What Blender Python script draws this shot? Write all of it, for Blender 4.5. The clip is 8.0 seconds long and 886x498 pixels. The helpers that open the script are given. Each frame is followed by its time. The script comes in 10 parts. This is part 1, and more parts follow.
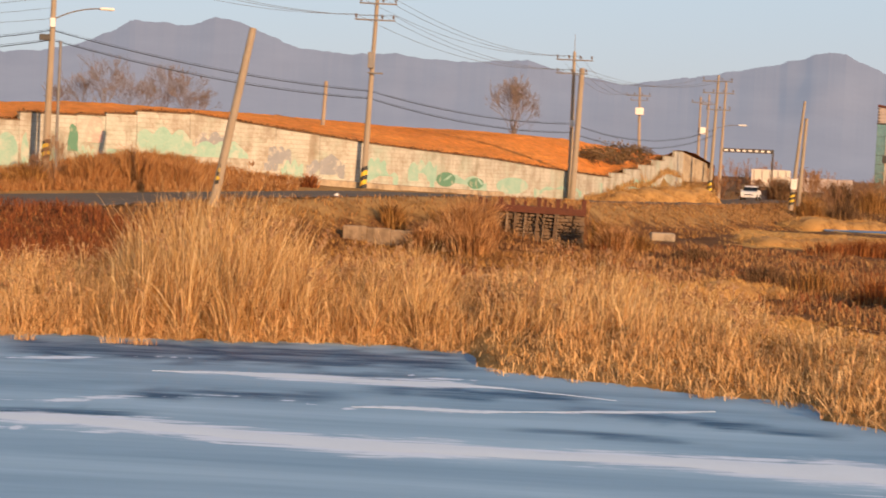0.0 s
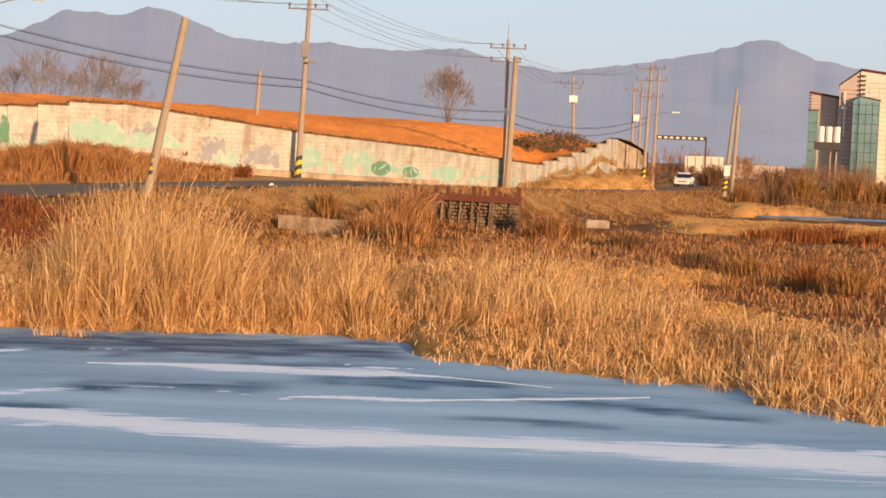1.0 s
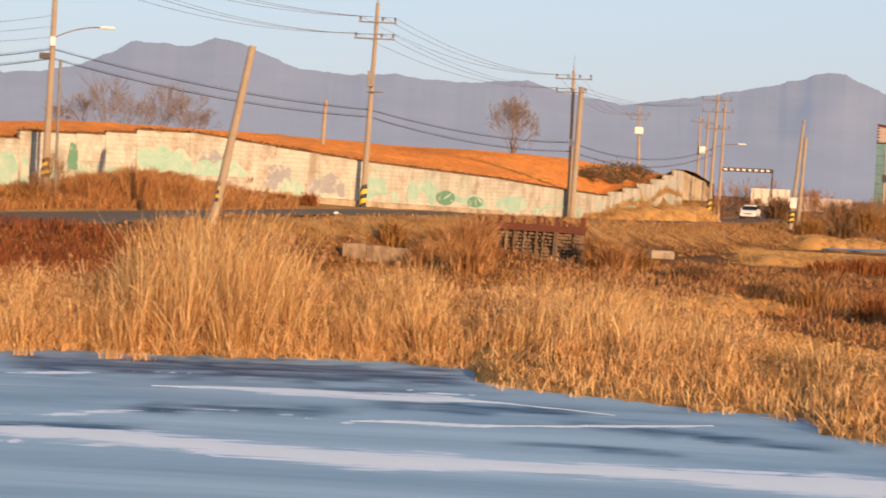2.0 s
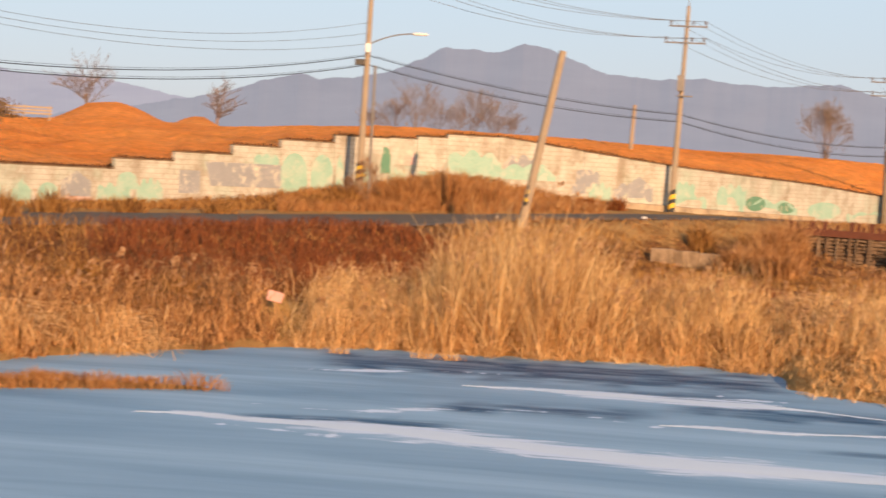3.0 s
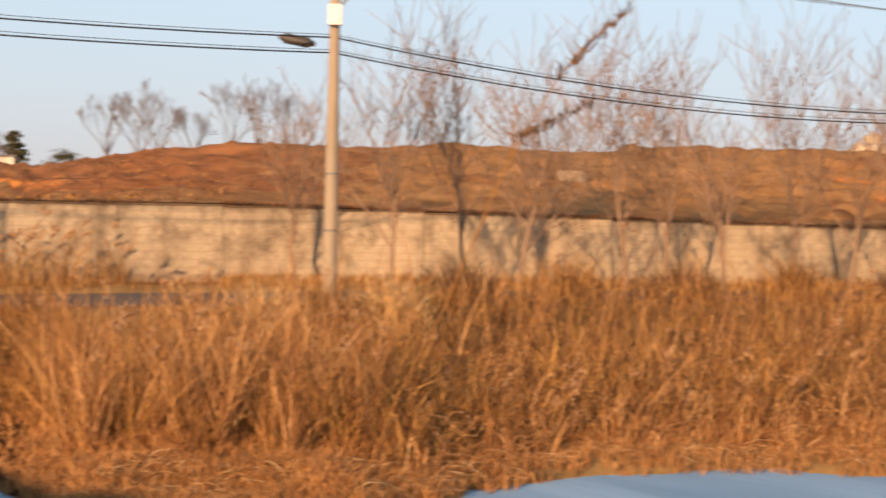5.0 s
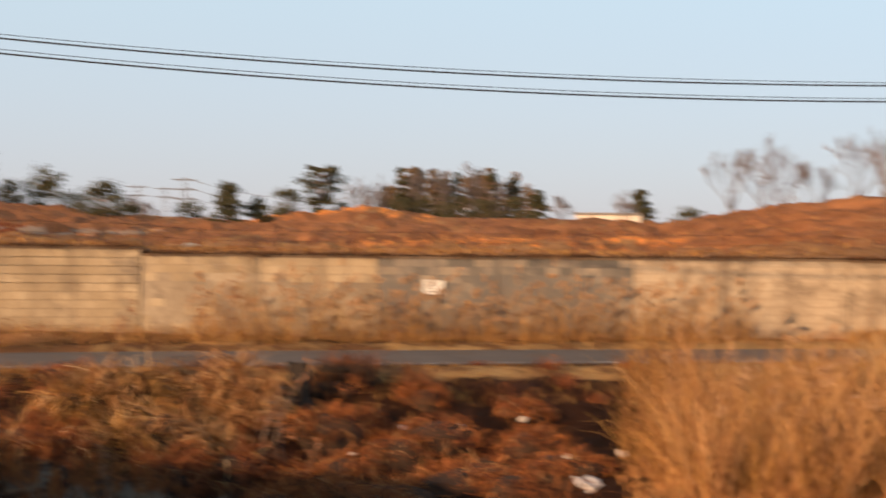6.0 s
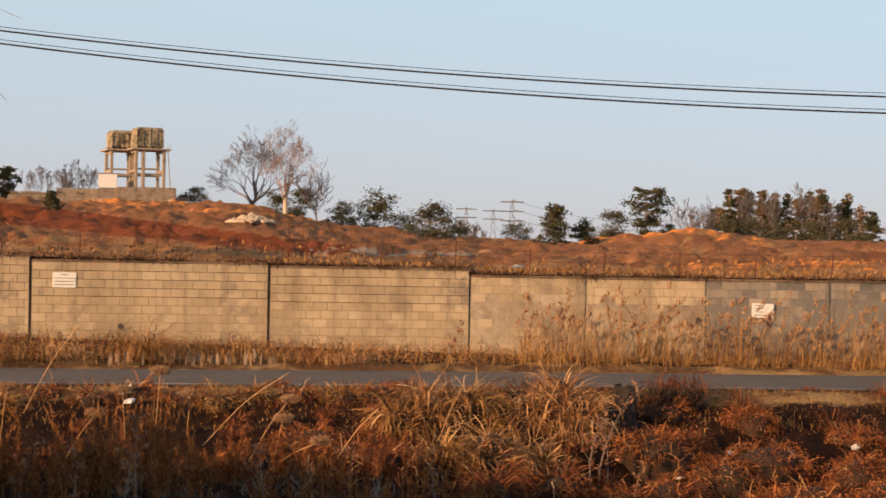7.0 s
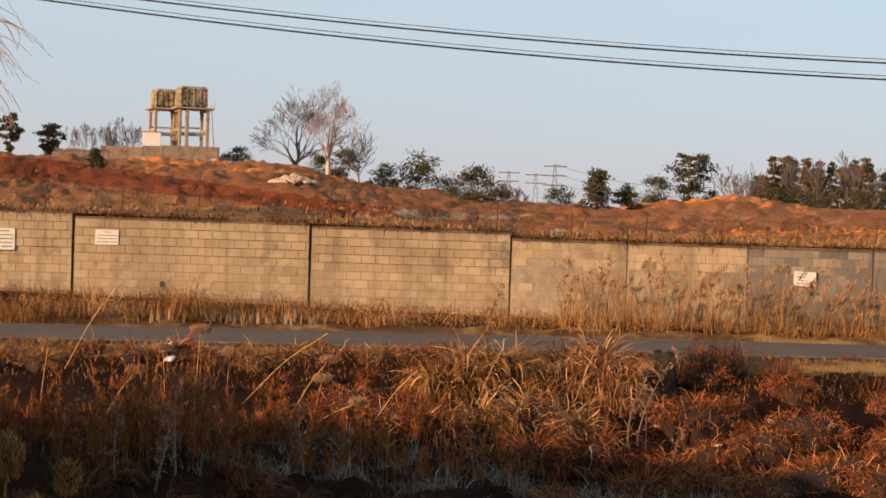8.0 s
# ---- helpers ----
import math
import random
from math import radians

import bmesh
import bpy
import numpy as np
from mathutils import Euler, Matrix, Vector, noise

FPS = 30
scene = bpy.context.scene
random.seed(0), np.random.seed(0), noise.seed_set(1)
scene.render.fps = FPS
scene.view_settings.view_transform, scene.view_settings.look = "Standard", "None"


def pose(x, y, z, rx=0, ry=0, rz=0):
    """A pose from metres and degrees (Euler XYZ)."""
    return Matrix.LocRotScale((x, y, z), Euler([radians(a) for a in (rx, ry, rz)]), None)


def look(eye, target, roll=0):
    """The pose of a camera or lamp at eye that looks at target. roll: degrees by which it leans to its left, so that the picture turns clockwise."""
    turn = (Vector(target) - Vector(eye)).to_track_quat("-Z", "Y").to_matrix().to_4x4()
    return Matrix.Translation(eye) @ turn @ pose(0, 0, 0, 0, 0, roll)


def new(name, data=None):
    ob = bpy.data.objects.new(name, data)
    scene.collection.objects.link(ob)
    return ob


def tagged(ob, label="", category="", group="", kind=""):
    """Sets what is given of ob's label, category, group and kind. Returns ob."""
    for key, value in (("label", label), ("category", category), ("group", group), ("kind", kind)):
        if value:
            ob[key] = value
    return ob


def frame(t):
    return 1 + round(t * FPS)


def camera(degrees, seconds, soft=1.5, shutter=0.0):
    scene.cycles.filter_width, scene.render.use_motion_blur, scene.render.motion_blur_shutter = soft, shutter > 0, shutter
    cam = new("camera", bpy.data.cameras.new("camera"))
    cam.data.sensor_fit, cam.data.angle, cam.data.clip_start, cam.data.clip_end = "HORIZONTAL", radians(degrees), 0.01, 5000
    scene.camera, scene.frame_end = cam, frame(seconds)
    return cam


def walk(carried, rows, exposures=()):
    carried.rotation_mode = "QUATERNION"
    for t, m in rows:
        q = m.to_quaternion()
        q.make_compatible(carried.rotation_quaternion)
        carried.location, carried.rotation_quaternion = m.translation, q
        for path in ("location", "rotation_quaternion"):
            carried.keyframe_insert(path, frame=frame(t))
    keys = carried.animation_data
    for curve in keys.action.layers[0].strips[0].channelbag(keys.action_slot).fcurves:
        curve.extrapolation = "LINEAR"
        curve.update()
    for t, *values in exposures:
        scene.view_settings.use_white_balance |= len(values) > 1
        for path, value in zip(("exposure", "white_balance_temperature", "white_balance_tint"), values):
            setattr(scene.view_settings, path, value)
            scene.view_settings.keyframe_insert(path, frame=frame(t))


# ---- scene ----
# ---- the camera: it stands on a bank over a frozen pond and turns to its left ----
cam = camera(27.5, 8.0, soft=1.6, shutter=0.3)


def turned(x, y, z, heading, tilt, lean):
    """A camera pose: heading clockwise from north, tilt up, lean so that the picture turns clockwise (degrees)."""
    return pose(x, y, z) @ pose(0, 0, 0, 0, 0, -heading) @ pose(0, 0, 0, 90 + tilt) @ pose(0, 0, 0, 0, 0, lean)


PATH = [
    (0, 0.034, 0.071, 2.570, -0.00, -2.78, 2.67),
    (0.5, 0.044, 0.051, 2.581, 1.72, -3.41, 1.86),
    (1, 0.049, 0.031, 2.575, 2.05, -3.05, 2.30),
    (1.2, 0.058, 0.021, 2.573, 2.04, -3.10, 2.24),
    (2.3, 0.073, 0.012, 2.437, -2.14, -1.96, 2.54),
    (2.5, -0.024, -0.007, 2.447, -4.06, -2.10, 2.34),
    (3, -0.019, -0.047, 2.413, -9.69, -2.43, 2.88),
    (3.5, -0.023, -0.042, 2.458, -14.27, -2.58, 3.01),
    (3.8, -0.047, -0.025, 2.483, -18.69, -2.79, 2.99),
    (4, -0.053, -0.023, 2.482, -24.53, -2.79, 3.26),
    (4.2, -0.028, -0.011, 2.496, -32.42, -2.30, 2.27),
    (4.4, -0.013, -0.002, 2.497, -40.19, -2.16, 1.05),
    (4.5, -0.009, -0.001, 2.493, -43.57, -1.72, 1.08),
    (4.6, -0.008, -0.008, 2.492, -46.26, -1.34, 0.98),
    (4.7, -0.009, -0.013, 2.493, -48.16, -1.24, 0.92),
    (5.8, -0.002, 0.010, 2.506, -67.51, -0.88, 1.05),
    (6, -0.004, 0.007, 2.499, -72.61, 0.10, 0.59),
    (6.1, -0.006, -0.000, 2.498, -75.32, 0.47, 0.71),
    (6.5, 0.001, 0.008, 2.497, -80.49, 0.86, 1.24),
    (7, 0.009, -0.012, 2.504, -82.92, 0.66, 0.90),
    (7.5, 0.007, -0.017, 2.506, -84.16, 0.45, 0.94),
    (8, -0.030, 0.001, 2.499, -84.21, -0.54, 1.79),]
EXPOSURE = [(0, 0.36), (0.4, 0.47), (3.5, 0.52), (4.7, 0.58), (5.8, 0.54), (6.5, 0.46), (8, 0.42)]
walk(cam, [(row[0], turned(*row[1:])) for row in PATH], EXPOSURE)

# ---- light: a low winter sun behind the camera, clear pale sky ----
SUN_AZ, SUN_EL = 150.0, 14.0
world = bpy.data.worlds.new("world")
scene.world = world
world.use_nodes = True
wn = world.node_tree.nodes
sky = wn.new("ShaderNodeTexSky")
sky.sky_type, sky.sun_disc = "NISHITA", False
sky.sun_elevation, sky.sun_rotation = radians(SUN_EL), radians(SUN_AZ)
sky.air_density, sky.dust_density, sky.ozone_density = 0.9, 0.8, 4.0
wn["Background"].inputs["Strength"].default_value = 0.11
pale = wn.new("ShaderNodeMix")
pale.data_type = "RGBA"
pale.inputs[0].default_value = 0.72
up = wn.new("ShaderNodeSeparateXYZ")
span = wn.new("ShaderNodeMapRange")
span.inputs[1].default_value, span.inputs[2].default_value = 0.0, 0.17
haze = wn.new("ShaderNodeMix")
haze.data_type = "RGBA"
haze.inputs[6].default_value, haze.inputs[7].default_value = (4.5, 3.95, 4.25, 1), (4.65, 5.55, 5.8, 1)
world.node_tree.links.new(wn.new("ShaderNodeTexCoord").outputs["Generated"], up.inputs[0])
world.node_tree.links.new(up.outputs[2], span.inputs[0])
world.node_tree.links.new(span.outputs[0], haze.inputs[0])
height = wn.new("ShaderNodeMapRange")
height.inputs[1].default_value, height.inputs[2].default_value = 0.15, 0.85
zenith = wn.new("ShaderNodeMix")
zenith.data_type = "RGBA"
zenith.inputs[7].default_value = (1.5, 1.85, 2.3, 1)
world.node_tree.links.new(up.outputs[2], height.inputs[0])
world.node_tree.links.new(height.outputs[0], zenith.inputs[0])
world.node_tree.links.new(haze.outputs[2], zenith.inputs[6])
world.node_tree.links.new(zenith.outputs[2], pale.inputs[7])
world.node_tree.links.new(sky.outputs["Color"], pale.inputs[6])
world.node_tree.links.new(pale.outputs[2], wn["Background"].inputs["Color"])
sun = new("sun", bpy.data.lights.new("sun", "SUN"))
sun.data.energy, sun.data.angle, sun.data.color = 5.0, radians(0.6), (1.0, 0.6, 0.315)
sa, se = radians(SUN_AZ), radians(SUN_EL)
sun.matrix_world = look((60 * math.sin(sa) * math.cos(se), 60 * math.cos(sa) * math.cos(se), 60 * math.sin(se)), (0, 0, 0))


# ---- plan helpers ----
def spot(az, d, z=0.0):
    """A place by its heading (degrees clockwise from north) and its distance from the camera's stand."""
    return Vector((d * math.sin(radians(az)), d * math.cos(radians(az)), z))


def table(x, rows, column=1):
    """Linear look-up in a short table of (x, value, ...)."""
    return np.interp(x, [r[0] for r in rows], [r[column] for r in rows])


def curve_through(points, step=0.5):
    """A smooth polyline through control points (x, y, more...): Catmull-Rom, at even steps."""
    p = np.array(points, float)
    p = np.vstack([2 * p[0] - p[1], p, 2 * p[-1] - p[-2]])
    out = []
    for i in range(1, len(p) - 2):
        n = max(2, int(np.linalg.norm(p[i + 1, :2] - p[i, :2]) / step))
        t = np.linspace(0, 1, n, endpoint=False)[:, None]
        a, b, c, d = p[i - 1], p[i], p[i + 1], p[i + 2]
        out.append(0.5 * (2 * b + (c - a) * t + (2 * a - 5 * b + 4 * c - d) * t ** 2 + (3 * b - a - 3 * c + d) * t ** 3))
    out.append(p[-2][None])
    return np.vstack(out)


def lumps(x, y, size, seed=0.0):
    """Smooth noise of about -1 to 1 over arrays of places, by a few rotated sine waves."""
    rng = np.random.RandomState(int(seed * 10) + 7)
    total = np.zeros_like(np.asarray(x, float))
    for k in range(6):
        a, ph, f = rng.uniform(0, math.tau), rng.uniform(0, math.tau), rng.uniform(0.6, 1.7) / size * math.tau
        total = total + np.sin((x * math.cos(a) + y * math.sin(a)) * f + ph + 1.3 * np.sin((y * math.cos(a) - x * math.sin(a)) * f * 0.7 + ph))
    return total / 3.2


# centre of the road, and the foot of the long wall behind it, as x, y, z
ROAD = curve_through([(-41, -140, 0.3), (-41, -60, 0.1), (-41, -20, 0), (-41, 12, 0), (-39.6, 28, 0), (-36.2, 42, 0), (-31.3, 55, 0), (-25.2, 66.5, 0.05),
                      (-17.6, 77.5, 0.2), (-10, 86, 0.5), (-2, 95.5, 0.75), (6, 111, 0.5), (14.5, 132, 0.2), (24, 160, 0.0), (33.2, 192, -0.1),
                      (39, 216, 0), (47, 260, 0.2), (62, 340, 0.5), (90, 500, 1.0)], 1.0)
WALL = curve_through([(-51, -110), (-51, -60), (-51, -25), (-51, -5), (-50.8, 5), (-50.3, 14), (-49.2, 22), (-47.6, 30), (-44.7, 40), (-41.2, 50),
                      (-35.6, 65), (-29, 79), (-21.4, 90), (-16.2, 94.6), (-11.7, 98.3), (-4.5, 104.2), (3.1, 117), (11.3, 134.5), (21.3, 163.6)], 0.5)
WALL_AZ = np.degrees(np.arctan2(WALL[:, 0], WALL[:, 1]))
WALL_R = np.hypot(WALL[:, 0], WALL[:, 1])
# the wall's top and foot by heading
WALL_TOP = [(-125, 3.1), (-98, 2.66), (-95.8, 2.61), (-88.4, 2.52), (-82.12, 2.46), (-81.98, 2.32), (-74.8, 2.30), (-60, 2.34), (-50, 2.15), (-40, 1.94), (-33, 1.9), (-21.2, 1.8), (-20.15, 1.8),
            (-20.05, 2.28), (-18.3, 2.28), (-18.25, 2.72), (-16.5, 2.72), (-16.45, 3.2), (-15.0, 3.2), (-14.95, 3.6), (-13.3, 3.6), (-13.25, 4.0), (-11.6, 4.0),
            (-11.55, 4.05), (-10.7, 4.05), (-10.65, 4.2), (-9.75, 4.2), (-9.7, 4.4), (-8.1, 4.4), (-8.05, 4.45), (-6.8, 4.2), (-2.5, 3.35), (1.5, 2.8), (4.8, 1.95), (5.2, 1.9), (5.21, 2.25), (5.65, 2.25), (5.66, 2.6),
            (6.1, 2.6), (6.11, 3.0), (6.5, 3.0), (6.51, 3.45), (6.85, 3.45), (6.86, 3.9), (7.15, 3.9), (7.16, 4.4), (7.5, 4.4)]
WALL_FOOT = [(-125, 0.9), (-96, 0.45), (-88, 0.25), (-75, 0.0), (-60, 0.0), (-40, -0.3), (-21, -0.1), (-18, 0.3), (-13, 1.0), (-8, 1.2), (-2.5, 0.75), (1.5, 0.4), (5, 0.15), (6, 0.8), (7.5, 1.8)]
# the pond's far shore by heading
SHORE = [(-180, 12), (-130, 16), (-100, 21), (-90, 23), (-83, 26), (-80, 30), (-75, 31), (-70, 31), (-67, 28.5), (-64, 24.5), (-56, 24.5), (-52, 28), (-49, 30.2), (-44, 31.5), (-37, 32.2), (-30, 32.8), (-27, 33.3),
         (-24, 38.5), (-20, 41.5), (-17, 42.5), (-15, 43.5), (-12, 44.6), (-9.4, 43.8), (-3, 44.4), (0.2, 43.8), (1.1, 43.5), (1.35, 40.4), (2.0, 39.8), (4, 39.0), (8, 38.0), (11.6, 37.1), (12.1, 34.9), (15, 33.8), (20, 32), (60, 20), (120, 12), (180, 12)]
# skyline of the ground behind the wall: heading, elevation in degrees, distance
SKYLINE = [(-125, 1.9, 170), (-98, 1.9, 200), (-96.6, 1.85, 215), (-94, 1.8, 215), (-91.5, 1.8, 215), (-91.0, 1.75, 210), (-90.3, 1.85, 210), (-89.0, 1.85, 215), (-88.0, 1.58, 208), (-86, 1.22, 220), (-83, 0.95, 230), (-81, 0.88, 240), (-78.5, 0.85, 240),
           (-73, 1.0, 240), (-68, 1.0, 240), (-65.7, 0.87, 180), (-62, 1.6, 125), (-57.5, 1.8, 110), (-50, 1.75, 105), (-45, 1.9, 100), (-40, 1.75, 95), (-38, 1.7, 95), (-33, 1.35, 110), (-30, 1.12, 120), (-25, 1.08, 140), (-22, 1.0, 160),
           (-17, 1.03, 160), (-11.3, 1.27, 150), (-6, 1.2, 150), (-1.4, 1.03, 155), (2.2, 0.98, 160), (4, 0.86, 165), (6.5, 0.52, 180), (7.4, 0.34, 185), (7.9, 0.2, 185), (8.2, -0.6, 185), (9, -2, 185)]
ICE, EYE = -2.0, 2.5


def to_line(x, y, line):
    """Distance from places to a polyline, the place's share z of the nearest point, and its index."""
    best, at = np.full(x.shape, 1e9), np.zeros(x.shape, int)
    for i in range(len(line)):
        d = (x - line[i, 0]) ** 2 + (y - line[i, 1]) ** 2
        near = d < best
        best[near], at[near] = d[near], i
    return np.sqrt(best), at


def smooth(v, a, b):
    t = np.clip((v - a) / (b - a), 0, 1)
    return t * t * (3 - 2 * t)


def road_extra(y):
    """How much wider the road is on the pond side, where it opens into a lay-by."""
    return 4.0 * smooth(y, 44, 54) * smooth(y, 86, 74)


def off_road(x, y):
    """Distance from the road's middle, less the lay-by's width on the pond side."""
    d, at = to_line(x, y, ROAD)
    nearer = np.hypot(x, y) < np.hypot(ROAD[at, 0], ROAD[at, 1])
    return np.where(nearer, np.maximum(d - road_extra(ROAD[at, 1]), 0), d), at


def ground_z(x, y):
    """Height of the low ground: pond bed, banks, plain, road bank and verge up to the wall."""
    x, y = np.atleast_1d(np.asarray(x, float)), np.atleast_1d(np.asarray(y, float))
    az, r = np.degrees(np.arctan2(x, y)), np.hypot(x, y)
    shore = table(az, SHORE) + 0.35 * lumps(x, y, 4.0, 1) + 0.25 * lumps(x, y, 1.3, 2)
    past = r - shore
    z = -2.7 + 0.85 * smooth(past, -2.2, 1.0) + 0.55 * smooth(past, 0.6, 7.0) + 0.12 * lumps(x, y, 3.0, 3) * smooth(past, 0, 3)
    spit = smooth(az, -29, -25) * smooth(az, -14.9, -17) * np.exp(-((r - 34.9) / (0.35 + 0.9 * smooth(az, -16, -25))) ** 2 * 1.4)
    z = np.maximum(z, -2.6 + 0.72 * spit)
    z = z + 0.9 * smooth(r, 150, 400)
    z = z + smooth(az, -65, -69) * smooth(r, 60, 45) * smooth(past, -1, 1.5) * (0.16 * lumps(x, y, 2.4, 16) + 0.1 * lumps(x, y, 1.0, 17))
    near = 0.9 - 0.32 * np.maximum(r - 3.0, 0)
    z = np.where(r < 30, np.maximum(z, near), z)
    # a bank behind the camera and off to its left, which throws the long shadow
    ax, ay, bx, by = 6.0, -9.0, -60.0, -21.0
    t = np.clip(((x - ax) * (bx - ax) + (y - ay) * (by - ay)) / ((bx - ax) ** 2 + (by - ay) ** 2), -0.6, 1.6)
    off = np.hypot(x - ax - t * (bx - ax), y - ay - t * (by - ay))
    z = np.maximum(z, np.clip(1.55 + 0.38 * (x + 26.9), 0.8, 4.5) - 0.9 * np.maximum(off - 2.5, 0) + 0.3 * lumps(x, y, 5, 6))
    shelf = smooth(az, 1.25, 1.55) * smooth(az, 4.75, 4.45) * smooth(r, 90.2, 90.5) * smooth(r, 112, 104)
    z = np.where(shelf > 0.3, np.maximum(z, -1.3 + 1.6 * shelf), z)
    d, at = off_road(x, y)
    rz = ROAD[at, 2]
    behind = r > np.hypot(ROAD[at, 0], ROAD[at, 1])
    verge = rz + 0.06 * lumps(x, y, 1.5, 4) + 0.1
    wall_r, foot = np.interp(az, WALL_AZ, WALL_R), table(az, WALL_FOOT)
    up = smooth(r - wall_r, -4.5, -0.3)
    inside = behind & (az > -125) & (az < 7.6) & (r < wall_r + 3)
    z = np.where(inside & (d > 3.4), verge * (1 - up) + (foot + 0.02) * up, z)
    hump = 0.9 * np.exp(-((az + 9.6) / 2.6) ** 2) * smooth(d, 4.0, 7.0)
    z = np.where(inside, z + hump, z)
    z = z + 1.9 * np.exp(-((az - 7.25) / 0.62) ** 2 - ((r - 152) / 9) ** 2) + 1.0 * np.exp(-((az - 6.0) / 0.6) ** 2 - ((r - 140) / 6) ** 2)
    bank = np.where(inside, 0.0, 1 - smooth(d, 3.6, 9.5))
    z = np.where(z < rz, z * (1 - bank) + (rz + 0.03) * bank, z)
    return np.where(d < 3.5, rz - 0.12 + 0.15 * smooth(d, 2.9, 3.5), z)


def fill_z(az, r):
    """Height of the ground heaped up behind the wall."""
    wall_r, top = np.interp(az, WALL_AZ, WALL_R), table(az, WALL_TOP)
    el, far = table(az, SKYLINE), table(az, SKYLINE, 2)
    x, y = r * np.sin(np.radians(az)), r * np.cos(np.radians(az))
    crest = EYE + far * np.tan(np.radians(el))
    u = np.clip((r - wall_r) / (far - wall_r), 0, 1)
    z = top + 0.1 + (crest - top - 0.1) * (0.35 * u + 0.65 * smooth(u, 0.05, 1.0))
    z = z + ((0.3 - 0.12 * smooth(az, -60, -68)) * lumps(x, y, 22, 8) + 0.14 * lumps(x, y, 7, 9) + 0.16 * lumps(x, y, 2.6, 10) + 0.08 * lumps(x, y, 1.1, 13) + 0.26 * smooth(az, -55, -66) * lumps(r, az * 0.9, 9, 18) + 0.12 * smooth(az, -55, -66) * lumps(r, az * 0.7, 3.5, 19)) * smooth(u, 0.02, 0.2) * (1 - 0.75 * smooth(u, 0.85, 1.0)) * (1 - 0.6 * smooth(az, -27, -15) )
    z = z + smooth(az, -80, -86) * smooth(r, 120, 165) * smooth(u, 1.02, 0.97) * (0.2 * lumps(x, y, 5, 14) + 0.13 * lumps(x, y, 2.4, 15)) * smooth(az, -97, -94)
    for a, w, d0, dw, h in ((-20.3, 1.45, 176, 12, 2.6), (-17.6, 0.6, 172, 8, 1.2), (-76.0, 2.0, 190, 10, 1.1), (-74.4, 1.3, 190, 10, 0.9), (-92.6, 1.6, 188, 6, 0.35),
                            (-47.2, 0.6, 96, 4, 0.6), (-90.6, 0.8, 198, 5, 0.6), (-92.0, 0.3, 200, 3, 0.3), (-91.2, 0.5, 190, 5, 0.5), (-90.0, 0.3, 180, 3, 0.5)):
        z = z + h * np.exp(-np.abs((az - a) / w) ** 2.6 - ((r - d0) / dw) ** 2)
    z = np.where(r > far, z - 0.004 * (r - far), z)
    return z


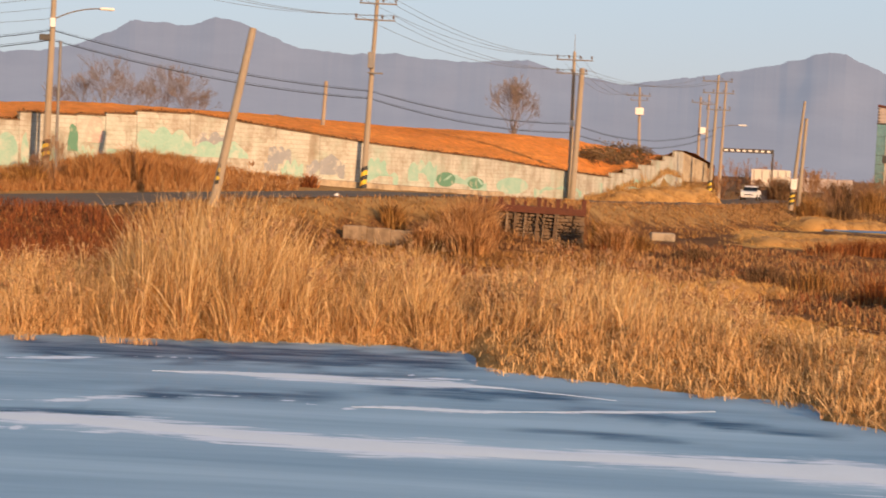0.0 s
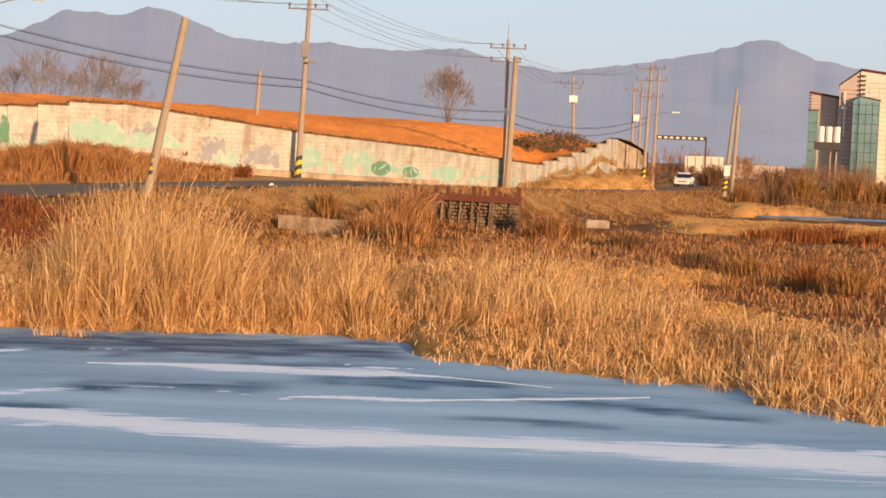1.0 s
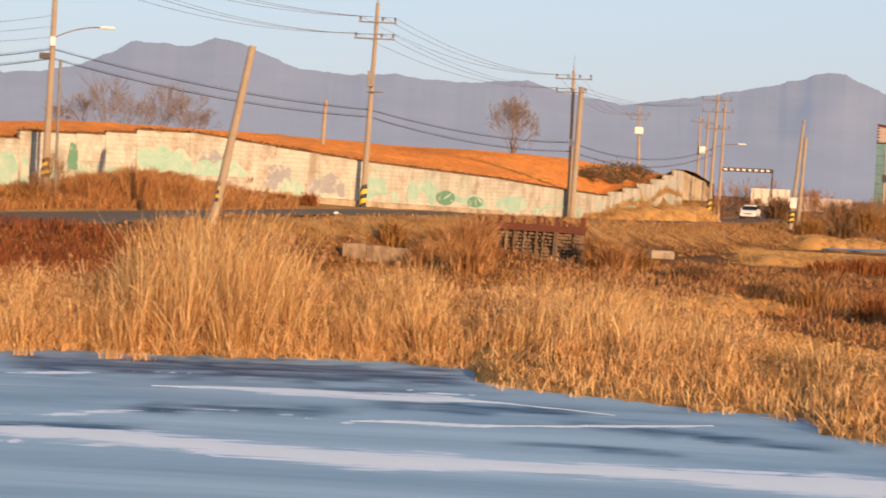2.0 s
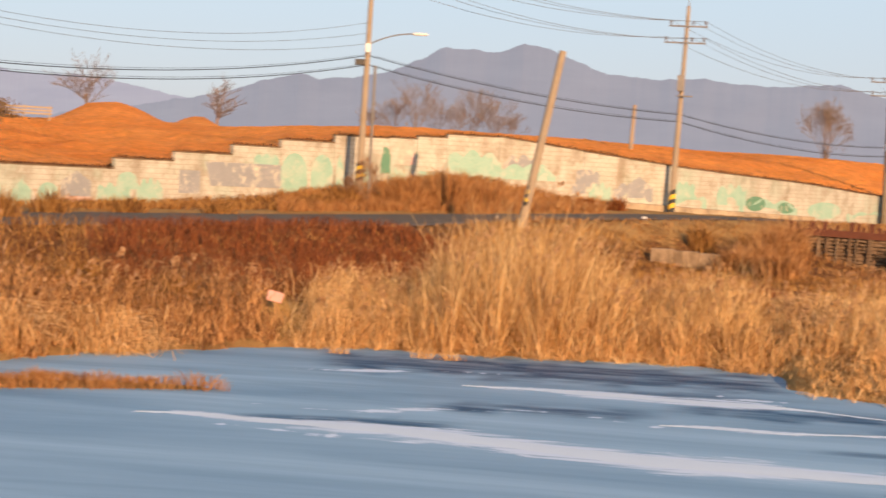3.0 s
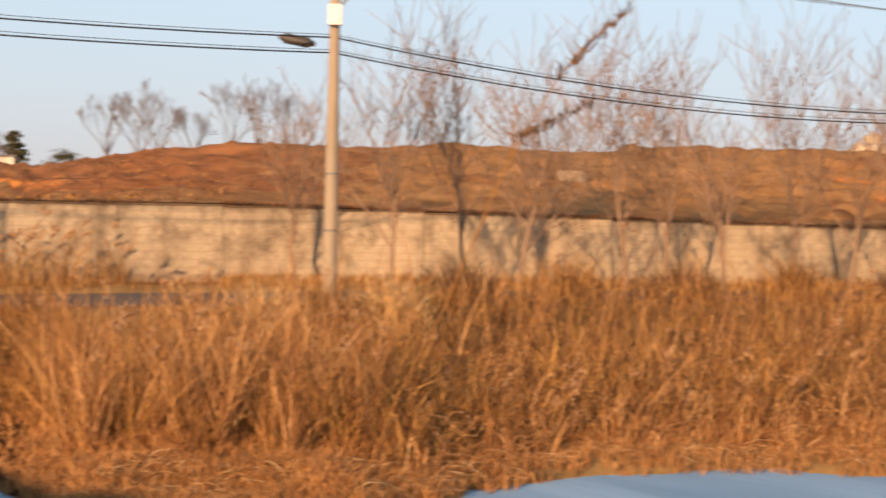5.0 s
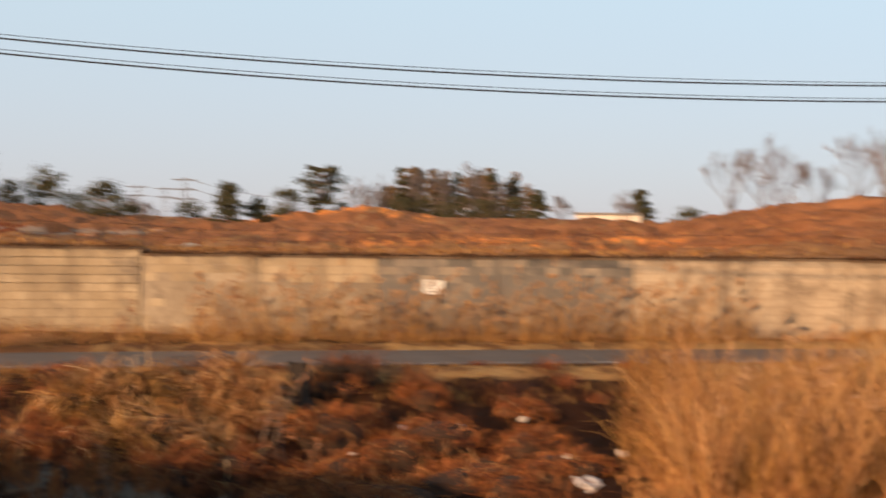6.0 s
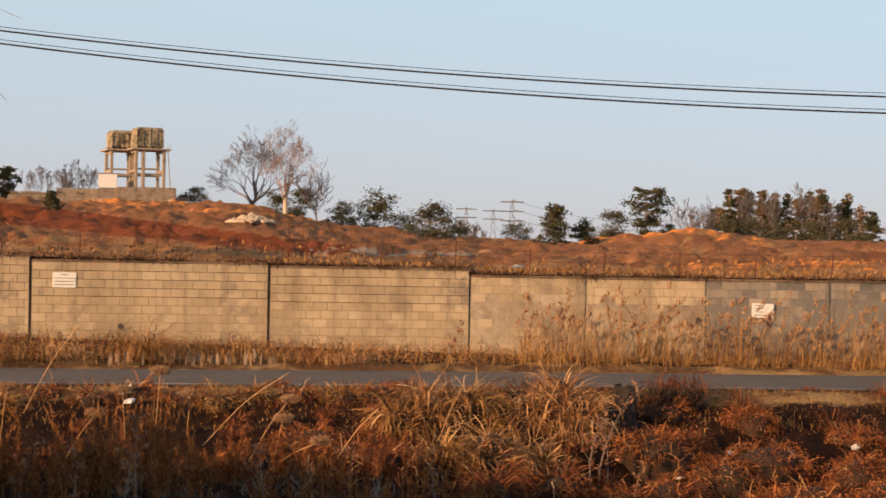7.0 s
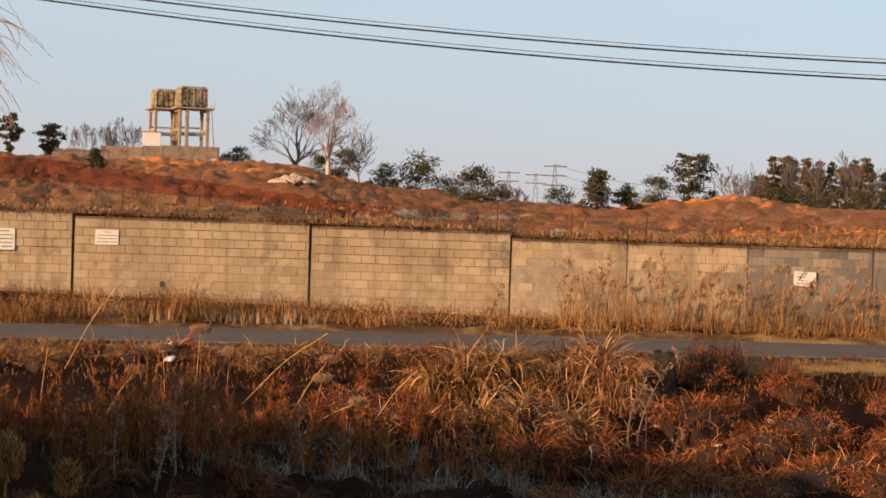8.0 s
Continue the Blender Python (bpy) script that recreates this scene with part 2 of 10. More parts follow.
# ---- materials ----
def material(name, ramp, scale=1.0, rough=0.9, bump=0.0, fine=None, island=0.0, dirt=None, coat=None, metal=0.0, spread=0.5, through_light=0.0):
    """A procedural surface: a colour ramp over noise (with a share of per-piece chance), finer grain, optional dirt spots and bump."""
    m = bpy.data.materials.new(name)
    m.use_nodes = True
    n, l = m.node_tree.nodes, m.node_tree.links
    b = n["Principled BSDF"]
    b.inputs["Roughness"].default_value, b.inputs["Metallic"].default_value = rough, metal
    co = n.new("ShaderNodeTexCoord")
    a = n.new("ShaderNodeTexNoise")
    a.inputs["Scale"].default_value, a.inputs["Detail"].default_value, a.inputs["Roughness"].default_value = scale, 6, 0.62
    l.new(co.outputs["Object"], a.inputs["Vector"])
    f = n.new("ShaderNodeTexNoise")
    f.inputs["Scale"].default_value, f.inputs["Detail"].default_value = fine or scale * 9, 4
    l.new(co.outputs["Object"], f.inputs["Vector"])
    mix = n.new("ShaderNodeMath")
    mix.operation = "MULTIPLY_ADD"
    mix.inputs[1].default_value = 0.35
    l.new(f.outputs["Fac"], mix.inputs[0])
    sc = n.new("ShaderNodeMath")
    sc.operation = "MULTIPLY"
    sc.inputs[1].default_value = 0.65
    l.new(a.outputs["Fac"], sc.inputs[0])
    l.new(sc.outputs[0], mix.inputs[2])
    value = mix.outputs[0]
    if island:
        g = n.new("ShaderNodeNewGeometry")
        k = n.new("ShaderNodeMix")
        k.inputs[0].default_value = island
        l.new(value, k.inputs[2])
        l.new(g.outputs["Random Per Island"], k.inputs[3])
        value = k.outputs[0]
    cr = n.new("ShaderNodeValToRGB")
    lo, hi = 0.5 - spread / 2, 0.5 + spread / 2
    if island:
        lo, hi = 0.5 - 0.5 * max(island, spread), 0.5 + 0.5 * max(island, spread)
    while len(cr.color_ramp.elements) < len(ramp):
        cr.color_ramp.elements.new(0.5)
    for i, c in enumerate(ramp):
        e = cr.color_ramp.elements[i]
        e.position, e.color = lo + (hi - lo) * i / max(1, len(ramp) - 1), (*c, 1)
    l.new(value, cr.inputs[0])
    colour = cr.outputs[0]
    if dirt:
        tint, size, amount = dirt
        d = n.new("ShaderNodeTexNoise")
        d.inputs["Scale"].default_value, d.inputs["Detail"].default_value, d.inputs["Roughness"].default_value = size, 8, 0.7
        l.new(co.outputs["Object"], d.inputs["Vector"])
        r = n.new("ShaderNodeMapRange")
        r.inputs[1].default_value, r.inputs[2].default_value = 0.62 - 0.25 * amount, 0.78 - 0.2 * amount
        l.new(d.outputs["Fac"], r.inputs[0])
        k = n.new("ShaderNodeMix")
        k.data_type = "RGBA"
        l.new(r.outputs[0], k.inputs[0])
        l.new(colour, k.inputs[6])
        k.inputs[7].default_value = (*tint, 1)
        colour = k.outputs[2]
    l.new(colour, b.inputs["Base Color"])
    if bump:
        bm = n.new("ShaderNodeBump")
        bm.inputs["Strength"].default_value, bm.inputs["Distance"].default_value = 1.0, bump
        l.new(value if not island else mix.outputs[0], bm.inputs["Height"])
        l.new(bm.outputs[0], b.inputs["Normal"])
    if through_light:
        t = n.new("ShaderNodeBsdfTranslucent")
        l.new(colour, t.inputs["Color"])
        s = n.new("ShaderNodeMixShader")
        s.inputs[0].default_value = through_light
        l.new(b.outputs[0], s.inputs[1])
        l.new(t.outputs[0], s.inputs[2])
        l.new(s.outputs[0], n["Material Output"].inputs[0])
    return m


def blended(name, layers, rough=0.95, bump=0.05, grain=6.0, share=0.55):
    """A ground surface: soils mixed by attributes of the mesh; layers are (attribute or None, dark, light, noise scale)."""
    m = bpy.data.materials.new(name)
    m.use_nodes = True
    n, l = m.node_tree.nodes, m.node_tree.links
    b = n["Principled BSDF"]
    b.inputs["Roughness"].default_value = rough
    b.inputs["Specular IOR Level"].default_value = 0.1
    co = n.new("ShaderNodeTexCoord")
    fine = n.new("ShaderNodeTexNoise")
    fine.inputs["Scale"].default_value, fine.inputs["Detail"].default_value, fine.inputs["Roughness"].default_value = grain, 8, 0.7
    l.new(co.outputs["Object"], fine.inputs["Vector"])
    colour = None
    for attr, dark, light, scale in layers:
        a = n.new("ShaderNodeTexNoise")
        a.inputs["Scale"].default_value, a.inputs["Detail"].default_value, a.inputs["Roughness"].default_value = scale, 9, 0.68
        l.new(co.outputs["Object"], a.inputs["Vector"])
        r = n.new("ShaderNodeMapRange")
        r.inputs[1].default_value, r.inputs[2].default_value = 0.32, 0.68
        l.new(a.outputs["Fac"], r.inputs[0])
        c = n.new("ShaderNodeMix")
        c.data_type = "RGBA"
        l.new(r.outputs[0], c.inputs[0])
        c.inputs[6].default_value, c.inputs[7].default_value = (*dark, 1), (*light, 1)
        if colour is None:
            colour = c.outputs[2]
            continue
        at = n.new("ShaderNodeAttribute")
        at.attribute_name = attr
        add = n.new("ShaderNodeMath")
        add.operation = "MULTIPLY_ADD"
        add.inputs[1].default_value, add.inputs[2].default_value = 1.6, -0.8
        l.new(a.outputs["Fac"], add.inputs[0])
        sm = n.new("ShaderNodeMath")
        sm.operation = "ADD"
        l.new(at.outputs["Fac"], sm.inputs[0])
        l.new(add.outputs[0], sm.inputs[1])
        st = n.new("ShaderNodeMapRange")
        st.inputs[1].default_value, st.inputs[2].default_value = 0.4, 0.6
        l.new(sm.outputs[0], st.inputs[0])
        k = n.new("ShaderNodeMix")
        k.data_type = "RGBA"
        l.new(st.outputs[0], k.inputs[0])
        l.new(colour, k.inputs[6])
        l.new(c.outputs[2], k.inputs[7])
        colour = k.outputs[2]
    g = n.new("ShaderNodeMix")
    g.data_type, g.blend_type = "RGBA", "MULTIPLY"
    g.inputs[0].default_value = share
    gr = n.new("ShaderNodeMapRange")
    gr.inputs[1].default_value, gr.inputs[2].default_value, gr.inputs[3].default_value, gr.inputs[4].default_value = 0.3, 0.62, 0.55, 1.12
    l.new(fine.outputs["Fac"], gr.inputs[0])
    l.new(colour, g.inputs[6])
    l.new(gr.outputs[0], g.inputs[7])
    l.new(g.outputs[2], b.inputs["Base Color"])
    bm = n.new("ShaderNodeBump")
    bm.inputs["Strength"].default_value, bm.inputs["Distance"].default_value = 1.0, bump
    l.new(fine.outputs["Fac"], bm.inputs["Height"])
    l.new(bm.outputs[0], b.inputs["Normal"])
    return m


# the last soil is near-black: shade between the western weeds, painted in
M_GROUND = blended("low_ground_soil", [(None, (0.11, 0.05, 0.022), (0.22, 0.11, 0.045), 0.35), ("straw", (0.28, 0.16, 0.06), (0.46, 0.28, 0.11), 0.6), ("rust", (0.12, 0.045, 0.018), (0.22, 0.095, 0.036), 0.5), ("gold", (0.5, 0.285, 0.09), (0.7, 0.42, 0.14), 0.3), ("gap_shade", (0.012, 0.006, 0.004), (0.045, 0.018, 0.008), 0.7)], grain=9)
M_FILL = blended("heaped_soil", [(None, (0.24, 0.095, 0.039), (0.45, 0.195, 0.08), 0.2), ("clay", (0.8, 0.25, 0.05), (0.94, 0.36, 0.085), 0.1), ("straw", (0.3, 0.14, 0.05), (0.48, 0.26, 0.11), 0.3), ("dark", (0.19, 0.05, 0.016), (0.32, 0.085, 0.027), 0.12), ("track", (0.35, 0.25, 0.17), (0.46, 0.34, 0.24), 0.2)], bump=0.22, grain=1.3, share=0.65)
M_ASPHALT = material("worn_asphalt", [(0.115, 0.094, 0.08), (0.175, 0.148, 0.126)], 0.8, 0.97, 0.004, fine=60, dirt=((0.16, 0.11, 0.07), 0.7, 0.35))
M_ASPHALT.node_tree.nodes["Principled BSDF"].inputs["Specular IOR Level"].default_value = 0.08
M_LINE = material("road_paint", [(0.42, 0.38, 0.33), (0.6, 0.56, 0.5)], 2.0, 0.8, dirt=((0.11, 0.09, 0.075), 1.5, 0.95))
M_BLOCK = material("concrete_block", [(0.33, 0.245, 0.146), (0.46, 0.352, 0.218), (0.56, 0.445, 0.293)], 0.5, 0.95, 0.004, fine=40, dirt=((0.2, 0.16, 0.12), 1.1, 0.35))
M_MORTAR = material("mortar", [(0.2, 0.145, 0.09), (0.36, 0.275, 0.175)], 3.0, 0.95, 0.004, fine=40)
M_RENDER = material("weathered_cement_face", [(0.3, 0.235, 0.16), (0.44, 0.35, 0.24), (0.54, 0.44, 0.31)], 0.7, 0.95, 0.006, fine=9, dirt=((0.21, 0.165, 0.12), 1.0, 0.55))
M_GREYWALL = material("grey_cement_face", [(0.12, 0.112, 0.1), (0.22, 0.195, 0.165)], 0.8, 0.95, 0.003, fine=30, dirt=((0.36, 0.3, 0.22), 1.2, 0.35))
def streaked(m, tint, amount, wide=1.1, tall=0.12):
    """Adds rain streaks that run down a wall to a material."""
    n, l = m.node_tree.nodes, m.node_tree.links
    b = n["Principled BSDF"]
    mp = n.new("ShaderNodeMapping")
    mp.inputs["Scale"].default_value = (wide, wide, tall)
    l.new(n["Texture Coordinate"].outputs["Object"], mp.inputs["Vector"])
    a = n.new("ShaderNodeTexNoise")
    a.inputs["Scale"].default_value, a.inputs["Detail"].default_value, a.inputs["Roughness"].default_value = 1.0, 9, 0.68
    l.new(mp.outputs[0], a.inputs["Vector"])
    r = n.new("ShaderNodeMapRange")
    r.inputs[1].default_value, r.inputs[2].default_value, r.inputs[4].default_value = 0.5, 0.7, amount
    l.new(a.outputs["Fac"], r.inputs[0])
    k = n.new("ShaderNodeMix")
    k.data_type = "RGBA"
    l.new(r.outputs[0], k.inputs[0])
    l.new(b.inputs["Base Color"].links[0].from_socket, k.inputs[6])
    k.inputs[7].default_value = (*tint, 1)
    l.new(k.outputs[2], b.inputs["Base Color"])
    return m


def mural_material(name, ramp, dirt, joint, share=1.0):
    """Painted or bare block wall: flaking face, stains and faint block courses."""
    m = material(name, ramp, 0.5, 0.9, 0.006, fine=7, dirt=dirt)
    n, l = m.node_tree.nodes, m.node_tree.links
    b = n["Principled BSDF"]
    sep, com, add = n.new("ShaderNodeSeparateXYZ"), n.new("ShaderNodeCombineXYZ"), n.new("ShaderNodeMath")
    l.new(n["Texture Coordinate"].outputs["Object"], sep.inputs[0])
    l.new(sep.outputs[0], add.inputs[0])
    l.new(sep.outputs[1], add.inputs[1])
    l.new(add.outputs[0], com.inputs[0])
    l.new(sep.outputs[2], com.inputs[1])
    br = n.new("ShaderNodeTexBrick")
    br.inputs["Scale"].default_value, br.inputs["Mortar Size"].default_value, br.inputs["Brick Width"].default_value, br.inputs["Row Height"].default_value = 1.0, 0.018, 0.55, 0.24
    l.new(com.outputs[0], br.inputs["Vector"])
    k = n.new("ShaderNodeMix")
    k.data_type = "RGBA"
    fac = n.new("ShaderNodeMath")
    fac.operation = "MULTIPLY"
    noise_ = n.new("ShaderNodeTexNoise")
    noise_.inputs["Scale"].default_value = 0.7
    l.new(n["Texture Coordinate"].outputs["Object"], noise_.inputs["Vector"])
    l.new(br.outputs["Fac"], fac.inputs[0])
    l.new(noise_.outputs["Fac"], fac.inputs[1])
    l.new(fac.outputs[0], k.inputs[0])
    l.new(b.inputs["Base Color"].links[0].from_socket, k.inputs[6])
    k.inputs[7].default_value = (*joint, 1)
    l.new(k.outputs[2], b.inputs["Base Color"])
    return m


M_MURAL = streaked(streaked(mural_material("whitewashed_blocks", [(0.33, 0.31, 0.255), (0.5, 0.485, 0.425), (0.62, 0.605, 0.54)], ((0.3, 0.26, 0.2), 0.9, 0.6), (0.31, 0.26, 0.195)), (0.32, 0.45, 0.38), 0.7, 0.35, 0.4), (0.24, 0.18, 0.12), 0.6)
M_CEMENT = streaked(mural_material("bare_cement_blocks", [(0.28, 0.21, 0.14), (0.45, 0.355, 0.245), (0.6, 0.49, 0.345)], ((0.17, 0.125, 0.085), 1.1, 0.55), (0.33, 0.255, 0.175)), (0.15, 0.11, 0.075), 0.65)
streaked(streaked(M_RENDER, (0.16, 0.12, 0.08), 0.7), (0.2, 0.15, 0.1), 0.7, 0.45, 0.3)
streaked(streaked(M_BLOCK, (0.17, 0.125, 0.08), 0.7, 1.3, 0.2), (0.29, 0.22, 0.14), 0.75, 0.4, 0.5)
streaked(M_MORTAR, (0.12, 0.085, 0.055), 0.6, 0.5, 0.4)
M_MINT = material("faded_mint_paint", [(0.2, 0.37, 0.3), (0.3, 0.47, 0.39), (0.42, 0.5, 0.43)], 1.2, 0.85, 0.002, dirt=((0.52, 0.5, 0.43), 0.9, 0.4))
M_GREENPAINT = material("dark_green_paint", [(0.08, 0.2, 0.13), (0.13, 0.28, 0.19)], 1.5, 0.8, dirt=((0.55, 0.5, 0.4), 2.0, 0.3))
M_GREYPAINT = material("grey_blue_paint", [(0.22, 0.24, 0.26), (0.33, 0.33, 0.34)], 1.5, 0.8, dirt=((0.6, 0.55, 0.45), 2.0, 0.4))
M_PINKPAINT = material("faded_pink_paint", [(0.5, 0.3, 0.26), (0.62, 0.45, 0.38)], 1.5, 0.8, dirt=((0.66, 0.6, 0.5), 2.0, 0.5))
M_TEAL = material("teal_paint", [(0.04, 0.16, 0.2), (0.08, 0.26, 0.3)], 2.0, 0.7, dirt=((0.4, 0.4, 0.36), 2.5, 0.35))
M_COPING = material("mossy_coping", [(0.12, 0.08, 0.05), (0.25, 0.17, 0.105)], 2.0, 0.95, 0.01)
M_CONCRETE = material("pole_concrete", [(0.27, 0.215, 0.155), (0.38, 0.31, 0.23)], 1.5, 0.9, 0.002, fine=30)
M_STEEL = material("galvanised_steel", [(0.16, 0.15, 0.14), (0.27, 0.25, 0.235)], 3.0, 0.6, metal=0.4)
M_DARKMETAL = material("dark_metal", [(0.035, 0.032, 0.03), (0.07, 0.062, 0.055)], 4.0, 0.6)
M_RUST = material("rusted_steel", [(0.06, 0.017, 0.009), (0.14, 0.042, 0.019)], 3.0, 0.85, 0.004)
M_CABLE = material("black_cable", [(0.012, 0.012, 0.013), (0.03, 0.03, 0.03)], 3.0, 0.55)
M_WIRE = material("bare_wire", [(0.1, 0.095, 0.09), (0.18, 0.17, 0.16)], 3.0, 0.5)
M_PORCELAIN = material("insulator_porcelain", [(0.12, 0.1, 0.09), (0.2, 0.17, 0.15)], 3.0, 0.3)
M_WHITE = material("white_enamel", [(0.72, 0.7, 0.66), (0.82, 0.8, 0.76)], 3.0, 0.5, dirt=((0.4, 0.33, 0.25), 3.0, 0.25))
M_YELLOW = material("yellow_band", [(0.62, 0.4, 0.02), (0.75, 0.5, 0.04)], 3.0, 0.6)
M_BLACK = material("black_band", [(0.02, 0.02, 0.02), (0.04, 0.04, 0.04)], 3.0, 0.6)
M_BARK = material("bare_bark", [(0.16, 0.11, 0.085), (0.28, 0.2, 0.15)], 2.0, 0.9, 0.01, island=0.3)
M_TWIG = material("bare_twigs", [(0.13, 0.108, 0.1), (0.24, 0.195, 0.175)], 2.0, 0.9, island=0.8)
M_PALEBARK = material("pale_birch_bark", [(0.5, 0.38, 0.26), (0.65, 0.5, 0.36)], 2.0, 0.9, 0.01)
M_RUSTLEAF = material("dry_hanging_leaves", [(0.2, 0.085, 0.04), (0.4, 0.2, 0.1)], 2.0, 0.9, island=0.9, through_light=0.25)
M_NEEDLE = material("dark_evergreen", [(0.03, 0.036, 0.018), (0.075, 0.075, 0.033), (0.14, 0.115, 0.05)], 0.7, 0.9, island=0.8, through_light=0.15)
M_REED = material("golden_reed", [(0.27, 0.122, 0.038), (0.6, 0.35, 0.128), (0.8, 0.545, 0.25), (0.9, 0.69, 0.38)], 0.25, 0.75, island=0.75, through_light=0.3)
M_PALEREED = material("pale_dead_reed", [(0.42, 0.22, 0.075), (0.77, 0.47, 0.2), (0.92, 0.65, 0.34)], 0.3, 0.75, island=0.75, through_light=0.3)
M_BRUSH = material("brown_brush", [(0.08, 0.03, 0.01), (0.31, 0.14, 0.036), (0.6, 0.34, 0.1)], 0.3, 0.85, island=0.75, through_light=0.2)
M_RUSTWEED = material("rust_red_weeds", [(0.08, 0.02, 0.006), (0.28, 0.085, 0.02), (0.5, 0.2, 0.05)], 0.4, 0.9, island=0.75, through_light=0.15)
M_DARKWEED = material("dull_dark_weeds", [(0.05, 0.026, 0.013), (0.15, 0.078, 0.034), (0.31, 0.18, 0.08)], 0.4, 0.9, island=0.75, through_light=0.15)
M_GREYGRASS = material("frosted_grey_grass", [(0.15, 0.12, 0.09), (0.33, 0.275, 0.21), (0.5, 0.44, 0.36)], 0.4, 0.9, island=0.75, through_light=0.2)
M_DRYGRASS = material("short_dry_grass", [(0.3, 0.16, 0.05), (0.5, 0.3, 0.11), (0.62, 0.4, 0.17)], 0.3, 0.85, island=0.75, through_light=0.25)
M_ROCK = material("pale_rubble", [(0.42, 0.33, 0.24), (0.6, 0.5, 0.38)], 1.0, 0.9, 0.01, island=0.7)
M_LITTER = material("pale_litter", [(0.6, 0.56, 0.52), (0.78, 0.72, 0.68)], 5.0, 0.7)
M_PINKBOARD = material("pale_pink_board", [(0.58, 0.3, 0.26), (0.66, 0.38, 0.33)], 3.0, 0.7)
M_SIGN = material("sign_face", [(0.68, 0.66, 0.6), (0.8, 0.78, 0.72)], 4.0, 0.6, dirt=((0.45, 0.38, 0.3), 5.0, 0.3))
M_PRINT = material("sign_print", [(0.12, 0.11, 0.1), (0.22, 0.2, 0.18)], 6.0, 0.7)
M_CARWHITE = material("white_car_paint", [(0.74, 0.74, 0.74), (0.8, 0.8, 0.8)], 3.0, 0.3)
M_CARGREY = material("blue_grey_car_paint", [(0.055, 0.08, 0.15), (0.08, 0.115, 0.2)], 3.0, 0.3)
M_SILVER = material("silver_paint", [(0.4, 0.42, 0.42), (0.5, 0.52, 0.52)], 3.0, 0.35, metal=0.3)
M_GLASS = material("dark_glass", [(0.012, 0.014, 0.018), (0.025, 0.028, 0.032)], 2.0, 0.08)
M_TYRE = material("tyre_rubber", [(0.015, 0.015, 0.015), (0.03, 0.03, 0.03)], 5.0, 0.85)
M_LAMPRED = material("red_lens", [(0.5, 0.04, 0.03), (0.6, 0.06, 0.04)], 5.0, 0.3)
M_CLADDING = material("cream_cladding", [(0.6, 0.54, 0.46), (0.7, 0.64, 0.55)], 0.3, 0.7)
M_SEAM = material("cladding_seam", [(0.24, 0.22, 0.2), (0.3, 0.27, 0.25)], 1.0, 0.8)
M_GREENGLASS = material("green_curtain_glass", [(0.22, 0.36, 0.31), (0.32, 0.46, 0.38), (0.45, 0.56, 0.45)], 0.22, 0.12, metal=0.75, spread=0.3)
M_MAUVE = material("mauve_cladding", [(0.4, 0.33, 0.3), (0.48, 0.4, 0.36)], 0.4, 0.8)
M_DARKSTONE = material("dark_rough_stone", [(0.075, 0.045, 0.026), (0.16, 0.105, 0.065), (0.27, 0.185, 0.12)], 1.2, 0.95, 0.02, island=0.5)
M_LARCH = material("brown_larch", [(0.09, 0.058, 0.027), (0.19, 0.12, 0.055), (0.3, 0.19, 0.09)], 0.7, 0.9, island=0.8, through_light=0.15)
M_CAMO = material("camouflage_paint", [(0.42, 0.34, 0.22), (0.4, 0.32, 0.2), (0.03, 0.034, 0.018), (0.34, 0.27, 0.17), (0.42, 0.34, 0.22), (0.07, 0.06, 0.032), (0.36, 0.28, 0.18)], 0.8, 0.85, fine=1.1, spread=0.3)
M_OLDCONCRETE = material("old_concrete", [(0.3, 0.24, 0.17), (0.46, 0.37, 0.27)], 0.6, 0.95, 0.01, dirt=((0.14, 0.11, 0.08), 0.8, 0.4))
M_TARP = material("blue_tarp", [(0.07, 0.14, 0.3), (0.12, 0.22, 0.42)], 0.6, 0.5)


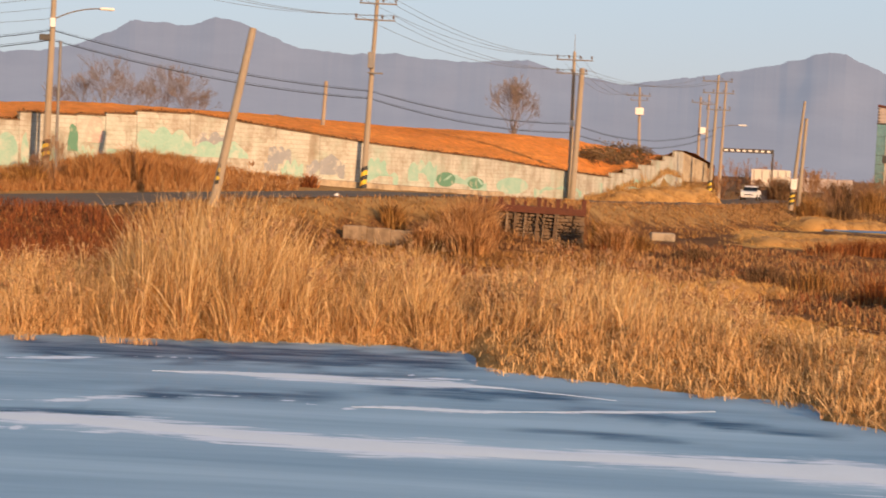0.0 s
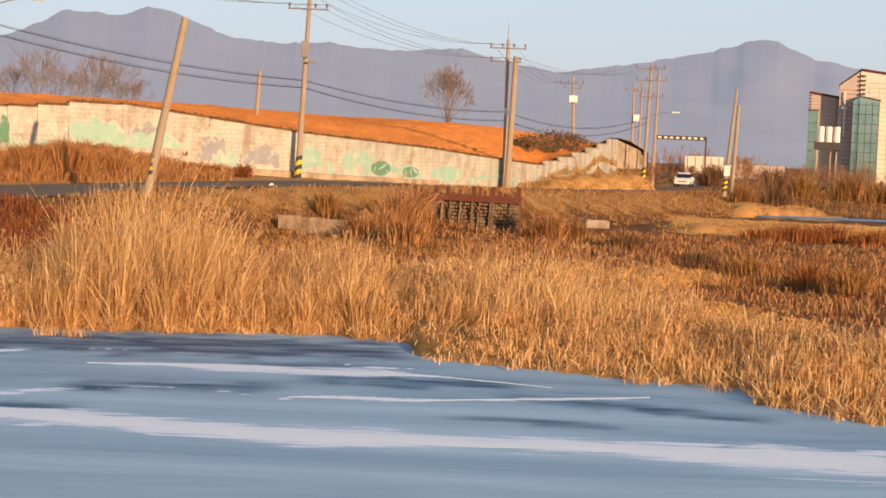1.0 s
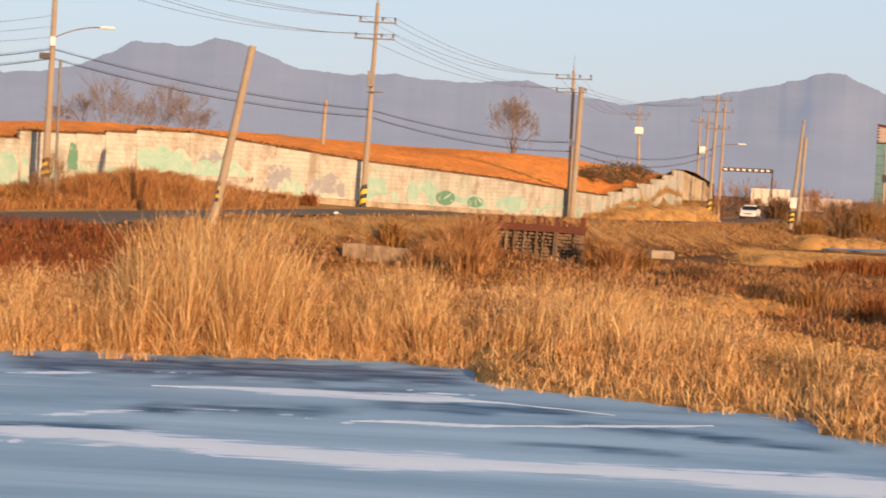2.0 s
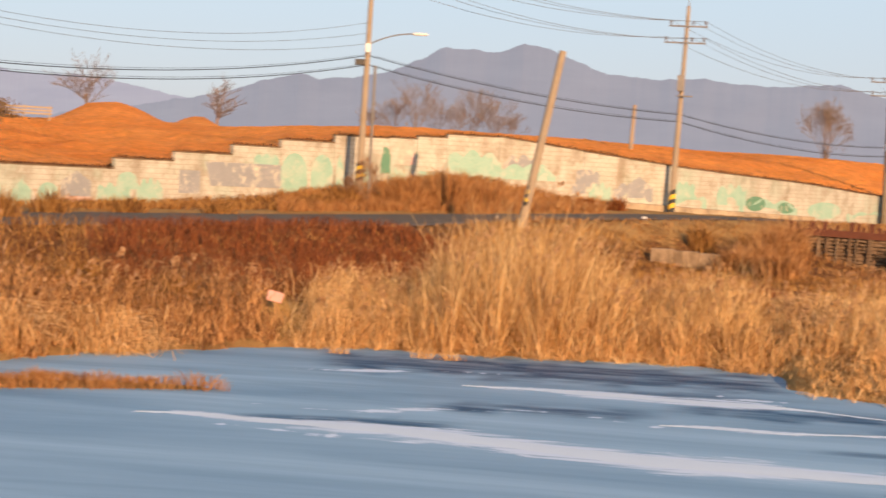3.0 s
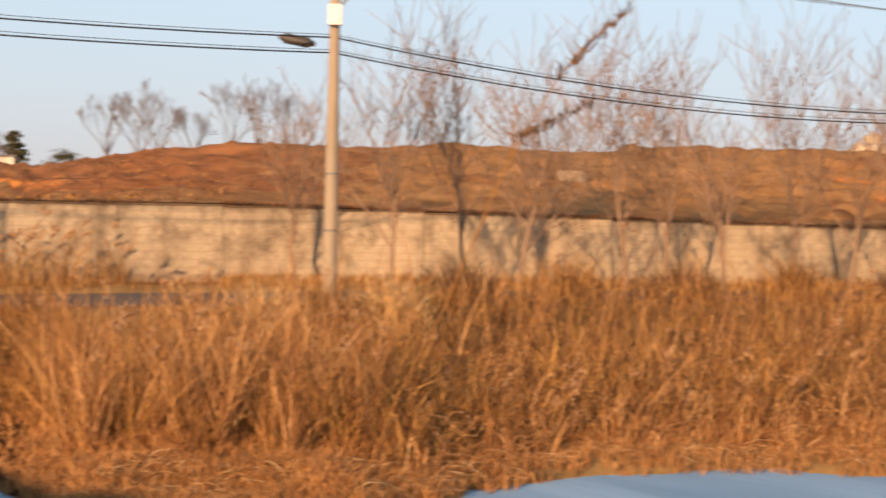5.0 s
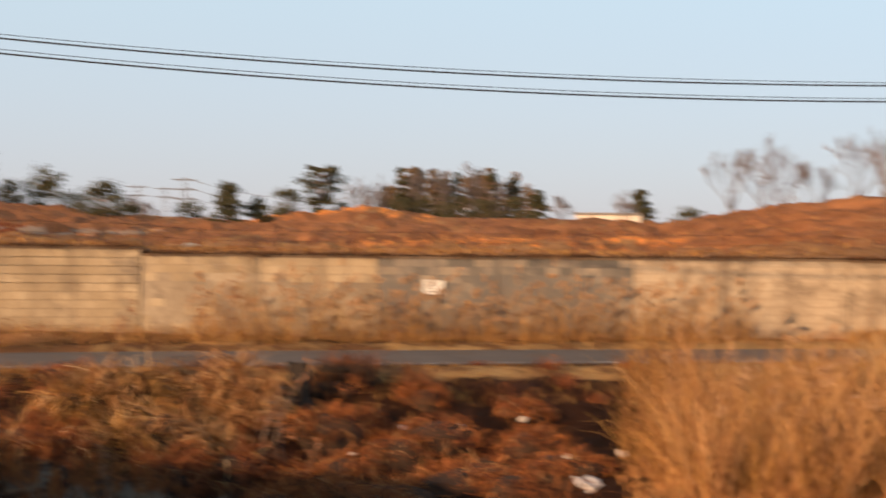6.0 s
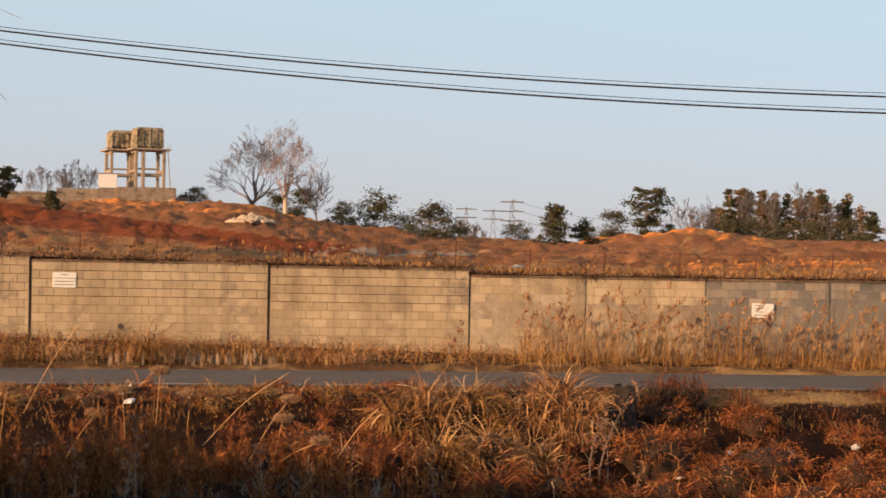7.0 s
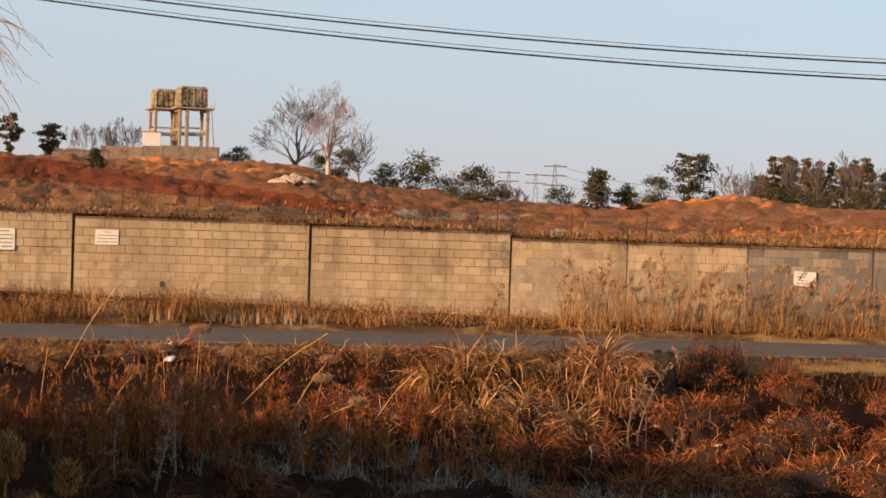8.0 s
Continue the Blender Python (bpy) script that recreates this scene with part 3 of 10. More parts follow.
def ice_material():
    """Pond ice: blue-grey, darker clear sheets, wind-blown snow in long streaks, a dark navy band along the far shore.
    """
    m = bpy.data.materials.new("pond_ice")
    m.use_nodes = True
    n, l = m.node_tree.nodes, m.node_tree.links
    b = n["Principled BSDF"]
    co = n.new("ShaderNodeTexCoord")
    mp = n.new("ShaderNodeMapping")
    mp.inputs["Rotation"].default_value = (0, 0, radians(8))
    mp.inputs["Scale"].default_value = (0.07, 0.42, 1)
    l.new(co.outputs["Object"], mp.inputs["Vector"])
    a = n.new("ShaderNodeTexNoise")
    a.inputs["Scale"].default_value, a.inputs["Detail"].default_value, a.inputs["Roughness"].default_value, a.inputs["Distortion"].default_value = 1.0, 7, 0.6, 0.6
    l.new(mp.outputs[0], a.inputs["Vector"])
    fine = n.new("ShaderNodeTexNoise")
    fine.inputs["Scale"].default_value, fine.inputs["Detail"].default_value = 3.0, 8
    l.new(co.outputs["Object"], fine.inputs["Vector"])
    cr = n.new("ShaderNodeValToRGB")
    cr.color_ramp.elements[0].position, cr.color_ramp.elements[0].color = 0.24, (0.16, 0.295, 0.47, 1)
    cr.color_ramp.elements[1].position, cr.color_ramp.elements[1].color = 0.7, (0.36, 0.545, 0.74, 1)
    l.new(a.outputs["Fac"], cr.inputs[0])
    clear = n.new("ShaderNodeAttribute")
    clear.attribute_name = "clear"
    k = n.new("ShaderNodeMix")
    k.data_type = "RGBA"
    l.new(cr.outputs[0], k.inputs[6])
    k.inputs[7].default_value = (0.012, 0.075, 0.18, 1)
    snowy = n.new("ShaderNodeAttribute")
    snowy.attribute_name = "snowy"
    mp2 = n.new("ShaderNodeMapping")
    mp2.inputs["Rotation"].default_value = (0, 0, radians(4))
    mp2.inputs["Scale"].default_value = (0.45, 2.6, 1)
    l.new(co.outputs["Object"], mp2.inputs["Vector"])
    wisps = n.new("ShaderNodeTexNoise")
    wisps.inputs["Scale"].default_value, wisps.inputs["Detail"].default_value, wisps.inputs["Roughness"].default_value, wisps.inputs["Distortion"].default_value = 1.0, 8, 0.62, 0.8
    l.new(mp2.outputs[0], wisps.inputs["Vector"])
    break_up = n.new("ShaderNodeMapRange")
    break_up.inputs[1].default_value, break_up.inputs[2].default_value, break_up.inputs[3].default_value, break_up.inputs[4].default_value = 0.36, 0.72, 1.2, 0.35
    l.new(wisps.outputs["Fac"], break_up.inputs[0])
    broken = n.new("ShaderNodeMath")
    broken.operation, broken.use_clamp = "MULTIPLY", True
    l.new(clear.outputs["Fac"], broken.inputs[0])
    l.new(break_up.outputs[0], broken.inputs[1])
    l.new(broken.outputs[0], k.inputs[0])
    mul = n.new("ShaderNodeMath")
    mul.operation = "MULTIPLY_ADD"
    mul.inputs[1].default_value, mul.inputs[2].default_value = 2.5, -1.25
    l.new(wisps.outputs["Fac"], mul.inputs[0])
    tot = n.new("ShaderNodeMath")
    l.new(snowy.outputs["Fac"], tot.inputs[0])
    l.new(mul.outputs[0], tot.inputs[1])
    edge = n.new("ShaderNodeMapRange")
    edge.inputs[1].default_value, edge.inputs[2].default_value = 0.3, 0.62
    l.new(tot.outputs[0], edge.inputs[0])
    white = n.new("ShaderNodeMix")
    white.data_type = "RGBA"
    l.new(edge.outputs[0], white.inputs[0])
    l.new(k.outputs[2], white.inputs[6])
    white.inputs[7].default_value = (0.66, 0.78, 0.97, 1)
    l.new(white.outputs[2], b.inputs["Base Color"])
    rr = n.new("ShaderNodeMapRange")
    rr.inputs[3].default_value, rr.inputs[4].default_value = 0.5, 0.42
    l.new(clear.outputs["Fac"], rr.inputs[0])
    sr = n.new("ShaderNodeMix")
    l.new(edge.outputs[0], sr.inputs[0])
    l.new(rr.outputs[0], sr.inputs[2])
    sr.inputs[3].default_value = 0.85
    l.new(sr.outputs[0], b.inputs["Roughness"])
    b.inputs["Specular IOR Level"].default_value = 0.035
    bm = n.new("ShaderNodeBump")
    bm.inputs["Strength"].default_value, bm.inputs["Distance"].default_value = 0.12, 0.006
    l.new(fine.outputs["Fac"], bm.inputs["Height"])
    l.new(bm.outputs[0], b.inputs["Normal"])
    return m


M_ICE = ice_material()
M_SNOW = material("wind_blown_snow", [(0.6, 0.72, 0.88), (0.69, 0.81, 0.97)], 0.8, 0.85, 0.004, fine=14)


# ---- mesh helpers ----
def raw_mesh(name, verts, faces, mat, smooth_shade=False):
    """A mesh from arrays: verts (n, 3), faces (m, 3 or 4)."""
    verts, faces = np.asarray(verts, np.float32), np.asarray(faces, np.int32)
    me = bpy.data.meshes.new(name)
    k = faces.shape[1]
    me.vertices.add(len(verts))
    me.vertices.foreach_set("co", verts.ravel())
    me.loops.add(faces.size)
    me.loops.foreach_set("vertex_index", faces.ravel())
    me.polygons.add(len(faces))
    me.polygons.foreach_set("loop_start", np.arange(0, faces.size, k, dtype=np.int32))
    me.polygons.foreach_set("loop_total", np.full(len(faces), k, np.int32))
    me.update(calc_edges=True)
    me.polygons.foreach_set("use_smooth", np.full(len(faces), bool(smooth_shade)))
    me.materials.append(mat)
    return me


def grid_faces(n, m):
    i = np.arange(n * m).reshape(n, m)
    return np.stack([i[:-1, :-1], i[1:, :-1], i[1:, 1:], i[:-1, 1:]], -1).reshape(-1, 4)


def attribute(me, name, values):
    at = me.attributes.new(name, "FLOAT", "POINT")
    at.data.foreach_set("value", np.asarray(values, np.float32).ravel())


def part(name, bm, mat, parent, label=""):
    """Links a bmesh (or mesh) as one mesh object under a thing or under a part."""
    if isinstance(bm, bpy.types.Mesh):
        me = bm
    else:
        me = bpy.data.meshes.new(name)
        bm.to_mesh(me)
        bm.free()
        me.materials.append(mat)
    ob = new(name, me)
    ob.parent = parent
    return tagged(ob, label)


def thing(name, m, label, category, group="", kind=""):
    """The Empty at the base of a thing that parents its parts."""
    ob = new(name)
    ob.empty_display_size = 0.3
    ob.matrix_world = m
    return tagged(ob, label, category, group, kind)


def bm_box(x0, y0, z0, x1, y1, z1, bevel=0.0, bm=None):
    bm = bm or bmesh.new()
    got = bmesh.ops.create_cube(bm, size=1.0)
    bmesh.ops.scale(bm, vec=(x1 - x0, y1 - y0, z1 - z0), verts=got["verts"])
    bmesh.ops.translate(bm, vec=((x0 + x1) / 2, (y0 + y1) / 2, (z0 + z1) / 2), verts=got["verts"])
    if bevel:
        edges = list({e for v in got["verts"] for e in v.link_edges})
        bmesh.ops.bevel(bm, geom=edges, offset=bevel, segments=1, affect="EDGES")
    return bm


def bm_tube(a, b, r0, r1, sides=10, bm=None):
    """A tapered rod from a to b."""
    bm = bm or bmesh.new()
    a, b = Vector(a), Vector(b)
    m = Matrix.Translation((a + b) / 2) @ (b - a).to_track_quat("Z", "Y").to_matrix().to_4x4()
    bmesh.ops.create_cone(bm, cap_ends=True, segments=sides, radius1=r0, radius2=r1, depth=(b - a).length, matrix=m)
    return bm


def bm_prism(outline, y0, y1, bm=None):
    """An outline of (x, z) drawn out from y0 to y1."""
    bm = bm or bmesh.new()
    f = [bm.verts.new((x, y0, z)) for x, z in outline]
    k = [bm.verts.new((x, y1, z)) for x, z in outline]
    bm.faces.new(f)
    bm.faces.new(k[::-1])
    for i in range(len(outline)):
        j = (i + 1) % len(outline)
        bm.faces.new((f[j], f[i], k[i], k[j]))
    bmesh.ops.recalc_face_normals(bm, faces=bm.faces)
    return bm


def strand_mesh(name, points, radius, mat, sides=4):
    """A round cable through points (n, 3)."""
    p = np.asarray(points, float)
    d = np.gradient(p, axis=0)
    d /= np.linalg.norm(d, axis=1)[:, None] + 1e-9
    side = np.cross(d, (0, 0, 1.0))
    side /= np.linalg.norm(side, axis=1)[:, None] + 1e-9
    up = np.cross(side, d)
    a = np.linspace(0, math.tau, sides, endpoint=False)
    v = p[:, None] + radius * (np.cos(a)[None, :, None] * side[:, None] + np.sin(a)[None, :, None] * up[:, None])
    n = len(p)
    i = np.arange(n * sides).reshape(n, sides)
    j = np.roll(i, -1, axis=1)
    f = np.stack([i[:-1], i[1:], j[1:], j[:-1]], -1).reshape(-1, 4)
    return raw_mesh(name, v.reshape(-1, 3), f, mat, True)


def blades(name, base, height, mat, width=0.02, lean=0.25, droop=0.3, rng=None, toward=None, side=1.0):
    """Many grass blades or stalks in one mesh. base (n, 3); height, lean in shares of the height; droop bends the tip over."""
    rng = rng or np.random.RandomState(1)
    base = np.asarray(base, float)
    n = len(base)
    h = np.broadcast_to(np.asarray(height, float), (n,)) * rng.uniform(0.75, 1.2, n)
    w = width * rng.uniform(0.6, 1.4, n)
    a = rng.uniform(0, math.tau, n) if toward is None else toward + rng.normal(0, 0.5, n)
    ln = lean * np.abs(rng.normal(0.6, 0.6, n))
    dr = droop * rng.uniform(0, 1.3, n)
    out = np.stack([np.cos(a), np.sin(a), 0 * a], 1)
    pa = rng.uniform(0, math.tau, n)
    p = np.stack([np.cos(pa), np.sin(pa), 0 * a], 1) * (w / 2)[:, None] * side
    mid = base + out * (h * ln * 0.5)[:, None] + np.array([0, 0, 1.0]) * (h * 0.62)[:, None]
    tip = base + out * (h * (ln + dr))[:, None] + np.array([0, 0, 1.0]) * (h * (1 - 0.45 * dr))[:, None]
    v = np.stack([base - p, base + p, mid - p * 0.8, mid + p * 0.8, tip], 1).reshape(-1, 3)
    o = (np.arange(n) * 5)[:, None]
    f = np.concatenate([o + [0, 1, 3], o + [0, 3, 2], o + [2, 3, 4]], 0)
    return raw_mesh(name, v, f, mat)


def arches(name, base, length, mat, rng, width=0.02, toward=None, flat=0.0, lax=False):
    """Long dead leaves and stalks that rise, bend over and hang, in one mesh."""
    base = np.asarray(base, float)
    n = len(base)
    L = np.broadcast_to(np.asarray(length, float), (n,)) * rng.uniform(0.6, 1.35, n)
    a = rng.uniform(0, math.tau, n) if toward is None else toward + rng.normal(0, 0.6, n)
    out = np.stack([np.cos(a), np.sin(a), 0 * a], 1)
    side = np.stack([-np.sin(a), np.cos(a), 0 * a], 1)
    up = rng.uniform(0.35, 0.95, n) * (1 - flat)
    reach = rng.uniform(0.35, 0.9, n) if not lax else rng.uniform(0.3, 1.2, n)
    up = up if not lax else rng.uniform(0.2, 0.75, n)
    w = width * rng.uniform(0.6, 1.4, n)
    sway = rng.normal(0, 0.12, n)
    pts = []
    shape = ((0, 0, 1), (0.1, 0.62, 1), (0.36, 0.96, 0.9), (0.7, 0.93, 0.7), (1.0, 0.55, 0.25)) if not lax else ((0, 0, 1), (0.3, 0.55, 1), (0.55, 0.9, 0.9), (0.85, 0.85, 0.8), (1.05, 0.3, 0.4))
    for o, z, k in shape:
        c = base + out * (L * reach * o)[:, None] + side * (L * sway * o * o)[:, None] + np.array([0, 0, 1.0]) * (L * up * z)[:, None]
        d = side * (w * k / 2)[:, None] + np.array([0, 0, 0.35]) * (w * k / 2)[:, None]
        pts += [c - d, c + d]
    v = np.stack(pts, 1).reshape(-1, 3)
    i = (np.arange(n) * 10)[:, None]
    f = np.concatenate([i + [2 * k, 2 * k + 1, 2 * k + 3, 2 * k + 2] for k in range(4)], 0)
    return raw_mesh(name, v, f, mat)


def tousled(name, base, length, mat, rng, width=0.016, rise=75.0, spread=14.0, bend=40.0, toward=None, drift=0.6, wobble=9.0, segs=4, floor_=0.02):
    """Dry leaves and stalks, each with its own bend: they rise at an angle, arch over under their weight and come to lie.
    rise, spread, bend and wobble are in degrees; toward is the heading of the lean (radians) with a chance of drift."""
    base = np.asarray(base, float)
    n = len(base)
    L = np.broadcast_to(np.asarray(length, float), (n,)) * rng.uniform(0.55, 1.3, n) / segs
    a = rng.uniform(0, math.tau, n) if toward is None else np.broadcast_to(np.asarray(toward, float), (n,)) + rng.normal(0, drift, n)
    e = np.radians(rise + rng.normal(0, spread, n))
    turn = np.radians(bend) * rng.uniform(0.2, 1.8, n)
    kink = rng.randint(1, segs + 1, n)
    roll = rng.uniform(0, math.tau, n)
    w = width * rng.uniform(0.55, 1.45, n)
    side = np.stack([np.cos(roll), np.sin(roll), rng.uniform(-0.5, 0.5, n)], 1)
    p, rows = base.copy(), []
    for k in range(segs + 1):
        taper = (1.0, 1.0, 0.9, 0.65, 0.12)[min(4, int(4 * k / segs))]
        d = side * (w * taper / 2)[:, None]
        rows += [p - d, p + d]
        step = np.stack([np.cos(e) * np.cos(a), np.cos(e) * np.sin(a), np.sin(e)], 1)
        p = p + step * L[:, None]
        p[:, 2] = np.maximum(p[:, 2], base[:, 2] + floor_)
        e = np.maximum(e - turn * (0.4 + 1.2 * k / segs) / segs - np.where(kink == k, turn * 0.5, 0), -1.45)
        e = e + np.radians(wobble) * 0.5 * rng.normal(0, 1, n)
        a = a + np.radians(wobble) * rng.normal(0, 1, n)
    m = 2 * (segs + 1)
    v = np.stack(rows, 1).reshape(-1, 3)
    i = (np.arange(n) * m)[:, None]
    f = np.concatenate([i + [2 * k, 2 * k + 1, 2 * k + 3, 2 * k + 2] for k in range(segs)], 0)
    return raw_mesh(name, v, f, mat)


def plumes(name, tips, length, mat, rng, thick=0.05, tufts=1):
    """Feathery seed heads: drooping spindles of four sides, or sprays of several thin ones."""
    tips = np.asarray(tips, float)
    if tufts > 1:
        n = len(tips)
        lean = rng.normal(0.5, 0.8, n)
        axis = np.stack([np.cos(lean) * 0.55, np.sin(lean) * 0.55, rng.uniform(0.3, 0.9, n)], 1) * length
        t = rng.uniform(0, 1, (n, tufts))
        tips = (tips[:, None] + axis[:, None] * t[:, :, None] + rng.normal(0, 0.35 * thick, (n, tufts, 3))).reshape(-1, 3)
        length, thick = length * 0.42, thick * 0.36
    n = len(tips)
    a = rng.uniform(0, math.tau, n)
    out = np.stack([np.cos(a), np.sin(a), 0 * a], 1)
    L = length * rng.uniform(0.7, 1.3, n)
    top = tips + out * (L * 0.45)[:, None] + np.array([0, 0, 1.0]) * (L * rng.uniform(0.4, 1.0, n))[:, None]
    mid = tips * 0.55 + top * 0.45
    sd = np.cross(out, (0, 0, 1.0)) * (thick * rng.uniform(0.7, 1.4, n))[:, None]
    fw = out * (thick * 0.8) + np.array([0, 0, -0.4 * thick])
    v = np.stack([tips, mid + sd, mid + fw, mid - sd, mid - fw, top], 1).reshape(-1, 3)
    o = (np.arange(n) * 6)[:, None]
    f = np.concatenate([o + [0, i, i % 4 + 1] for i in (1, 2, 3, 4)] + [o + [5, i % 4 + 1, i] for i in (1, 2, 3, 4)], 0)
    return raw_mesh(name, v, f, mat)


def scatter(rng, n, az0, az1, past0, past1, power=1.0, from_shore=True):
    """Places on the low ground between two headings, past the shore or between two distances, set on the ground."""
    az = rng.uniform(az0, az1, n)
    u = rng.uniform(0, 1, n) ** power
    ragged = 0.45 * lumps(az * 0.65, az * 0, 1.7, 3) + 0.28 * lumps(az * 0.65, az * 0, 0.55, 5)
    r = (table(az, SHORE) + ragged if from_shore else 0.0) + past0 + (past1 - past0) * u
    x, y = r * np.sin(np.radians(az)), r * np.cos(np.radians(az))
    z = np.maximum(ground_z(x, y), ICE) - 0.02
    trodden = (az > -15.5) & (az < -13.9) & (r > 44.6) & (r < 50.5) & (rng.rand(n) > 0.06)
    # beds thin out towards their ends
    thin = np.minimum(az - az0, az1 - az) / min(1.4, 0.2 * (az1 - az0)) + 0.12 + 0.3 * lumps(x, y, 1.5, 11)
    clear_ = (off_road(x, y)[0] > 3.3) & ~trodden & (rng.rand(n) < thin)
    return np.stack([x, y, z], 1)[clear_], az[clear_], r[clear_]


def stuff(name, me, label, category="grass"):
    return tagged(new(name, me), label, category, kind="stuff")


# ---- the ground, one sheet out to the horizon ----
def build_ground():
    az = np.concatenate([np.arange(-180, -112, 4.0), np.arange(-112, 24, 0.6), np.arange(24, 180.1, 4.0)])
    r = np.concatenate([[0.001], np.arange(1, 12, 1.0), np.arange(12, 58, 0.5), np.arange(58, 130, 1.0), np.arange(130, 260, 3.0), np.geomspace(260, 4600, 16)])
    A, Rr = np.meshgrid(az, r, indexing="ij")
    X, Y = Rr * np.sin(np.radians(A)), Rr * np.cos(np.radians(A))
    Z = ground_z(X.ravel(), Y.ravel()).reshape(X.shape)
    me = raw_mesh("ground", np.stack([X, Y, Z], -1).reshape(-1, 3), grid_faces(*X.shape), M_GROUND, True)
    past = Rr - table(A, SHORE)
    road_d, _ = to_line(X.ravel(), Y.ravel(), ROAD)
    road_d = road_d.reshape(X.shape)
    west = smooth(A, -63, -70)
    straw = smooth(past, 12, 1) * (1 - 0.75 * west) + 0.75 * smooth(road_d, 9, 5) * (1 - 0.4 * west) + 0.3 * smooth(Rr, 60, 160)
    rust = 0.75 * smooth(past, 3, 7) * smooth(road_d, 6, 11) * smooth(A, 9, 2) + 0.75 * west * smooth(road_d, 4.5, 7)
    gold = np.zeros_like(A)
    for a0, a1, r0, r1 in ((9.2, 25, 98, 128), (11.0, 14.5, 135, 150), (9.5, 12.5, 44, 50), (5.4, 8.3, 138, 168), (-15.3, -14.1, 45.5, 50)):
        gold = np.maximum(gold, smooth(A, a0 - 0.6, a0 + 0.6) * smooth(A, a1 + 0.6, a1 - 0.6) * smooth(Rr, r0 - 3, r0 + 3) * smooth(Rr, r1 + 3, r1 - 3))
    attribute(me, "straw", straw)
    attribute(me, "rust", rust)
    attribute(me, "gold", gold)
    # darkens the western bank's soil where shade lies between the clumps
    attribute(me, "gap_shade", 1.2 * smooth(A, -64, -68) * smooth(past, -3, 0) * smooth(road_d, 4.2, 6.0))
    return tagged(new("ground", me), "low winter ground with dry grass and rusty soil round a pond", "ground", kind="structure")


build_ground()


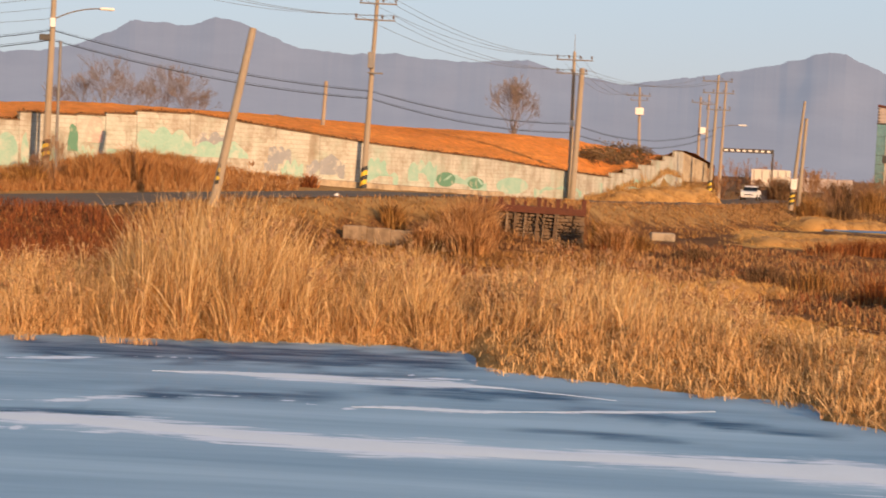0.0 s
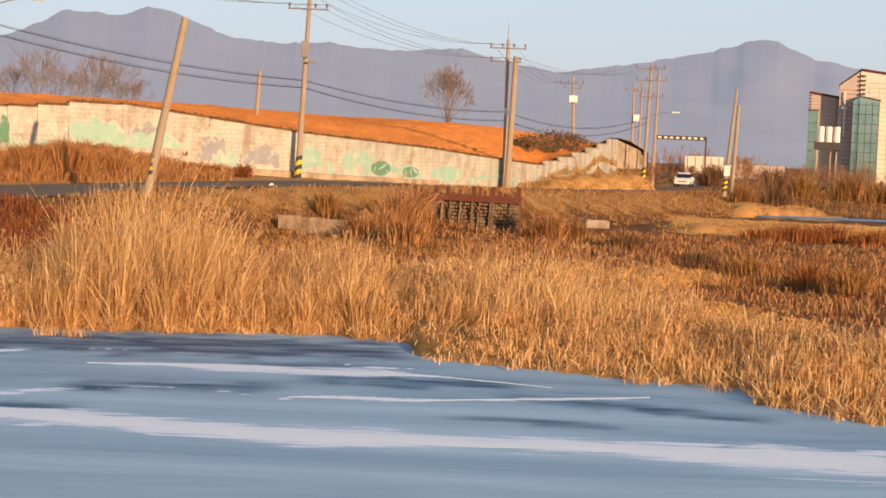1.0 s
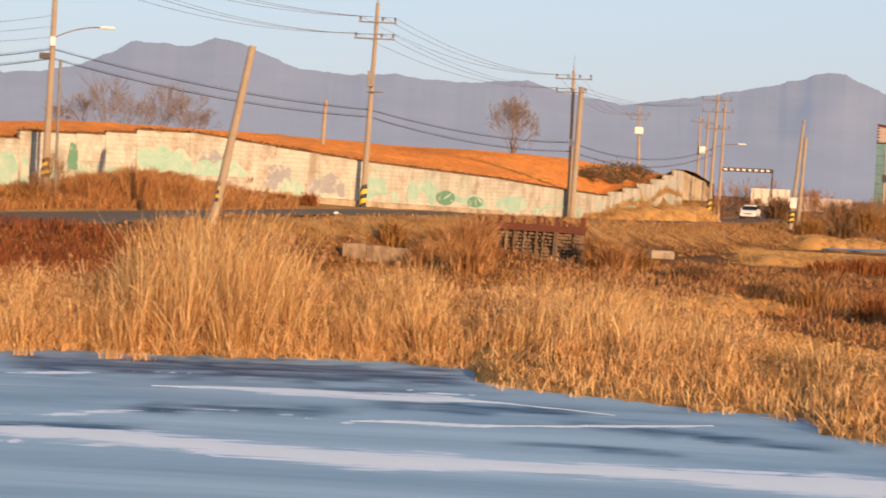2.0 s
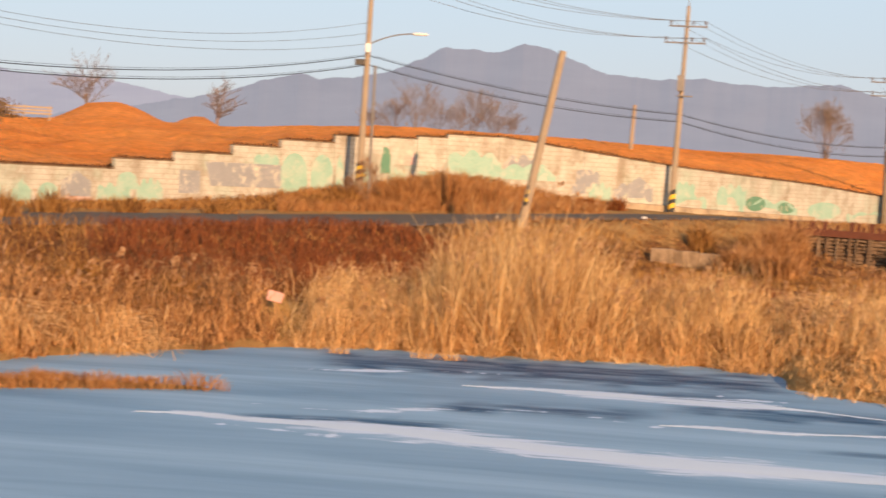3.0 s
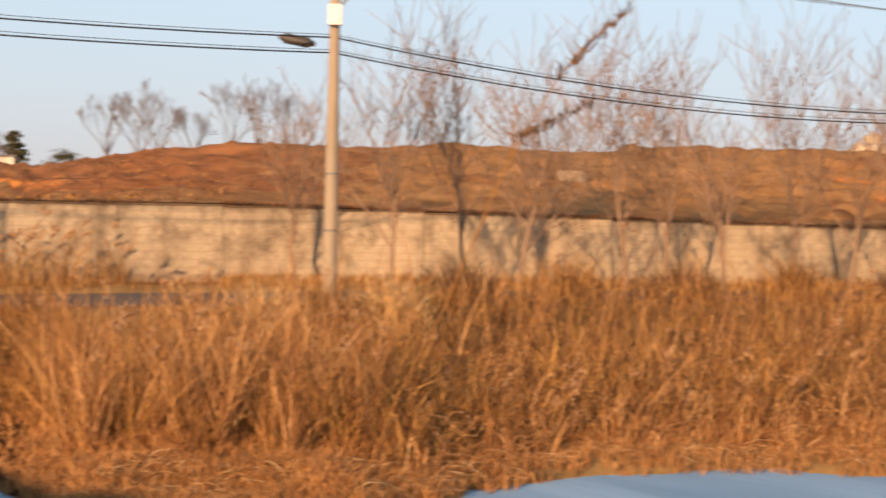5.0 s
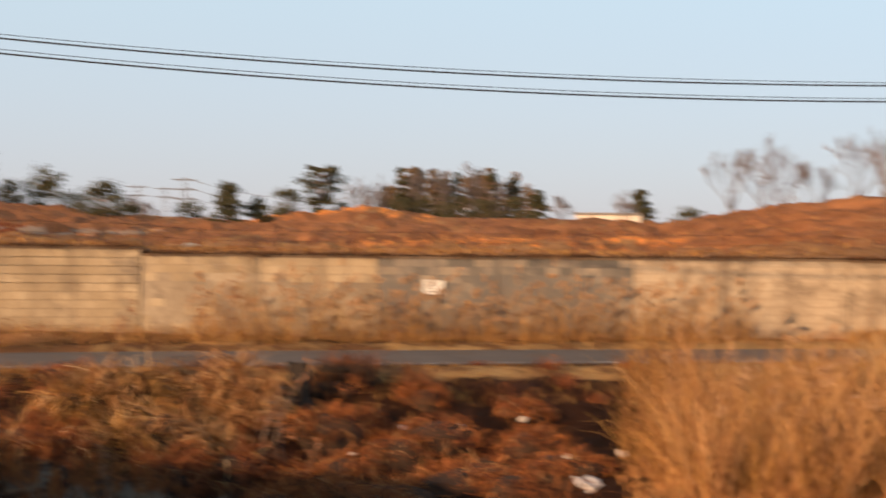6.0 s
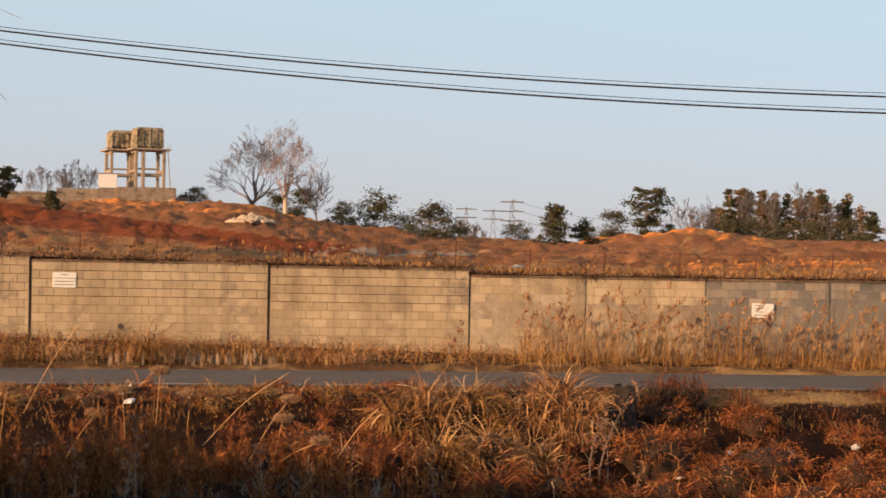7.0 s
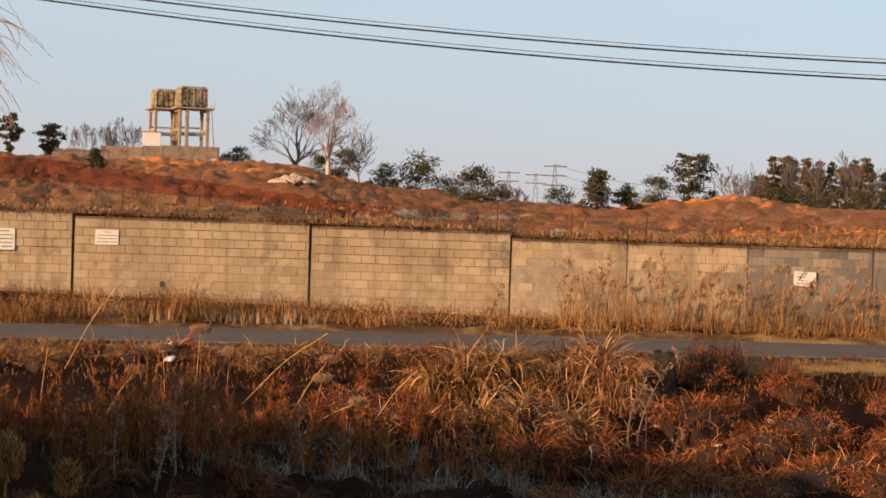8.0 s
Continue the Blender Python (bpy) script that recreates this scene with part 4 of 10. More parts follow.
def build_fill():
    az = np.concatenate([np.arange(-125, -100, 1.0), np.arange(-100, -66, 0.15), np.arange(-66, 8.5, 0.3)])
    u = np.concatenate([np.linspace(0, 0.1, 12), np.linspace(0.11, 1.0, 84)])
    wall_r, far = np.interp(az, WALL_AZ, WALL_R), table(az, SKYLINE, 2)
    wall_r = wall_r + smooth(az, 7.4, 8.0) * 6
    Rr = (wall_r + 0.12)[:, None] + (far - wall_r)[:, None] * u[None]
    beyond = far[:, None] + np.array([4, 10, 25, 60, 150, 400, 1000, 2500])[None]
    Rr = np.concatenate([Rr, beyond], 1)
    A = np.repeat(az[:, None], Rr.shape[1], 1)
    Z = fill_z(A, Rr)
    Z = Z + np.random.RandomState(3).normal(0, 1, Z.shape) * (0.03 + 0.025 * smooth(Rr, 70, 150) * smooth(A, -30, -60)) * smooth(Rr - wall_r[:, None], 1.0, 5.0)
    X, Y = Rr * np.sin(np.radians(A)), Rr * np.cos(np.radians(A))
    me = raw_mesh("ground_fill", np.stack([X, Y, Z], -1).reshape(-1, 3), grid_faces(*X.shape), M_FILL, True)
    U = (Rr - wall_r[:, None]) / (far - wall_r)[:, None]
    clay = smooth(A, -30.5, -22.5) * 1.2 * (1 + 0.35 * smooth(A, -20, -24) * lumps(A * 1.2, Rr * 0.12, 1.0, 28)) + 0.25 * smooth(A, -60, -75)
    for a, w, r0, rw, k in ((-76, 3.2, 190, 14, 1.2), (-74.5, 2.5, 60, 12, 0.9), (-67.5, 3, 90, 30, 0.7), (-38, 4, 80, 8, 0.6), (-33, 4, 92, 16, 0.5), (-93.5, 4, 195, 14, 0.75), (-72, 4, 62, 10, 0.9)):
        clay = clay + k * np.exp(-((A - a) / w) ** 2 - ((Rr - r0) / rw) ** 2)
    clay = clay * smooth(Rr - wall_r[:, None], 0.6, 1.8 + 1.5 * smooth(A, -15, -25))
    # the graded dark-red slope, the weedy foot below it, the broken bank under the tower, and bands along the field
    E = np.degrees(np.arctan2(Z - EYE, Rr))
    west = smooth(A, -84, -87)
    field = smooth(A, -85, -81) * smooth(A, -63, -67)
    slope = np.interp(A, [-100, -96, -93, -90, -87, -84], [1.62, 1.5, 1.22, 0.92, 0.66, 0.5])
    half = np.interp(A, [-100, -94, -88, -84], [0.36, 0.3, 0.2, 0.1])
    dark = 1.25 * west * np.exp(-((E - slope) / half) ** 4)
    band = lumps(A * 0.35, E * 2.2, 1.0, 21)
    dark = dark + 0.8 * field * smooth(band, 0.35, 0.9) * smooth(E, 0.9, 0.7) * (0.5 + 0.6 * lumps(A * 1.4, E * 8, 1.0, 25))
    clay = clay * (1 - 0.6 * west) * (1 - 0.3 * field) + 0.7 * west * smooth(E, 1.35, 1.6) * smooth(A, -95.2, -93.8) * (0.5 + 0.5 * lumps(A * 2.0, E * 5, 1.0, 23)) + 0.8 * field * np.exp(-((E - 0.33) / 0.12) ** 2) * smooth(A, -79, -74)
    worn = smooth(A, -62, -68)
    clay = clay * (1 - worn) + worn * np.clip(clay, 0, 0.7) * (0.7 + 0.35 * lumps(A * 3.0, E * 9, 1.0, 26) + 0.25 * lumps(A * 9.0, E * 26, 1.0, 27))
    straw = 0.8 * smooth(A, -30.5, -27) * smooth(A, -22, -24.5) * (0.55 + 0.5 * lumps(A * 1.4, Rr * 0.15, 1.0, 29)) + 0.72 * smooth(A, -26, -31) * smooth(U, 0.25, 0.0) + 0.75 * field * smooth(-band, -0.1, 0.6) * (0.55 + 0.5 * lumps(A * 1.6, E * 7, 1.0, 24)) + 0.8 * np.exp(-((A + 47) / 13) ** 2) + 0.8 * west * smooth(E, slope - half * 0.7, slope - half * 1.5) * (0.45 + 0.55 * lumps(A * 0.8, E * 3, 1.2, 22))
    track = 0.9 * np.exp(-((A + 84.6) / 3.4) ** 4 - ((E - 0.52) / 0.1) ** 2)
    for name, values in (("clay", clay), ("dark", dark), ("straw", straw), ("track", track)):
        attribute(me, name, values)
    return tagged(new("ground_fill", me), "bare red clay and brown soil heaped behind the wall", "ground", kind="structure")


build_fill()


# ---- the frozen pond ----
# streaks of snow as x, y and half width along the ice
STREAKS = (
        [(-10.4, 29.9, 0.05), (-9.4, 30.2, 0.35), (-8.3, 30.0, 0.3), (-7.0, 30.0, 0.7), (-5.6, 29.9, 0.95), (-4.3, 29.5, 0.85), (-2.5, 29.0, 0.95), (-0.7, 28.6, 1.05), (1.4, 28.5, 0.95), (3.4, 28.5, 0.8), (5.2, 28.2, 1.2), (7.0, 27.9, 1.6), (9.5, 27.5, 1.8)],
        [(-5.8, 37.0, 0.04), (-4.4, 37.2, 0.35), (-2.9, 37.2, 0.7), (-1.5, 37.0, 0.6), (0.2, 37.0, 0.6), (1.0, 36.9, 0.25), (2.6, 36.2, 0.08), (3.6, 35.6, 0.03)],
        [(-1.5, 33.0, 0.06), (-0.4, 33.2, 0.3), (0.7, 33.1, 0.25), (1.7, 33.4, 0.14), (3.2, 33.9, 0.2), (4.9, 34.5, 0.12), (5.4, 34.7, 0.03)],
        [(-8.8, 32.0, 0.03), (-7.0, 31.9, 0.12), (-5.9, 32.9, 0.26), (-5.0, 33.3, 0.14), (-3.4, 33.7, 0.08), (-2.4, 33.4, 0.03)],
        [(-10.2, 37.6, 0.03), (-9.0, 38.2, 0.16), (-7.9, 38.7, 0.22), (-7.1, 39.2, 0.04)],
        [(-6.6, 39.5, 0.02), (-6.1, 39.6, 0.14), (-5.4, 39.6, 0.02)],
        [(-0.5, 38.4, 0.02), (0.1, 38.0, 0.2), (0.8, 38.0, 0.03)],
        [(-2.6, 33.2, 0.02), (-1.9, 33.0, 0.14), (-1.2, 32.6, 0.02)],
        [(-9.0, 29.2, 0.02), (-7.6, 29.0, 0.1), (-6.0, 28.7, 0.02)])


def build_ice():
    az = np.concatenate([np.arange(-180, -32, 4.0), np.arange(-32, 24, 0.25), np.arange(24, 180.1, 4.0)])
    r = np.concatenate([[0.05], np.arange(4, 20, 2.0), np.arange(20, 48, 0.4), [50, 52]])
    A, Rr = np.meshgrid(az, r, indexing="ij")
    X, Y = Rr * np.sin(np.radians(A)), Rr * np.cos(np.radians(A))
    me = raw_mesh("water", np.stack([X, Y, np.full(X.shape, ICE)], -1).reshape(-1, 3), grid_faces(*X.shape), M_ICE, True)
    ragged = 0.35 * lumps(X * 0.5, Y, 1.6, 3) + 0.2 * lumps(X * 0.4, Y, 0.6, 4)
    sheet = lambda a0, a1, r0, half, slant=0.0: smooth(A, a0 - 0.8, a0 + 1.2) * smooth(A, a1 + 0.8, a1 - 1.6) * smooth(np.abs(Rr - r0 - slant * (A - a0)) + half * ragged, half * 1.3, half * 0.3)
    clear = 0.3 * smooth(Rr, 30, 36) * (0.4 + 0.6 * lumps(X * 0.25, Y, 2.2, 3))
    for row in ((-13.5, 1.6, 41.3, 2.3, -0.02), (-2.2, 5.2, 35.7, 0.95, 0.03), (-9.8, -2.6, 34.1, 0.7, 0.03), (-16, -9, 31.4, 0.5, 0.0), (4, 13, 34.2, 0.6, -0.16), (-4.5, 0.5, 37.9, 0.5, 0.0), (2.5, 9, 31.2, 0.35, -0.05)):
        clear = np.maximum(clear, 0.95 * sheet(*row))
    snowy = np.full(X.size, -1.0)
    for pts in STREAKS:
        line = curve_through(pts, 0.3)
        d, at = to_line(X.ravel(), Y.ravel(), line)
        snowy = np.maximum(snowy, 1.0 - d / (1.25 * line[at, 2] + 0.1))
    attribute(me, "clear", np.clip(clear, 0, 1))
    attribute(me, "snowy", snowy)
    tagged(new("water", me), "frozen pond with blue-grey ice", "pond ice", kind="structure")


build_ice()


def snow_streak(points, seed):
    """A long thin drift of snow on the ice along points (x, y, half width), with frayed edges."""
    line = curve_through(points, 0.12)
    rng = np.random.RandomState(seed)
    d = np.gradient(line[:, :2], axis=0)
    d /= np.linalg.norm(d, axis=1)[:, None]
    nrm = np.stack([-d[:, 1], d[:, 0]], 1)
    s = np.arange(len(line)) * 0.12
    rows = []
    for k, (share, h) in enumerate(((-1, 0.0), (-0.6, 0.006), (0, 0.011), (0.6, 0.006), (1, 0.0))):
        fray = 1 + 0.22 * lumps(s, s * 0 + k * 9 + seed, 2.6, 5) + 0.1 * lumps(s, s * 0 + k * 5 + seed, 0.8, 6)
        off = share * line[:, 2] * np.clip(fray, 0.1, 2)
        rows.append(np.column_stack([line[:, :2] + nrm * off[:, None], np.full(len(line), ICE + 0.003 + h)]))
    v = np.stack(rows, 1)
    me = raw_mesh("snow_drift", v.reshape(-1, 3), grid_faces(*v.shape[:2]), M_SNOW, True)
    tagged(new("snow_drift", me), "thin streak of wind-blown snow on the ice", "snow", "snow streaks on the pond")


for i, pts in enumerate(STREAKS[:3]):
    snow_streak([(x, y, 0.45 * w) for x, y, w in pts], i)


# ---- the road ----
def ribbon(name, line, offset0, offset1, lift, mat):
    d = np.gradient(line[:, :2], axis=0)
    d /= np.linalg.norm(d, axis=1)[:, None]
    nrm = np.stack([d[:, 1], -d[:, 0]], 1)
    cols = []
    for k in np.linspace(0, 1, 7 if abs(offset1 - offset0) > 1 else 2):
        off = offset0 + (offset1 - offset0) * k
        crown = 0.05 * (1 - (off / 3.0) ** 2)
        wide = off + road_extra(line[:, 1]) * smooth(off, -1.0, 2.6)
        cols.append(np.column_stack([line[:, :2] + nrm * wide[:, None], line[:, 2] + lift + crown]))
    v = np.stack(cols, 1)
    return raw_mesh(name, v.reshape(-1, 3), grid_faces(*v.shape[:2]), mat, True)


road = tagged(new("road", ribbon("road", ROAD, -2.9, 2.9, 0.01, M_ASPHALT)), "narrow worn grey asphalt road", "road", kind="structure")
for off in (-2.6, 2.6):
    part("edge_line", ribbon("edge_line", ROAD, off - 0.06, off + 0.06, 0.02, M_LINE), M_LINE, road, "worn white edge line")


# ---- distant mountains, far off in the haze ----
# air haze is put in as emitted colour, so the ridges glow
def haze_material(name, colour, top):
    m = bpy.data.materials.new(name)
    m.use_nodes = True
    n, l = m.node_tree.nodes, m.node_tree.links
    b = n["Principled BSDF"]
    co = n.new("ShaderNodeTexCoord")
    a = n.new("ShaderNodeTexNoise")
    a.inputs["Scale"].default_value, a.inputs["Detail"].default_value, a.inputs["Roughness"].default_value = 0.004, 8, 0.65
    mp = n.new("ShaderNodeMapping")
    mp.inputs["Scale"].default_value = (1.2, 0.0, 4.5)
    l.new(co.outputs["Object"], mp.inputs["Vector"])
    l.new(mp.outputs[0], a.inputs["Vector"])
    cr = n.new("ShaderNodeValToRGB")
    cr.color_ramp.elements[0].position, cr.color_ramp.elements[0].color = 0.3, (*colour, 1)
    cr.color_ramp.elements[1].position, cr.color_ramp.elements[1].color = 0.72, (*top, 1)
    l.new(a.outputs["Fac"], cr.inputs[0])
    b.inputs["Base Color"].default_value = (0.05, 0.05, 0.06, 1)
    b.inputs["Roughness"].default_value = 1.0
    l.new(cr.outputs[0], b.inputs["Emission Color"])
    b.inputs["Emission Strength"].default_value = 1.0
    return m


def build_ridge(name, rows, dist, mat, label, seed):
    """A mountain chain: its crest by heading and elevation, slopes with spurs and gullies in front."""
    az = np.arange(rows[0][0], rows[-1][0], 0.06)
    el = table(az, rows) + 0.03 * lumps(az * 40, az * 0, 40, seed) + 0.015 * lumps(az * 40, az * 0, 11, seed + 1)
    cols = []
    for k in np.linspace(0, 1, 22):
        d = dist * (1 - 0.28 * k)
        spur = 90 * lumps(az * 60, np.full(az.shape, d / 6), 170, seed + 2) * math.sin(math.pi * min(1, k * 1.6)) * 0.5
        z = EYE + dist * np.tan(np.radians(el)) * (1 - k) ** 1.15 - 12 * k
        z = z + 0.03 * spur * (1 - k)
        dd = d + spur
        cols.append(np.stack([dd * np.sin(np.radians(az)), dd * np.cos(np.radians(az)), z], 1))
    v = np.stack(cols, 1)
    me = raw_mesh(name, v.reshape(-1, 3), grid_faces(*v.shape[:2]), mat, True)
    tagged(new(name, me), label, "mountains", kind="structure")


RIDGE = [(-34, 0.3), (-31, 0.5), (-24, 0.9), (-20, 1.5), (-17, 2.1), (-16.3, 2.33), (-15.6, 2.58), (-14.5, 2.87), (-13.9, 2.76), (-12.8, 2.82), (-11.65, 3.09), (-10.8, 3.46), (-9.96, 3.92), (-8.9, 3.88), (-8.2, 3.85), (-7.44, 4.17), (-6.64, 4.04), (-5.74, 3.65), (-4.84, 3.34), (-3.2, 3.21),
         (-1.8, 3.32), (-0.7, 3.16), (0.7, 3.17), (2.4, 3.28), (3.56, 2.98), (5.35, 2.66), (6.05, 2.75), (8.0, 3.04), (10.2, 3.47), (11.2, 3.77), (11.7, 3.87), (12.25, 3.85), (12.6, 3.64), (13.4, 3.32), (15.5, 2.9), (18, 3.1), (22, 2.6), (28, 2.0)]
FAR_RIDGE = [(-42, 0.6), (-38, 1.2), (-34, 1.7), (-31.5, 2.0), (-30.8, 2.24), (-30.3, 2.48), (-28.1, 2.44), (-26.5, 2.68), (-25.6, 2.76), (-23.6, 2.51), (-23.1, 2.38), (-21, 2.44), (-19.6, 2.23), (-18.2, 1.95), (-17, 1.88), (-14, 1.6), (-8, 1.0)]
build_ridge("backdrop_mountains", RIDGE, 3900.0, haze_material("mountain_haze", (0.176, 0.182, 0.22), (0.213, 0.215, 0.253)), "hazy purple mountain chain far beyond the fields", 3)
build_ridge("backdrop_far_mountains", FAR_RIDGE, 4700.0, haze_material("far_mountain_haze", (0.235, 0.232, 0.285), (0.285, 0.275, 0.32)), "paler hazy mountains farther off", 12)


# ---- the long wall: block bays, cement bays and painted bays ----
WALL_S = np.concatenate([[0], np.cumsum(np.hypot(*np.diff(WALL[:, :2], axis=0).T))])


def wall_at(s, out=0.0):
    """Place (x, y) on the wall's face at the length s, and its direction; out is towards the pond."""
    x, y = np.interp(s, WALL_S, WALL[:, 0]), np.interp(s, WALL_S, WALL[:, 1])
    x1, y1 = np.interp(s + 0.3, WALL_S, WALL[:, 0]), np.interp(s + 0.3, WALL_S, WALL[:, 1])
    d = math.hypot(x1 - x, y1 - y) or 1
    tx, ty = (x1 - x) / d, (y1 - y) / d
    return x + ty * out, y - tx * out, tx, ty


def s_of(az):
    return float(np.interp(az, WALL_AZ, WALL_S))


def az_of(s):
    return float(np.interp(s, WALL_S, WALL_AZ))


def wall_pose(s, z, out=0.0):
    """A frame on the wall's face: x along it, y into it, z up."""
    x, y, tx, ty = wall_at(s, out)
    return Matrix(((tx, -ty, 0, x), (ty, tx, 0, y), (0, 0, 1, z), (0, 0, 0, 1)))


def bay(parent, s0, s1, mat, front=0.0, level=True, label=""):
    """One bay of the wall between two lengths, with its coping."""
    z0, z1 = float(table(az_of(s0 + 0.12), WALL_TOP)), float(table(az_of(s1 - 0.12), WALL_TOP))
    if level:
        z0 = z1 = (z0 + z1) / 2
    f0, f1 = float(table(az_of(s0), WALL_FOOT)) - 0.5, float(table(az_of(s1), WALL_FOOT)) - 0.5
    n = max(1, int((s1 - s0) / 1.6))
    bm, cop = bmesh.new(), bmesh.new()
    for mesh, lo, hi, o0, o1 in ((bm, None, 0.0, front, -0.22), (cop, 0.0, 0.065, front + 0.035, -0.3)):
        rows = []
        for k in range(n + 1):
            t = k / n
            s, top, foot = s0 + (s1 - s0) * t, z0 + (z1 - z0) * t, f0 + (f1 - f0) * t
            a, b = wall_at(s, o0), wall_at(s, o1)
            low = foot if lo is None else top + 0.004
            rows.append([mesh.verts.new((a[0], a[1], low)), mesh.verts.new((a[0], a[1], top + hi)), mesh.verts.new((b[0], b[1], top + hi)), mesh.verts.new((b[0], b[1], low))])
        for p, q in zip(rows, rows[1:]):
            for i in range(4):
                mesh.faces.new((p[i], p[(i + 1) % 4], q[(i + 1) % 4], q[i]))
        mesh.faces.new(rows[0][::-1])
        mesh.faces.new(rows[-1])
        bmesh.ops.recalc_face_normals(mesh, faces=mesh.faces)
    ob = part("panel", bm, mat, parent, label)
    part("coping", cop, M_COPING, ob)
    return ob


wall_west = thing("wall_west", Matrix(), "tan concrete block wall with dark joints and mossy coping", "wall", kind="structure")
wall_middle = thing("wall_middle", Matrix(), "long weathered cement wall beside the road", "wall", kind="structure")
wall_mural = thing("wall_mural", Matrix(), "whitewashed stepped wall with faded painted murals", "wall", kind="structure")

JOINTS = [-124, -112, -104, -95.75, -88.4, -82.05, -78.4, -74.65, -70.85, -66.6]
BAY_MAT = [M_MORTAR, M_MORTAR, M_MORTAR, M_MORTAR, M_MORTAR, M_RENDER, M_RENDER, M_GREYWALL, M_GREYWALL]
for (a0, a1), mat in zip(zip(JOINTS, JOINTS[1:]), BAY_MAT):
    gap = 0.03 if a1 < -80 else 0.015
    bay(wall_west, s_of(a0) + gap, s_of(a1) - gap, mat)
for a in JOINTS[1:-1]:
    s = s_of(a)
    x, y, tx, ty = wall_at(s)
    bm = bm_box(-0.12, -0.2, float(table(a, WALL_FOOT)) - 0.4, 0.12, -0.09, float(table(a, WALL_TOP)) - 0.02)
    bmesh.ops.transform(bm, matrix=Matrix(((tx, ty, 0, x), (ty, -tx, 0, y), (0, 0, 1, 0), (0, 0, 0, 1))), verts=bm.verts)
    bmesh.ops.recalc_face_normals(bm, faces=bm.faces)
    part("expansion_joint", bm, M_DARKMETAL, wall_west, "dark recessed joint")
s = s_of(-66.6)
while az_of(s) < -38.8:
    e = min(s + 3.3, s_of(-38.75))
    if s_of(-38.75) - e < 1.0:
        e = s_of(-38.75)
    bay(wall_middle, s + 0.015, e - 0.015, M_CEMENT)
    s = e
STEPS = [-38.75, -36.6, -34.5, -32.3, -30.1, -28.2, -26.8, -25.2, -23.4, -21.8, -20.1, -18.27, -16.47, -14.97, -13.27, -11.57, -10.67, -9.72, -8.08, -6.8, -5.4, -4.0, -2.6, -1.2, 0.2, 1.5, 2.7, 3.8, 4.75, 5.2, 5.65, 6.1, 6.5, 6.85, 7.15, 7.48]
for a0, a1 in zip(STEPS, STEPS[1:]):
    bay(wall_mural, s_of(a0) + 0.01, s_of(a1) - 0.01, M_MURAL, level=(-20.2 < a0 < -8.1) or a0 > 5)
# the wall turns away from the road at its far end
x, y, tx, ty = wall_at(s_of(7.46))
bm = bm_prism([(0, 0), (9, 0), (9, 1.5), (0, 2.6)], 0, 0.25)
bmesh.ops.transform(bm, matrix=Matrix.Translation((x, y, 1.75)) @ pose(0, 0, 0, 0, 0, 64), verts=bm.verts)
part("return_panel", bm, M_RENDER, wall_mural, "dim brown end wall overgrown with vines")


def wall_fringe(name, label, rng, n, az0, az1, length, mat, width):
    """Dead grass and roots that hang ragged over the wall's top."""
    sv = rng.uniform(s_of(az0), s_of(az1), n)
    sv = sv[rng.rand(n) < 0.12 + 0.75 * np.clip(0.5 + 0.8 * lumps(sv, sv * 0, 2.2, 3), 0, 1)]
    out = rng.uniform(-0.25, 0.04, len(sv))
    x, y = np.interp(sv, WALL_S, WALL[:, 0]), np.interp(sv, WALL_S, WALL[:, 1])
    x1, y1 = np.interp(sv + 0.3, WALL_S, WALL[:, 0]), np.interp(sv + 0.3, WALL_S, WALL[:, 1])
    d = np.hypot(x1 - x, y1 - y) + 1e-9
    tx, ty = (x1 - x) / d, (y1 - y) / d
    z = table(np.interp(sv, WALL_S, WALL_AZ), WALL_TOP) + 0.07
    stuff(name, tousled(name, np.column_stack([x + ty * out, y - tx * out, z]), length, mat, rng, width, 28, 24, 120, np.arctan2(-tx, ty), 0.9, 18, 3, -1.0), label, "grass")


M_FRINGE = material("dark_matted_grass", [(0.03, 0.014, 0.007), (0.12, 0.055, 0.024), (0.26, 0.13, 0.055)], 0.6, 0.95, island=0.7)
wall_fringe("wall_fringe", "dark matted grass hanging over the block wall's top", np.random.RandomState(81), 12000, -102, -66.6, 0.24, M_FRINGE, 0.016)
wall_fringe("wall_fringe", "dry grass hanging over the cement wall's top", np.random.RandomState(82), 6000, -66.6, -38.7, 0.24, M_FRINGE, 0.018)
wall_fringe("wall_fringe", "thin dead grass along the painted wall's top", np.random.RandomState(83), 5000, -38.7, 4.8, 0.2, M_FRINGE, 0.03)


# blocks of the west wall: the nearest bays as single pieces, the rest joined
def block_mesh(name, wide, high, proud=0.006, edge=0.004):
    x, z = wide / 2, high / 2
    v = [(-x, 0, -z), (x, 0, -z), (x, 0, z), (-x, 0, z), (-x + edge, -proud, -z + edge), (x - edge, -proud, -z + edge), (x - edge, -proud, z - edge), (-x + edge, -proud, z - edge)]
    f = [(4, 5, 6, 7), (0, 1, 5, 4), (1, 2, 6, 5), (2, 3, 7, 6), (3, 0, 4, 7), (0, 3, 2, 1)]
    return np.array(v), np.array(f)


